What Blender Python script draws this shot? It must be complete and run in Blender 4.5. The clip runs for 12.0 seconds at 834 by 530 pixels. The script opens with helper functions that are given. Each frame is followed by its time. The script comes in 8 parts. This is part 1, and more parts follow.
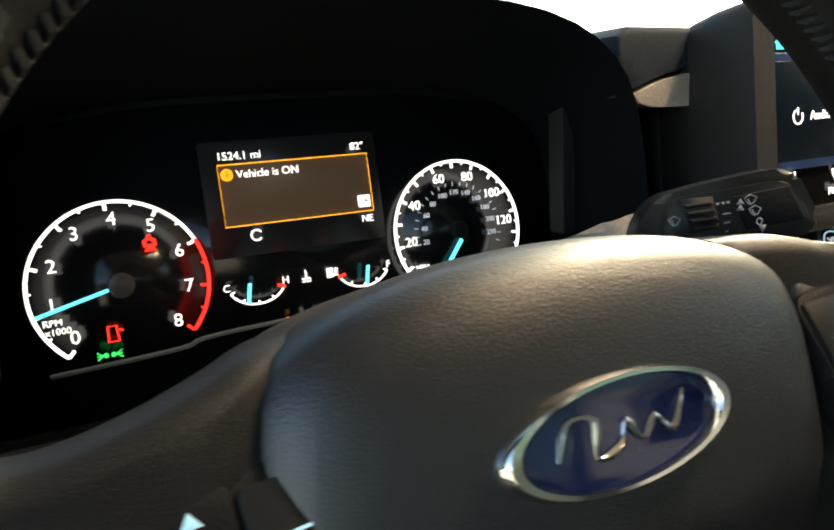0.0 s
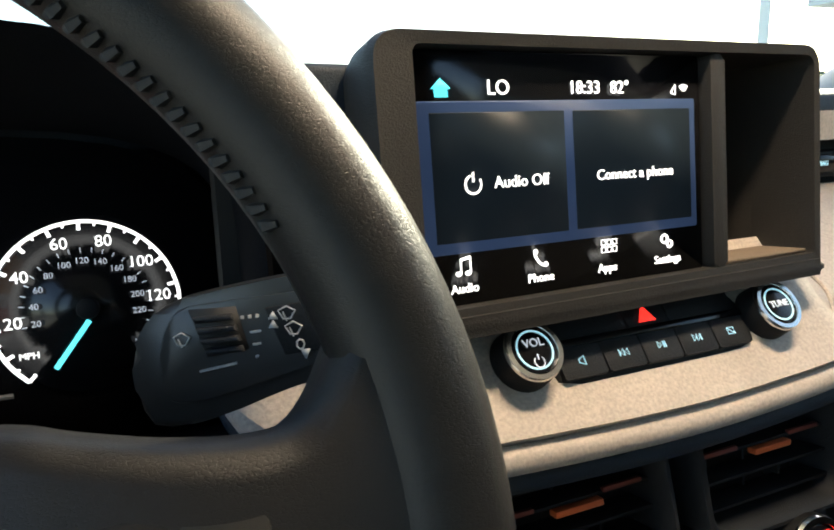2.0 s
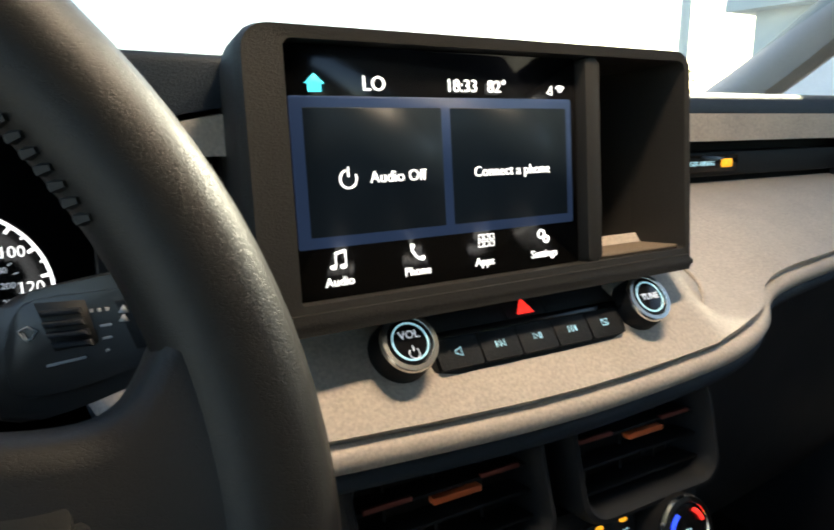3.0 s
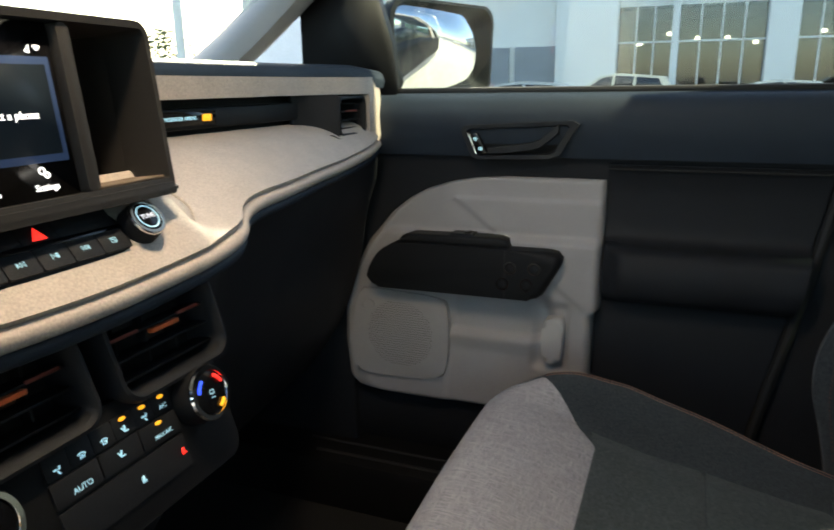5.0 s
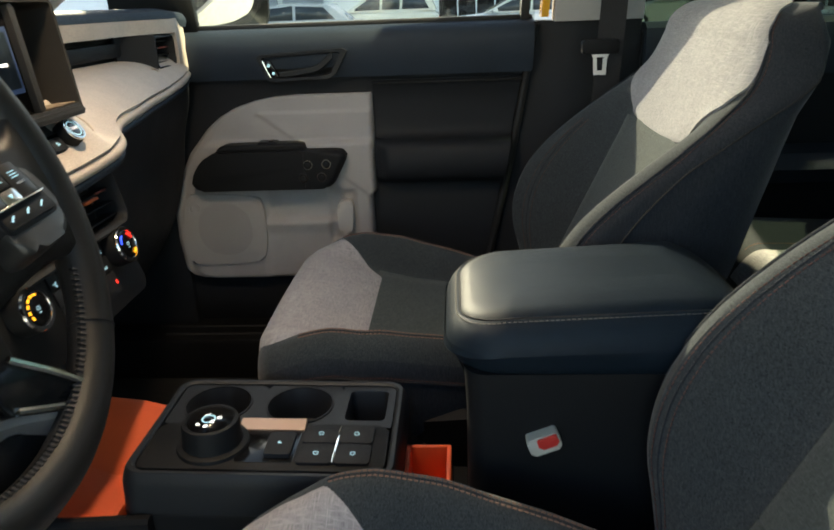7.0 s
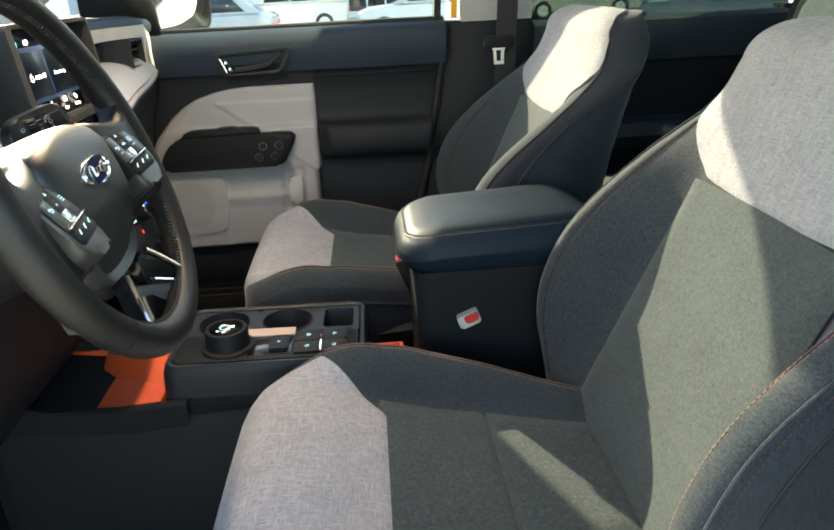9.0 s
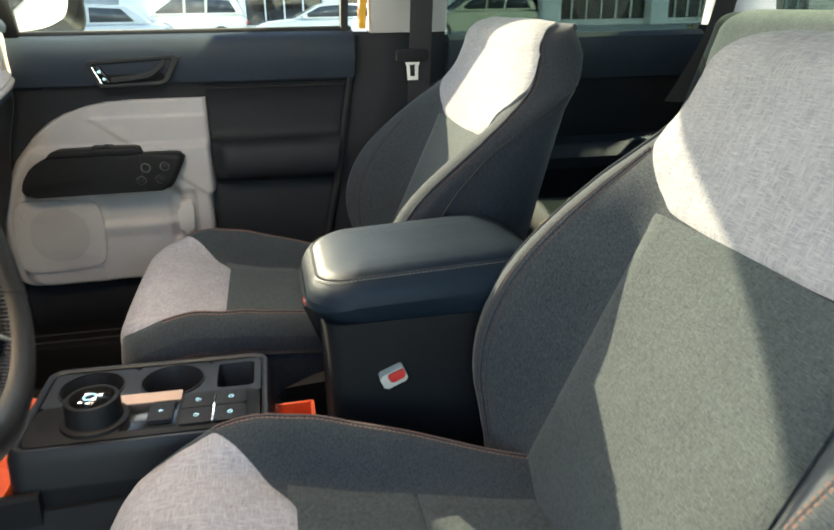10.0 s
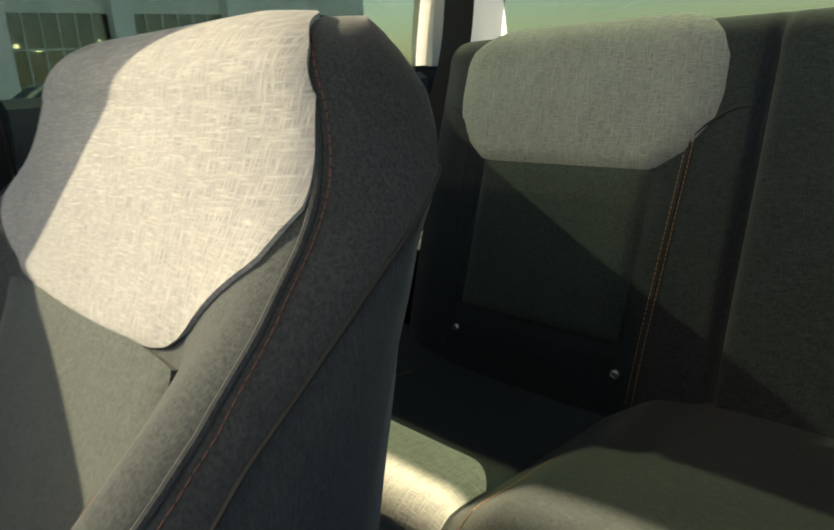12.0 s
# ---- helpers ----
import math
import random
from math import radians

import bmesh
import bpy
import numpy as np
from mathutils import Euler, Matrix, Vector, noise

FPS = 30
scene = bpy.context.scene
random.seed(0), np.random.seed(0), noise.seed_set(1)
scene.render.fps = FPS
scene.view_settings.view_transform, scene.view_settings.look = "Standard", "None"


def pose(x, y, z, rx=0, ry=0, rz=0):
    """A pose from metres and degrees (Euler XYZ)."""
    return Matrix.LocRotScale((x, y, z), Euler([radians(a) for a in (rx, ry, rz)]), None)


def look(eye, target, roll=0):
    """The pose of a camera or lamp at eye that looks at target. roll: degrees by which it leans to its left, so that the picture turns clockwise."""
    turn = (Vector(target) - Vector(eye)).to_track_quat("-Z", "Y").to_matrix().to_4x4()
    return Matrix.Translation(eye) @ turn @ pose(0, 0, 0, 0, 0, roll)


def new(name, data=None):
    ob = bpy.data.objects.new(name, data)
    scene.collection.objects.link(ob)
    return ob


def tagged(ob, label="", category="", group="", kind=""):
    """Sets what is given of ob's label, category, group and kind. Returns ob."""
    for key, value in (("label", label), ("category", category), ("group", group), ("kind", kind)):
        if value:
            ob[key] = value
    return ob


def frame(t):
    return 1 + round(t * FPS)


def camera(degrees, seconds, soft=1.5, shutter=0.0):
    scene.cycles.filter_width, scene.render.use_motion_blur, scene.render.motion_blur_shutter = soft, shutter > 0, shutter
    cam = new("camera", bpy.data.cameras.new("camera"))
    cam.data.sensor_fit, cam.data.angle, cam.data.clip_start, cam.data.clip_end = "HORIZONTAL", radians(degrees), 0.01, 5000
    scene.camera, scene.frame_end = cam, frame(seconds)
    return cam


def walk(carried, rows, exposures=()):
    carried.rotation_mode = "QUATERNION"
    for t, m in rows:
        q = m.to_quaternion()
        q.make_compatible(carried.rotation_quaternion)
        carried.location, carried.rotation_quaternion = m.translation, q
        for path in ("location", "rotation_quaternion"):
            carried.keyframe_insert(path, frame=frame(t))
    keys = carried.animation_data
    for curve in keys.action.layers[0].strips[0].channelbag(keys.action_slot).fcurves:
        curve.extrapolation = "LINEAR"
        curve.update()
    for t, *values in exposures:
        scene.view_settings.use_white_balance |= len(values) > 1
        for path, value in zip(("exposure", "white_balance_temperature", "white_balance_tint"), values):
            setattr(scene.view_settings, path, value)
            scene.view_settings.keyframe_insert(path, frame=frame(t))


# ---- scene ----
cam = camera(63.0, 12.0, soft=1.8, shutter=0.25)
# seconds, x, y, z, and the turn rx, ry, rz; x right, y ahead, z up, x = 0 on the car's centre line
ROWS = [
    (0.0, -0.4775, -0.0061, 1.2344, 76.94, 3.26, -25.00),
    (0.5, -0.4123, -0.0201, 1.2336, 77.41, 4.39, -23.06),
    (1.0, -0.3457, -0.0211, 1.2271, 78.04, 4.77, -23.77),
    (1.5, -0.2885, -0.0068, 1.2349, 78.42, 3.15, -24.61),
    (2.0, -0.2629, 0.0006, 1.2428, 78.36, 1.53, -24.54),
    (2.5, -0.2476, -0.0070, 1.2401, 77.76, 0.91, -26.08),
    (3.0, -0.2425, -0.0147, 1.2440, 77.61, 0.07, -30.01),
    (3.5, -0.2258, -0.0462, 1.2450, 75.96, -0.54, -40.76),
    (3.7, -0.2161, -0.0681, 1.2439, 75.82, -0.73, -44.00),
    (5.3, -0.3441, -0.1349, 1.2306, 75.04, 1.21, -74.46),
    (5.5, -0.3554, -0.1554, 1.2338, 74.91, 1.51, -78.09),
    (6.0, -0.4260, -0.1765, 1.2374, 73.72, 2.50, -85.69),
    (6.5, -0.5569, -0.1749, 1.2520, 71.31, 1.81, -86.00),
    (7.0, -0.6791, -0.1799, 1.2612, 68.75, 2.09, -87.08),
    (7.2, -0.7245, -0.1815, 1.2663, 68.32, 1.57, -86.65),
    (8.8, -0.9845, -0.1547, 1.2974, 67.61, 2.84, -92.61),
    (9.0, -0.9861, -0.1416, 1.2986, 67.67, 2.67, -94.28),
    (9.5, -0.9565, -0.1185, 1.3024, 67.80, 1.38, -99.67),
    (10.0, -0.8284, -0.1422, 1.2774, 68.80, 0.68, -102.11),
    (10.5, -0.6144, -0.1762, 1.2283, 70.54, 1.46, -105.17),
    (11.0, -0.3982, -0.2084, 1.1931, 71.06, 4.33, -117.56),
    (11.5, -0.2235, -0.2727, 1.2046, 73.42, 4.57, -127.31),
    (12.0, -0.1076, -0.3407, 1.2105, 73.91, 3.48, -134.62),
]
EXPOSURES = [(t, stops, kelvin, 8) for t, stops, kelvin in (
    (0.0, 1.65, 6950), (0.7, 1.4, 6600), (1.0, 1.45, 6200), (1.5, 2.2, 6200), (2.0, 1.75, 6400), (2.5, 1.5, 6600), (3.0, 1.5, 6400), (3.5, 1.15, 6250),
    (5.5, 1.75, 6600), (7.0, 1.75, 6900), (8.8, 2.35, 6850), (9.5, 2.8, 6750), (10.0, 2.7, 6750), (10.5, 2.35, 6800), (11.0, 1.95, 7100), (11.5, 2.1, 7350), (12.0, 2.03, 7600))]
walk(cam, [(t, pose(x, y, z, rx, ry, rz)) for t, x, y, z, rx, ry, rz in ROWS], EXPOSURES)

# ---- sky, sun ----
SUN_FROM = 30.5      # degrees from +x towards +y
SUN_HIGH = 23.5
world = bpy.data.worlds.new("sky")
scene.world = world
world.use_nodes = True
_n = world.node_tree.nodes
_sky = _n.new("ShaderNodeTexSky")
_sky.sky_type = "NISHITA"
_sky.sun_disc = False
_sky.sun_elevation = radians(SUN_HIGH)
_sky.sun_rotation = radians(90.0 - SUN_FROM)
world.node_tree.links.new(_sky.outputs[0], _n["Background"].inputs[0])
_n["Background"].inputs[1].default_value = 0.15
sun = new("sun", bpy.data.lights.new("sun", "SUN"))
sun.data.energy, sun.data.angle, sun.data.color = 2.15, radians(0.6), (1.0, 0.92, 0.68)
sun.matrix_basis = look((math.cos(radians(SUN_HIGH)) * math.cos(radians(SUN_FROM)) * 20,
                         math.cos(radians(SUN_HIGH)) * math.sin(radians(SUN_FROM)) * 20,
                         math.sin(radians(SUN_HIGH)) * 20), (0, 0, 0))


# ---- materials ----
def mat(name, color, rough=0.5, metal=0.0, emit=0.0, coat=0.0, grain=0.0, grain_scale=900.0, bump=0.0,
        blotch=0.0, blotch_scale=14.0, spec=0.5):
    """A principled material with variation at two scales, in metres."""
    m = bpy.data.materials.new(name)
    m.use_nodes = True
    nt = m.node_tree
    p = nt.nodes["Principled BSDF"]
    p.inputs["Base Color"].default_value = (*color, 1)
    p.inputs["Roughness"].default_value = rough
    p.inputs["Metallic"].default_value = metal
    p.inputs["Coat Weight"].default_value = coat
    p.inputs["Specular IOR Level"].default_value = spec
    if emit:
        p.inputs["Emission Color"].default_value = (*color, 1)
        p.inputs["Emission Strength"].default_value = emit
    if grain or bump or blotch:
        tc = nt.nodes.new("ShaderNodeTexCoord")
        fine = nt.nodes.new("ShaderNodeTexNoise")
        fine.inputs["Scale"].default_value = grain_scale
        fine.inputs["Detail"].default_value = 3
        nt.links.new(tc.outputs["Object"], fine.inputs["Vector"])
        big = nt.nodes.new("ShaderNodeTexNoise")
        big.inputs["Scale"].default_value = blotch_scale
        big.inputs["Detail"].default_value = 5
        nt.links.new(tc.outputs["Object"], big.inputs["Vector"])
        last = None
        for node, amount in ((fine, grain), (big, blotch)):
            if not amount:
                continue
            mr = nt.nodes.new("ShaderNodeMapRange")
            mr.inputs["From Min"].default_value, mr.inputs["From Max"].default_value = 0.3, 0.7
            mr.inputs["To Min"].default_value, mr.inputs["To Max"].default_value = 1 - amount, 1 + amount
            nt.links.new(node.outputs["Fac"], mr.inputs["Value"])
            if last is None:
                last = mr.outputs[0]
            else:
                mm = nt.nodes.new("ShaderNodeMath")
                mm.operation = "MULTIPLY"
                nt.links.new(last, mm.inputs[0])
                nt.links.new(mr.outputs[0], mm.inputs[1])
                last = mm.outputs[0]
        if last is not None:
            mix = nt.nodes.new("ShaderNodeVectorMath")
            mix.operation = "SCALE"
            mix.inputs[0].default_value = color
            nt.links.new(last, mix.inputs["Scale"])
            nt.links.new(mix.outputs[0], p.inputs["Base Color"])
            rr = nt.nodes.new("ShaderNodeMapRange")
            rr.inputs["To Min"].default_value, rr.inputs["To Max"].default_value = max(0.02, rough - 0.1), min(1, rough + 0.1)
            nt.links.new(big.outputs["Fac"], rr.inputs["Value"])
            nt.links.new(rr.outputs[0], p.inputs["Roughness"])
        if bump:
            bp = nt.nodes.new("ShaderNodeBump")
            bp.inputs["Strength"].default_value = bump
            bp.inputs["Distance"].default_value = 0.001
            nt.links.new(fine.outputs["Fac"], bp.inputs["Height"])
            nt.links.new(bp.outputs[0], p.inputs["Normal"])
    return m


def leather(name, color, rough=0.42, scale=420.0, bump=0.5):
    m = mat(name, color, rough, grain=0.08, grain_scale=60, blotch=0.08, blotch_scale=9, spec=0.34)
    nt = m.node_tree
    tc = nt.nodes.new("ShaderNodeTexCoord")
    v = nt.nodes.new("ShaderNodeTexVoronoi")
    v.feature = "DISTANCE_TO_EDGE"
    v.inputs["Scale"].default_value = scale
    n = nt.nodes.new("ShaderNodeTexNoise")
    n.inputs["Scale"].default_value = scale * 0.7
    vm = nt.nodes.new("ShaderNodeVectorMath")
    vm.operation = "MULTIPLY_ADD"
    vm.inputs[1].default_value = (0.003, 0.003, 0.003)
    nt.links.new(n.outputs["Color"], vm.inputs[0])
    nt.links.new(tc.outputs["Object"], vm.inputs[2])
    nt.links.new(tc.outputs["Object"], n.inputs["Vector"])
    nt.links.new(vm.outputs[0], v.inputs["Vector"])
    mr = nt.nodes.new("ShaderNodeMapRange")
    mr.inputs["From Max"].default_value = 0.12
    nt.links.new(v.outputs["Distance"], mr.inputs["Value"])
    bp = nt.nodes.new("ShaderNodeBump")
    bp.inputs["Strength"].default_value = bump
    bp.inputs["Distance"].default_value = 0.0006
    nt.links.new(mr.outputs[0], bp.inputs["Height"])
    nt.links.new(bp.outputs[0], nt.nodes["Principled BSDF"].inputs["Normal"])
    return m


def weave(name, dark, light, scale=260.0, stretch=9.0, fuzz=0.6, bump=0.6, axes=(0, 2), contrast=(0.35, 0.68), depth=1.0):
    """A cloth of two crossed sets of uneven threads; axes are the two directions of the cloth."""
    m = bpy.data.materials.new(name)
    m.use_nodes = True
    nt = m.node_tree
    p = nt.nodes["Principled BSDF"]
    p.inputs["Roughness"].default_value = 0.92
    p.inputs["Specular IOR Level"].default_value = 0.15
    p.inputs["Sheen Weight"].default_value = 0.16
    p.inputs["Sheen Roughness"].default_value = 0.5
    tc = nt.nodes.new("ShaderNodeTexCoord")
    outs = []
    for k in (0, 1):
        mp = nt.nodes.new("ShaderNodeMapping")
        s = [scale, scale, scale]
        s[axes[k]] = scale / stretch
        s[3 - axes[0] - axes[1]] = scale * depth
        mp.inputs["Scale"].default_value = s
        mp.inputs["Location"].default_value = (k * 3.7, k * 1.3, k * 2.1)
        nt.links.new(tc.outputs["Object"], mp.inputs["Vector"])
        n = nt.nodes.new("ShaderNodeTexNoise")
        n.inputs["Scale"].default_value = 1.0
        n.inputs["Detail"].default_value = 2.5
        n.inputs["Roughness"].default_value = fuzz
        nt.links.new(mp.outputs[0], n.inputs["Vector"])
        outs.append(n.outputs["Fac"])
    mx = nt.nodes.new("ShaderNodeMath")
    mx.operation = "MAXIMUM"
    nt.links.new(outs[0], mx.inputs[0])
    nt.links.new(outs[1], mx.inputs[1])
    fine = nt.nodes.new("ShaderNodeTexNoise")
    fine.inputs["Scale"].default_value = 900
    nt.links.new(tc.outputs["Object"], fine.inputs["Vector"])
    hf = nt.nodes.new("ShaderNodeMath")
    hf.operation = "MULTIPLY_ADD"
    hf.inputs[1].default_value = 0.18
    nt.links.new(fine.outputs["Fac"], hf.inputs[0])
    nt.links.new(mx.outputs[0], hf.inputs[2])
    big = nt.nodes.new("ShaderNodeTexNoise")
    big.inputs["Scale"].default_value = 16
    nt.links.new(tc.outputs["Object"], big.inputs["Vector"])
    mr = nt.nodes.new("ShaderNodeMapRange")
    mr.inputs["From Min"].default_value, mr.inputs["From Max"].default_value = contrast
    nt.links.new(hf.outputs[0], mr.inputs["Value"])
    cm = nt.nodes.new("ShaderNodeMix")
    cm.data_type = "RGBA"
    cm.inputs[6].default_value, cm.inputs[7].default_value = (*dark, 1), (*light, 1)
    nt.links.new(mr.outputs[0], cm.inputs[0])
    sc = nt.nodes.new("ShaderNodeVectorMath")
    sc.operation = "SCALE"
    br = nt.nodes.new("ShaderNodeMapRange")
    br.inputs["To Min"].default_value, br.inputs["To Max"].default_value = 0.85, 1.15
    nt.links.new(big.outputs["Fac"], br.inputs["Value"])
    nt.links.new(cm.outputs[2], sc.inputs[0])
    nt.links.new(br.outputs[0], sc.inputs["Scale"])
    nt.links.new(sc.outputs[0], p.inputs["Base Color"])
    bp = nt.nodes.new("ShaderNodeBump")
    bp.inputs["Strength"].default_value = bump
    bp.inputs["Distance"].default_value = 0.0008
    nt.links.new(hf.outputs[0], bp.inputs["Height"])
    nt.links.new(bp.outputs[0], p.inputs["Normal"])
    return m


def clear_glass(name, tint=(1, 1, 1), gloss=0.06):
    m = bpy.data.materials.new(name)
    m.use_nodes = True
    nt = m.node_tree
    out = nt.nodes["Material Output"]
    tr = nt.nodes.new("ShaderNodeBsdfTransparent")
    tr.inputs[0].default_value = (*tint, 1)
    gl = nt.nodes.new("ShaderNodeBsdfGlossy")
    gl.inputs["Roughness"].default_value = 0.02
    mx = nt.nodes.new("ShaderNodeMixShader")
    mx.inputs[0].default_value = gloss
    nt.links.new(tr.outputs[0], mx.inputs[1])
    nt.links.new(gl.outputs[0], mx.inputs[2])
    nt.links.new(mx.outputs[0], out.inputs[0])
    return m


HOODSKIN = mat("binnacle_matt_black", (0.0045, 0.0052, 0.0070), 0.75, grain=0.1, bump=0.2, blotch=0.1, spec=0.07)
BLACK = mat("black_plastic", (0.0075, 0.008, 0.0092), 0.6, grain=0.12, bump=0.25, blotch=0.1, spec=0.25)
DARK = mat("dark_grained_plastic", (0.0125, 0.0140, 0.0170), 0.6, spec=0.28, grain=0.15, bump=0.5, grain_scale=1100, blotch=0.1)
NAVY = mat("navy_soft_plastic", (0.018, 0.027, 0.040), 0.58, spec=0.32, grain=0.1, bump=0.45, grain_scale=1000, blotch=0.1)
BROWN = mat("screen_hood_plastic", (0.028, 0.026, 0.024), 0.55, spec=0.3, grain=0.12, bump=0.4, grain_scale=1200, blotch=0.08)
PIANO = mat("gloss_black", (0.006, 0.006, 0.007), 0.16, spec=0.35)
STONE = mat("beige_speckled_trim", (0.50, 0.44, 0.385), 0.62, grain=0.16, bump=0.3, grain_scale=520, blotch=0.07, blotch_scale=30)
CARD = mat("grey_door_plastic", (0.36, 0.345, 0.34), 0.6, grain=0.08, bump=0.35, grain_scale=900, blotch=0.05)
CHROME = mat("satin_chrome", (0.80, 0.78, 0.74), 0.22, metal=1.0, blotch=0.04)
BRIGHT = mat("bright_chrome", (0.92, 0.90, 0.86), 0.08, metal=1.0)
COPPER = mat("brushed_copper_trim", (0.50, 0.33, 0.24), 0.36, metal=0.9, blotch=0.05)
ORANGE = mat("orange_rubber", (0.72, 0.10, 0.025), 0.5, grain=0.06, bump=0.2, blotch=0.06)
PAINT = mat("orange_yellow_paint", (0.80, 0.40, 0.02), 0.25, coat=0.8)
LEATHER = leather("black_leather", (0.0125, 0.0115, 0.0108), 0.42, scale=820, bump=0.2)
ARMSKIN = leather("dark_blue_vinyl", (0.0085, 0.0155, 0.024), 0.46, scale=1500, bump=0.14)
ARMSKIN.node_tree.nodes["Principled BSDF"].inputs["Specular IOR Level"].default_value = 0.17
KEY_BLACK = mat("key_matt_plastic", (0.016, 0.0155, 0.0145), 0.36, spec=0.6, grain=0.05, bump=0.08, grain_scale=1500)
HUB = mat("hub_grained_plastic", (0.019, 0.0185, 0.0175), 0.40, spec=0.85, grain=0.05, bump=0.22, grain_scale=1400, blotch=0.06)
CLOTH = weave("charcoal_cloth", (0.024, 0.031, 0.034), (0.088, 0.104, 0.098), 760, 4.5, 0.6, 0.35, contrast=(0.42, 0.92), depth=0.25)
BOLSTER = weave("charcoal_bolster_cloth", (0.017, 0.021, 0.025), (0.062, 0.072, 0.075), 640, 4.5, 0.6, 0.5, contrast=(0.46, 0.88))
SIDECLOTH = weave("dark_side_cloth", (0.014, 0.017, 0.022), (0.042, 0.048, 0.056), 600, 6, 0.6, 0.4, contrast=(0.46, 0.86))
PATCH = weave("light_grey_linen_weave", (0.19, 0.19, 0.205), (0.40, 0.39, 0.385), 640, 8, 0.55, 0.7, contrast=(0.46, 0.92), depth=0.01)
CUSHPATCH = weave("light_grey_linen_cushion", (0.22, 0.215, 0.23), (0.50, 0.48, 0.49), 640, 8, 0.55, 0.7, axes=(0, 1), contrast=(0.44, 0.94), depth=0.06)
VINYL = mat("dark_seat_vinyl", (0.030, 0.030, 0.032), 0.5, grain=0.1, bump=0.3, blotch=0.1)
THREAD = mat("copper_thread", (0.24, 0.135, 0.095), 0.8)
GREYTHREAD = mat("grey_thread", (0.16, 0.15, 0.13), 0.8)
CARPET = mat("black_carpet", (0.016, 0.016, 0.017), 0.95, grain=0.5, bump=1.0, grain_scale=700, blotch=0.2)
LINER = mat("grey_headliner", (0.42, 0.41, 0.40), 0.9, grain=0.1, bump=0.3, blotch=0.05)
WEB = mat("black_belt_webbing", (0.022, 0.022, 0.024), 0.8, grain=0.2, grain_scale=600, bump=0.5)
RUBBER = mat("black_rubber", (0.012, 0.012, 0.012), 0.7, blotch=0.1)
GLASS = clear_glass("window_glass", (0.86, 0.90, 0.88), 0.05)
TINT = clear_glass("tinted_glass", (0.35, 0.40, 0.36), 0.06)
MIRROR = mat("mirror_glass", (0.9, 0.9, 0.9), 0.01, metal=1.0)
WHITE_LIT = mat("white_lit", (1.0, 0.98, 0.95), 0.5, emit=0.62)
DIM_LIT = mat("dim_white_lit", (0.75, 0.78, 0.85), 0.5, emit=0.16)
CYAN_LIT = mat("cyan_lit", (0.12, 0.85, 0.95), 0.5, emit=0.5)
ICON_LIT = mat("pale_blue_lit", (0.42, 0.72, 0.85), 0.5, emit=0.22)
AMBER_LIT = mat("amber_lit", (1.0, 0.42, 0.02), 0.5, emit=0.42)
RED_LIT = mat("red_lit", (1.0, 0.03, 0.02), 0.5, emit=0.5)
GREEN_LIT = mat("green_lit", (0.05, 0.9, 0.2), 0.5, emit=0.3)
BLUE_LIT = mat("blue_lit", (0.03, 0.08, 1.0), 0.5, emit=0.5)
REDPLASTIC = mat("red_plastic", (0.65, 0.04, 0.03), 0.4)
COPPERSLAT = mat("copper_orange_tab", (0.80, 0.17, 0.055), 0.34, metal=0.25)
COPPERDARK = mat("dark_copper_strip", (0.22, 0.055, 0.040), 0.42, metal=0.4)
STEEL = mat("steel", (0.6, 0.6, 0.6), 0.3, metal=1.0)
BADGEBLUE = mat("dark_blue_enamel", (0.012, 0.020, 0.075), 0.12, coat=0.8)


# ---- building helpers ----
def thing(name, at, label="", category="", group="", kind=""):
    """An Empty at the base of a thing; its parts are meshes in world coordinates."""
    e = new(name)
    e.empty_display_size = 0.05
    e.matrix_basis = Matrix.Translation(at)
    return tagged(e, label, category, group, kind)


def finish(bm, material, sharp=38.0):
    me = bpy.data.meshes.new("mesh")
    lim = radians(sharp)
    for f in bm.faces:
        f.smooth = True
    for e in bm.edges:
        if len(e.link_faces) == 2 and e.calc_face_angle(0.0) > lim:
            e.smooth = False
    bm.to_mesh(me)
    bm.free()
    me.materials.append(material)
    return me


def part(name, bm, material, parent=None, label="", sharp=38.0):
    me = finish(bm, material, sharp)
    me.name = name
    ob = new(name, me)
    if parent is not None:
        ob.parent = parent
        if parent.data is None:
            ob.matrix_parent_inverse = parent.matrix_basis.inverted()
    if label:
        tagged(ob, label)
    return ob


def second_cloth(ob, material, test):
    """Covers the faces that pass the test with another material."""
    ob.data.materials.append(material)
    for f in ob.data.polygons:
        if test(f.center, f.normal):
            f.material_index = 1


def frame_at(origin, right, up):
    """Local x to the right, y up, z towards the viewer."""
    r = Vector(right).normalized()
    u = Vector(up)
    u = (u - r * u.dot(r)).normalized()
    n = r.cross(u)
    m = Matrix((r, u, n)).transposed().to_4x4()
    m.translation = Vector(origin)
    return m


I4 = Matrix.Identity(4)


def rrect(x0, y0, x1, y1, r, n=5):
    """A rounded rectangle, counter-clockwise; r may be one radius or four (bl, br, tr, tl)."""
    rs = r if isinstance(r, (tuple, list)) else (r,) * 4
    out = []
    for (cx, cy, a), q in zip(((x0, y0, 180), (x1, y0, 270), (x1, y1, 0), (x0, y1, 90)), rs):
        sx, sy = (1 if cx == x0 else -1), (1 if cy == y0 else -1)
        if q <= 0:
            out.append((cx, cy))
            continue
        for k in range(n + 1):
            t = radians(a + 90 * k / n)
            out.append((cx + sx * q + q * math.cos(t), cy + sy * q + q * math.sin(t)))
    return out


def circle(cx, cy, r, n=32, ry=None):
    ry = r if ry is None else ry
    return [(cx + r * math.cos(2 * math.pi * k / n), cy + ry * math.sin(2 * math.pi * k / n)) for k in range(n)]


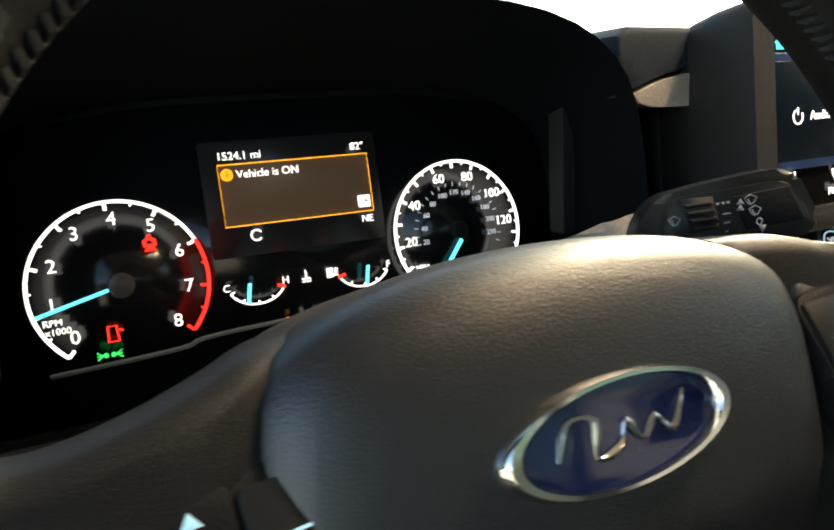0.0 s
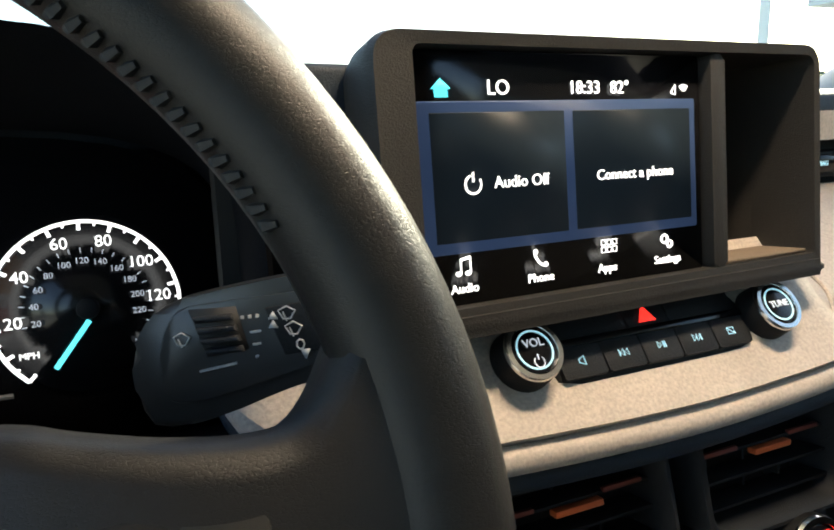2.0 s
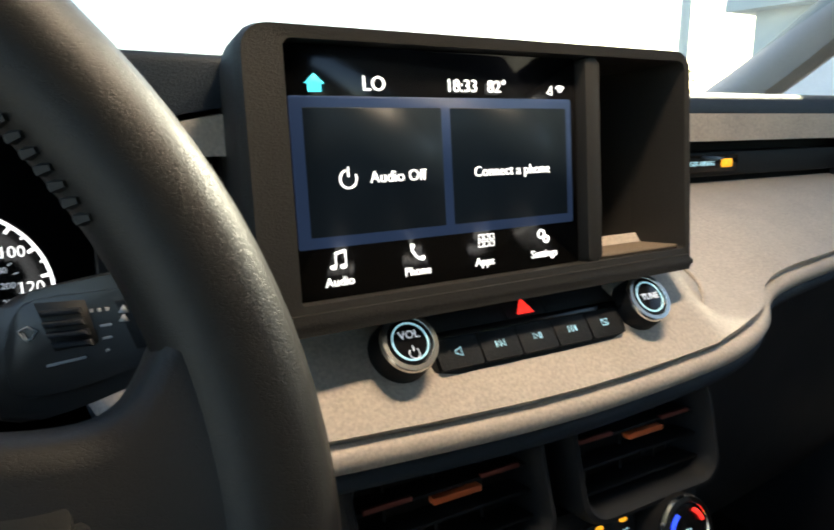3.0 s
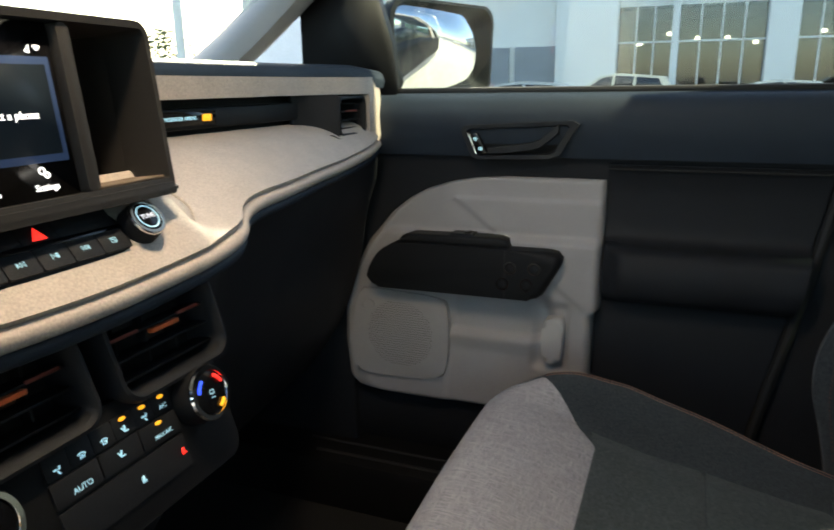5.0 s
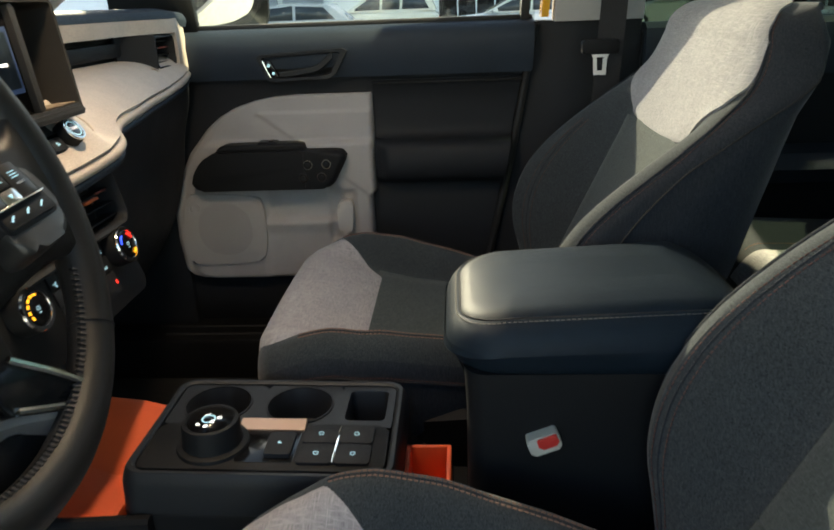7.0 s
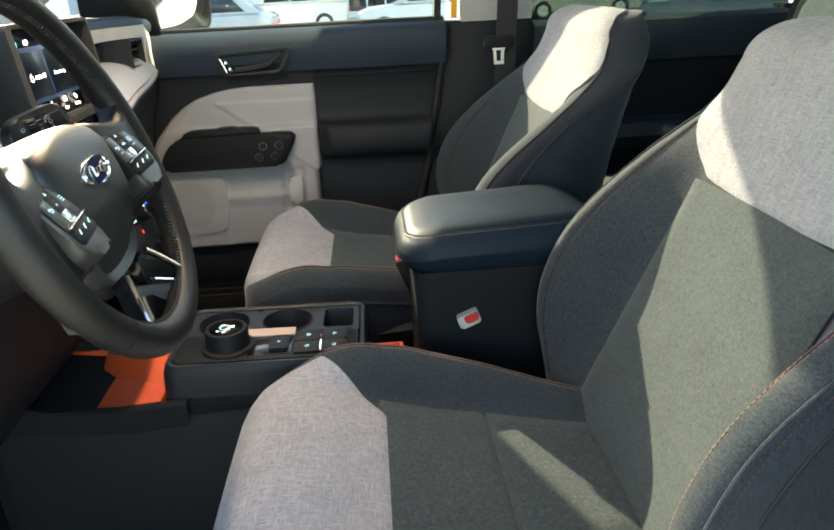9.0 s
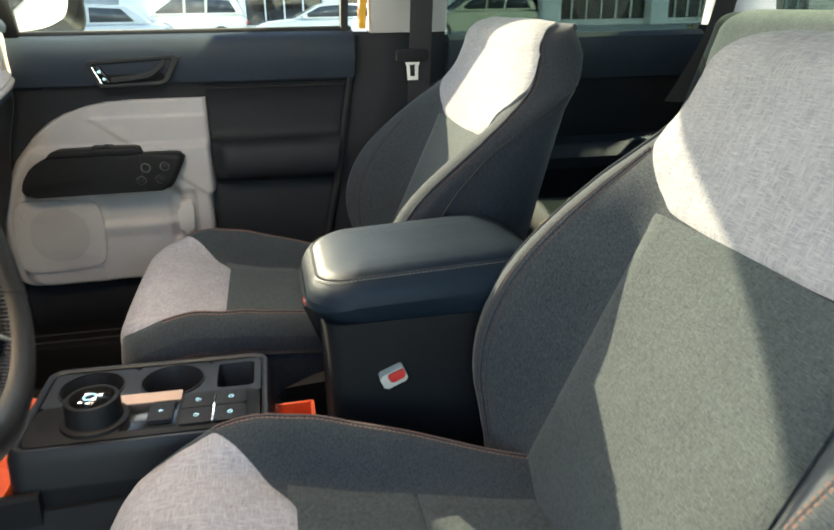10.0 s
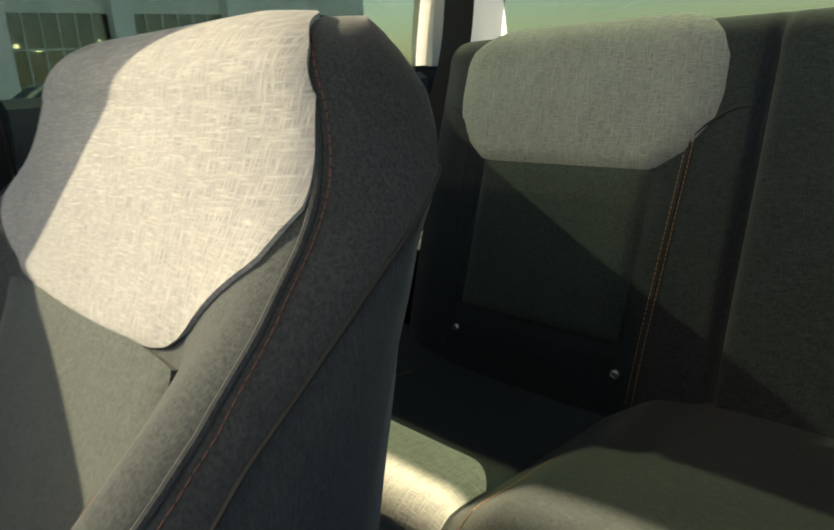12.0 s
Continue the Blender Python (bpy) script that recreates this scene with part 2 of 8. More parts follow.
def prism(bm, pts, m=I4, z0=0.0, z1=0.01, bevel=0.0, seg=2):
    """A polygon of the local x-y plane drawn out from z0 to z1, with a rounded rim at z1."""
    lo = [bm.verts.new(m @ Vector((x, y, z0))) for x, y in pts]
    hi = [bm.verts.new(m @ Vector((x, y, z1))) for x, y in pts]
    n = len(pts)
    area = sum(pts[i][0] * pts[(i + 1) % n][1] - pts[(i + 1) % n][0] * pts[i][1] for i in range(n))
    if (area < 0) != (z1 < z0):
        lo.reverse()
        hi.reverse()
    bm.faces.new(list(reversed(lo)))
    top = bm.faces.new(hi)
    for i in range(n):
        bm.faces.new((lo[i], lo[(i + 1) % n], hi[(i + 1) % n], hi[i]))
    if bevel:
        bmesh.ops.bevel(bm, geom=list(top.edges), offset=bevel, segments=seg, affect="EDGES", profile=0.5, clamp_overlap=True)
    return bm


def ring(bm, outer, inner, m=I4, z0=0.0, z1=0.01):
    """A frame between two outlines with the same number of points."""
    n = len(outer)
    a = [[bm.verts.new(m @ Vector((x, y, z))) for x, y in pts] for pts, z in ((outer, z0), (outer, z1), (inner, z1), (inner, z0))]
    for k in range(4):
        p, q = a[k], a[(k + 1) % 4]
        for i in range(n):
            j = (i + 1) % n
            bm.faces.new((p[i], p[j], q[j], q[i]))
    bmesh.ops.recalc_face_normals(bm, faces=bm.faces)
    return bm


def box(bm, x0, x1, y0, y1, z0, z1, bevel=0.0, m=I4, seg=2):
    vs = bmesh.ops.create_cube(bm, size=1.0)["verts"]
    for v in vs:
        v.co = m @ Vector((x0 + (v.co.x + 0.5) * (x1 - x0), y0 + (v.co.y + 0.5) * (y1 - y0), z0 + (v.co.z + 0.5) * (z1 - z0)))
    if bevel:
        es = list({e for v in vs for e in v.link_edges})
        bmesh.ops.bevel(bm, geom=es, offset=bevel, segments=seg, affect="EDGES", profile=0.5, clamp_overlap=True)
    return bm


def loft(bm, loops, closed=True, caps=True):
    """Skins loops with the same number of points."""
    rows = [[bm.verts.new(Vector(p)) for p in loop] for loop in loops]
    n = len(rows[0])
    for a, b in zip(rows, rows[1:]):
        for i in range(n if closed else n - 1):
            j = (i + 1) % n
            bm.faces.new((a[i], a[j], b[j], b[i]))
    if caps and closed:
        bm.faces.new(list(reversed(rows[0])))
        bm.faces.new(rows[-1])
    bmesh.ops.recalc_face_normals(bm, faces=bm.faces)
    return bm


def sheet(bm, fn, nu, nv, thick=0.004, back=None):
    """A sheet fn(u, v) over the unit square with thickness along its normal (or along back)."""
    g = [[Vector(fn(i / nu, j / nv)) for i in range(nu + 1)] for j in range(nv + 1)]
    top = [[bm.verts.new(p) for p in row] for row in g]
    low = []
    for j in range(nv + 1):
        row = []
        for i in range(nu + 1):
            if back is None:
                a = g[j][min(i + 1, nu)] - g[j][max(i - 1, 0)]
                b = g[min(j + 1, nv)][i] - g[max(j - 1, 0)][i]
                d = a.cross(b).normalized() * -thick
            else:
                d = Vector(back) * thick
            row.append(bm.verts.new(g[j][i] + d))
        low.append(row)
    for j in range(nv):
        for i in range(nu):
            bm.faces.new((top[j][i], top[j][i + 1], top[j + 1][i + 1], top[j + 1][i]))
            bm.faces.new((low[j][i], low[j + 1][i], low[j + 1][i + 1], low[j][i + 1]))
    rim = [(0, i) for i in range(nu)] + [(j, nu) for j in range(nv)] + [(nv, i) for i in range(nu, 0, -1)] + [(j, 0) for j in range(nv, 0, -1)]
    for k in range(len(rim)):
        (a, b), (c, d) = rim[k], rim[(k + 1) % len(rim)]
        bm.faces.new((top[a][b], low[a][b], low[c][d], top[c][d]))
    bmesh.ops.recalc_face_normals(bm, faces=bm.faces)
    return bm


def tube(bm, pts, r, n=8, closed=False, flat=1.0):
    """A round bar along a line of points."""
    pts = [Vector(p) for p in pts]
    m = len(pts)
    rows, side = [], None
    for i in range(m):
        a = pts[(i - 1) % m] if (closed or i > 0) else pts[i]
        b = pts[(i + 1) % m] if (closed or i < m - 1) else pts[i]
        t = (b - a).normalized()
        if side is None:
            side = t.orthogonal().normalized()
        side = (side - t * side.dot(t)).normalized()
        up = t.cross(side)
        rr = r(i / max(1, m - 1)) if callable(r) else r
        rows.append([bm.verts.new(pts[i] + rr * (math.cos(2 * math.pi * k / n) * side + flat * math.sin(2 * math.pi * k / n) * up)) for k in range(n)])
    for i in range(m if closed else m - 1):
        p, q = rows[i], rows[(i + 1) % m]
        for k in range(n):
            bm.faces.new((p[k], p[(k + 1) % n], q[(k + 1) % n], q[k]))
    if not closed:
        bm.faces.new(list(reversed(rows[0])))
        bm.faces.new(rows[-1])
    bmesh.ops.recalc_face_normals(bm, faces=bm.faces)
    return bm


def smooth_line(pts, n=8, closed=False):
    """A Catmull-Rom line through points."""
    P = [Vector(p) for p in pts]
    m = len(P)
    out = []
    for i in range(m if closed else m - 1):
        p0 = P[(i - 1) % m] if (closed or i) else P[0] * 2 - P[1]
        p1, p2 = P[i], P[(i + 1) % m]
        p3 = P[(i + 2) % m] if (closed or i < m - 2) else P[-1] * 2 - P[-2]
        for k in range(n):
            t = k / n
            out.append(0.5 * ((2 * p1) + (p2 - p0) * t + (2 * p0 - 5 * p1 + 4 * p2 - p3) * t * t + (3 * p1 - p0 - 3 * p2 + p3) * t ** 3))
    if not closed:
        out.append(P[-1])
    return out


def along(pts, step):
    """Points and headings at even steps along a line."""
    out, left = [], 0.0
    for a, b in zip(pts, pts[1:]):
        d = (b - a).length
        while left <= d and d > 0:
            out.append((a.lerp(b, left / d), (b - a).normalized()))
            left += step
        left -= d
    return out


def stitches(bm, pts, step=0.006, size=0.0042, r=0.0006, lift=(0, 0, 0)):
    """Short thread stitches along a line."""
    for p, t in along([Vector(q) for q in pts], step):
        p = p + Vector(lift)
        tube(bm, [p - t * size / 2, p + t * size / 2], r, 5)
    return bm


def words(name, text, size, m, material, parent, align="CENTER", depth=0.0003, label=""):
    """Lettering in the built-in font, in the local x-y plane of m."""
    cu = bpy.data.curves.new(name, "FONT")
    cu.body, cu.size, cu.align_x, cu.align_y, cu.extrude, cu.resolution_u = text, size, align, "CENTER", depth, 3
    tmp = bpy.data.objects.new("tmp", cu)
    scene.collection.objects.link(tmp)
    me = bpy.data.meshes.new_from_object(tmp.evaluated_get(bpy.context.evaluated_depsgraph_get()))
    bpy.data.objects.remove(tmp)
    bpy.data.curves.remove(cu)
    me.transform(m)
    me.materials.clear()
    me.materials.append(material)
    me.name = name
    ob = new(name, me)
    ob.parent = parent
    if parent.data is None:
        ob.matrix_parent_inverse = parent.matrix_basis.inverted()
    if label:
        tagged(ob, label)
    return ob


def ease(k):
    k = max(0.0, min(1.0, k))
    return k * k * (3 - 2 * k)


def up_by(m, z):
    return m @ Matrix.Translation((0, 0, z))


def at_local(m, x, y, z=0.0, turn=0.0):
    return m @ Matrix.Translation((x, y, z)) @ Matrix.Rotation(radians(turn), 4, "Z")


# ---- body shell ----
def shell():
    bm = bmesh.new()
    box(bm, -0.80, 0.80, -1.30, 0.95, 0.40, 0.46, 0.0)
    tagged(part("floor", bm, CARPET), "black carpet floor of the cabin", "floor", kind="structure")
    bm = bmesh.new()
    sheet(bm, lambda u, v: (-0.70 + 1.40 * u, 0.24 - 1.50 * v, 1.60 + 0.05 * math.sin(math.pi * v) + 0.03 * math.sin(math.pi * u)), 16, 16, 0.03, (0, 0, 1))
    tagged(part("ceiling", bm, LINER), "pale grey fabric headliner of the roof", "ceiling", kind="structure")
    bm = bmesh.new()
    box(bm, -0.78, 0.78, 0.93, 0.97, 0.40, 1.20, 0.0)
    tagged(part("wall_front", bm, BLACK), "black firewall behind the dashboard", "wall", kind="structure")
    # rear wall with window
    bm = bmesh.new()
    box(bm, -0.78, 0.78, -1.36, -1.31, 0.40, 1.22)
    tagged(part("wall_rear", bm, DARK), "dark lower rear wall of the cabin", "wall", kind="structure")
    w = thing("window_rear", (0, -1.30, 1.22), "tinted rear window of the cab", "window", kind="structure")
    bm = bmesh.new()
    sheet(bm, lambda u, v: (-0.66 + 1.32 * u, -1.33 + 0.05 * v, 1.22 + 0.36 * v), 2, 2, 0.005)
    g = part("pane", bm, TINT, w)
    # windscreen
    w = thing("windscreen", (0, 0.95, 1.2), "clear sloping windscreen", "window", kind="structure")
    bm = bmesh.new()
    sheet(bm, lambda u, v: (-0.72 + 1.44 * u + 0.06 * (0.5 - u) * 2 * v, 1.02 - 0.78 * v - 0.10 * abs(2 * u - 1) ** 2, 1.17 + 0.43 * v), 16, 8, 0.005)
    g = part("pane", bm, GLASS, w)
    g.visible_shadow = False
    # pillars
    for sx in (-1, 1):
        line = smooth_line([(sx * 0.80, 0.98, 1.14), (sx * 0.765, 0.66, 1.30), (sx * 0.71, 0.36, 1.50), (sx * 0.665, 0.20, 1.58), (sx * 0.645, -0.2, 1.60), (sx * 0.645, -0.8, 1.60), (sx * 0.66, -1.3, 1.56)], 8)
        bm = tube(bmesh.new(), line, lambda t: 0.045 if t < 0.45 else 0.032, 10, flat=0.8)
        tagged(part("a_pillar", bm, LINER), "pale grey windscreen pillar and roof rail", "pillar", kind="structure")
        for y0, y1, nm in ((-0.545, -0.345, "b_pillar"), (-1.40, -1.185, "c_pillar")):
            dy = -0.147 if sx < 0 and nm == "b_pillar" else 0.0
            bm = bmesh.new()
            sheet(bm, lambda u, v: (sx * (0.742 - 0.085 * v ** 1.3), y0 + dy + (y1 - 0.03 - y0) * u, 1.213 + 0.387 * v), 6, 10, 0.05, (sx, 0, 0))
            tagged(part(nm, bm, LINER), "pale grey plastic trimmed door pillar", "pillar", kind="structure")
            bm = bmesh.new()
            fw = 0.16 if nm == "b_pillar" else 0.0
            sheet(bm, lambda u, v: (sx * (0.742 + 0.01 * v + (0.035 * max(0, u - 0.55) / 0.45 if fw else 0)), y0 + dy + (y1 - y0 + fw * (1 - 0.75 * v)) * u, 0.46 + 0.755 * v), 12, 8, 0.05, (sx, 0, 0))
            tagged(part(nm + "_lower", bm, DARK), "dark plastic lower pillar trim", "pillar", kind="structure")
        bm = bmesh.new()
        box(bm, sx * 0.79 - 0.03, sx * 0.79 + 0.03, 0.44 if sx > 0 else 0.60, 0.95, 0.43, 1.20, 0.01)
        tagged(part("kick_panel", bm, DARK), "dark plastic kick panel beside the footwell", "panel", kind="structure")
        bm = bmesh.new()
        box(bm, sx * 0.735 - 0.06, sx * 0.735 + 0.075, -1.30, 0.90, 0.43, 0.56, 0.015)
        sill = part("door_sill", bm, BLACK)
        tagged(sill, "black plastic door sill", "sill", kind="structure")
        for x0, x1, y0, y1, mt in ((0.698, 0.704, 0.22, 0.50, VINYL), (0.738, 0.743, -0.05, 0.53, VINYL)):
            bm = bmesh.new()
            box(bm, min(sx * x0, sx * x1), max(sx * x0, sx * x1), y0, y1, 0.558, 0.5635, 0.0015)
            part("scuff_strip", bm, mt, sill)


shell()


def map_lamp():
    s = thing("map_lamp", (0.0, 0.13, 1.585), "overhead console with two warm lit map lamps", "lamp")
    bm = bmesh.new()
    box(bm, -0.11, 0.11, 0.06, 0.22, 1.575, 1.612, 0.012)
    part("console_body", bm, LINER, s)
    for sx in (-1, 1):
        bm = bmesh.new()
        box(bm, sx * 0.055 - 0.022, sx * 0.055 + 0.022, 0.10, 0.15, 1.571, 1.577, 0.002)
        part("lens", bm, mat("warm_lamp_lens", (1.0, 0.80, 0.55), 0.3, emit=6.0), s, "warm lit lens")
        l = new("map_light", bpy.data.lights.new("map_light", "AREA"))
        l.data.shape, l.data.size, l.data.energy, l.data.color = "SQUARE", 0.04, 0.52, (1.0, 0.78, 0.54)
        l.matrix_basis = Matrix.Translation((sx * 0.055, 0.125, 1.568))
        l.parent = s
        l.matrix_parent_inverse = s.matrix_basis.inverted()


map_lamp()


# ---- dashboard ----
dash = thing("dashboard", (0, 0.6, 0.9), "dark dashboard with beige speckled shelf trim", "dashboard", kind="structure")


def dashboard():
    # top pad with its rounded rear edge
    prof = [(0.405, 1.246), (0.408, 1.254), (0.418, 1.262), (0.46, 1.266), (0.60, 1.262), (0.80, 1.245), (1.00, 1.205)]
    bm = bmesh.new()
    line = smooth_line([(0, y, z) for y, z in prof], 4)

    def pad(u, v):
        p = line[min(len(line) - 1, int(round(v * (len(line) - 1))))]
        x = -0.745 + 1.49 * u
        return (x, p.y - 0.036 * ease((abs(x) - 0.55) / 0.14) - 0.012 * max(0.0, (abs(x) - 0.70) / 0.045), p.z - 0.006 * max(0.0, (abs(x) - 0.70) / 0.045) ** 2)
    sheet(bm, pad, 30, len(line) - 1, 0.012, (0, 0.3, -1))
    part("top_pad", bm, NAVY, dash, "navy black soft touch top pad")
    # beige strip under the pad
    bm = bmesh.new()
    sheet(bm, lambda u, v: (-0.20 + 0.900 * u, 0.403 - 0.038 * ease((u * 0.900 - 0.20 - 0.55) / 0.14), 1.2205 + 0.0250 * v), 60, 4, 0.012, (0, 1, 0))
    part("upper_strip", bm, STONE, dash, "beige speckled strip")
    # dark slot behind
    bm = bmesh.new()
    box(bm, -0.74, 0.72, 0.436, 0.46, 1.10, 1.24)
    part("slot_back", bm, DARK, dash)
    bm = bmesh.new()
    box(bm, 0.125, 0.61, 0.415, 0.437, 1.186, 1.210, 0.003)
    part("slot_bar", bm, BLACK, dash, "dark bar in the dashboard slot")
    # beige shelf: from the slot out to its lip
    lip = smooth_line([(-0.226, 0.330, 1.150), (-0.222, 0.290, 1.134), (-0.206, 0.262, 1.116), (-0.18, 0.245, 1.106), (-0.10, 0.238, 1.102), (0.0, 0.236, 1.100), (0.10, 0.238, 1.104), (0.150, 0.245, 1.107), (0.192, 0.262, 1.109), (0.222, 0.281, 1.116), (0.262, 0.292, 1.122), (0.36, 0.312, 1.122), (0.46, 0.331, 1.124), (0.56, 0.344, 1.127), (0.66, 0.353, 1.136), (0.712, 0.360, 1.146)], 6)

    def shelf(u, v):
        k = u * (len(lip) - 1)
        i = min(int(k), len(lip) - 2)
        p = lip[i].lerp(lip[i + 1], k - i)
        inner = Vector((p.x, 0.425, 1.172))
        q = inner.lerp(p, v)
        q.z += 0.010 * math.sin(math.pi * v) * min(1, max(0, (p.x - 0.16) / 0.1))
        if p.x < 0.16:
            f = min(1, (0.16 - p.x) / 0.05)
            a = Vector((p.x, 0.295, 1.165)).lerp(p, v)
            q = q.lerp(a, f)
        return q
    part("shelf", sheet(bmesh.new(), shelf, 100, 14, 0.008), STONE, dash, "beige speckled shelf")
    bm = bmesh.new()
    tube(bm, [p + Vector((0, -0.001, -0.006)) for p in lip], 0.0075, 10)
    part("shelf_lip", bm, STONE, dash)
    # leaf-shaped trim, black recess and end block between cluster and screen
    m = frame_at((0.0, 0.300, 0.0), (1, 0, 0), (0, 0, 1))
    bm = bmesh.new()
    leaf = smooth_line([(-0.205, 1.233, 0), (-0.194, 1.2375, 0), (-0.179, 1.242, 0), (-0.147, 1.2465, 0), (-0.112, 1.2485, 0), (-0.080, 1.2490, 0)], 3) + smooth_line([(-0.080, 1.229, 0), (-0.112, 1.228, 0), (-0.145, 1.2265, 0), (-0.183, 1.2265, 0), (-0.200, 1.229, 0)], 3)
    prism(bm, [(p.x, p.y) for p in leaf][::-1], m, -0.09, 0.004, 0.003, 3)
    part("leaf_trim", bm, STONE, dash, "beige leaf shaped trim beside the cluster")
    bm = bmesh.new()
    prism(bm, [(-0.212, 1.233), (-0.206, 1.236), (-0.194, 1.2405), (-0.179, 1.245), (-0.147, 1.250), (-0.080, 1.2530), (-0.072, 1.262), (-0.080, 1.269), (-0.205, 1.271), (-0.213, 1.266)], m, -0.125, 0.002, 0.004, 3)
    part("pad_end", bm, NAVY, dash, "navy soft pad beside the cluster hood")
    bm = bmesh.new()
    box(bm, -0.215, -0.080, 0.345, 0.36, 1.150, 1.238)
    for x in (-0.175, -0.150):
        box(bm, x, x + 0.003, 0.338, 0.346, 1.18, 1.23, 0.001)
    part("recess_back", bm, RUBBER, dash)
    bm = bmesh.new()
    prism(bm, [(-0.226, 1.130), (-0.222, 1.160), (-0.218, 1.180), (-0.211, 1.187), (-0.176, 1.187), (-0.160, 1.178), (-0.150, 1.150), (-0.150, 1.130)][::-1], frame_at((0, 0.292, 0), (1, 0, 0), (0, 0.1, 1)), -0.06, 0.0, 0.006, 3)
    part("end_block", bm, STONE, dash, "beige rounded end of the shelf")
    # end trim that wraps round the outer vent
    bm = bmesh.new()
    m = frame_at((0.0, 0.371, 0.0), (1, 0.0, 0), (0, 0.0, 1))
    outer = smooth_line([(0.6985, 1.2462, 0), (0.712, 1.2458, 0), (0.732, 1.2420, 0), (0.741, 1.228, 0), (0.745, 1.190, 0), (0.742, 1.158, 0), (0.733, 1.141, 0), (0.716, 1.135, 0), (0.66, 1.139, 0), (0.61, 1.150, 0), (0.578, 1.163, 0)], 4)
    inner = [(0.604, 1.1555), (0.690, 1.1550), (0.698, 1.160), (0.700, 1.168), (0.700, 1.208), (0.6985, 1.2195)]
    prism(bm, [(p.x, p.y) for p in outer] + inner, m, -0.050, 0.006, 0.004, 3)
    part("end_trim", bm, STONE, dash, "beige trim wrapped round the outer vent")
    bm = bmesh.new()
    sheet(bm, lambda u, v: (0.548 + 0.052 * u, 0.418 - 0.050 * u ** 2, 1.156 + 0.064 * v), 10, 2, 0.004, (0, 1, 0))
    part("vent_cheek", bm, DARK, dash)
    bm = bmesh.new()
    box(bm, 0.57, 0.725, 0.424, 0.434, 1.150, 1.235)
    part("vent_backing", bm, BLACK, dash)
    # dark piping under the shelf's lip and the glove box joint below it
    bm = bmesh.new()
    tube(bm, [p + Vector((0.001, 0.002, -0.0185)) for p in lip], 0.0062, 10)
    part("lip_piping", bm, NAVY, dash)
    bm = bmesh.new()
    tube(bm, smooth_line([(0.150, 0.306, 1.052), (0.185, 0.322, 1.060), (0.26, 0.346, 1.078), (0.40, 0.366, 1.094), (0.58, 0.392, 1.106), (0.71, 0.412, 1.112)], 6), 0.0032, 8)
    part("glove_box_joint", bm, NAVY, dash)
    # inset moulding line on the centre panel
    def on_panel(x, t):
        p = min(lip, key=lambda q: abs(q.x - x))
        return Vector((x, 0.295, 1.165)).lerp(Vector((x, p.y, p.z)), t) + Vector((0, -0.0006, 0.0012))
    line = [on_panel(x, t) for x, t in ((-0.195, 0.10), (-0.190, 0.45), (-0.180, 0.70), (-0.165, 0.80), (-0.140, 0.82), (-0.10, 0.82), (-0.05, 0.82), (0.0, 0.82), (0.05, 0.82), (0.095, 0.80), (0.118, 0.74), (0.130, 0.62), (0.132, 0.45), (0.122, 0.22), (0.112, 0.10))]
    bm = bmesh.new()
    tube(bm, smooth_line(line, 6), 0.0014, 6)
    part("moulding_line", bm, STONE, dash)
    # lower dash
    prof = [(0.27, 1.110), (0.268, 1.09), (0.29, 1.02), (0.31, 0.92), (0.36, 0.80), (0.46, 0.68), (0.60, 0.62)]
    line2 = smooth_line([(0, y, z) for y, z in prof], 4)

    def low(u, v):
        x = -0.76 + 1.49 * u
        p = line2[min(len(line2) - 1, int(round(v * (len(line2) - 1))))]
        off = 0.0
        if x > 0.15:
            off = 0.055 * min(1, (x - 0.15) / 0.1) + 0.045 * min(1, max(0, (x - 0.25) / 0.45))
        return (x, p.y + off, p.z + (0.012 * min(1, max(0, (x - 0.15) / 0.1)) if v < 0.2 else 0))
    part("lower_panel", sheet(bmesh.new(), low, 60, len(line2) - 1, 0.02, (0, 1, 0)), DARK, dash, "dark plastic lower dashboard")


dashboard()
SCR = frame_at((-0.0658, 0.260, 1.2160), (1, 0.03, 0), (0, 0.10, 1)) @ Matrix.Scale(0.955, 4)


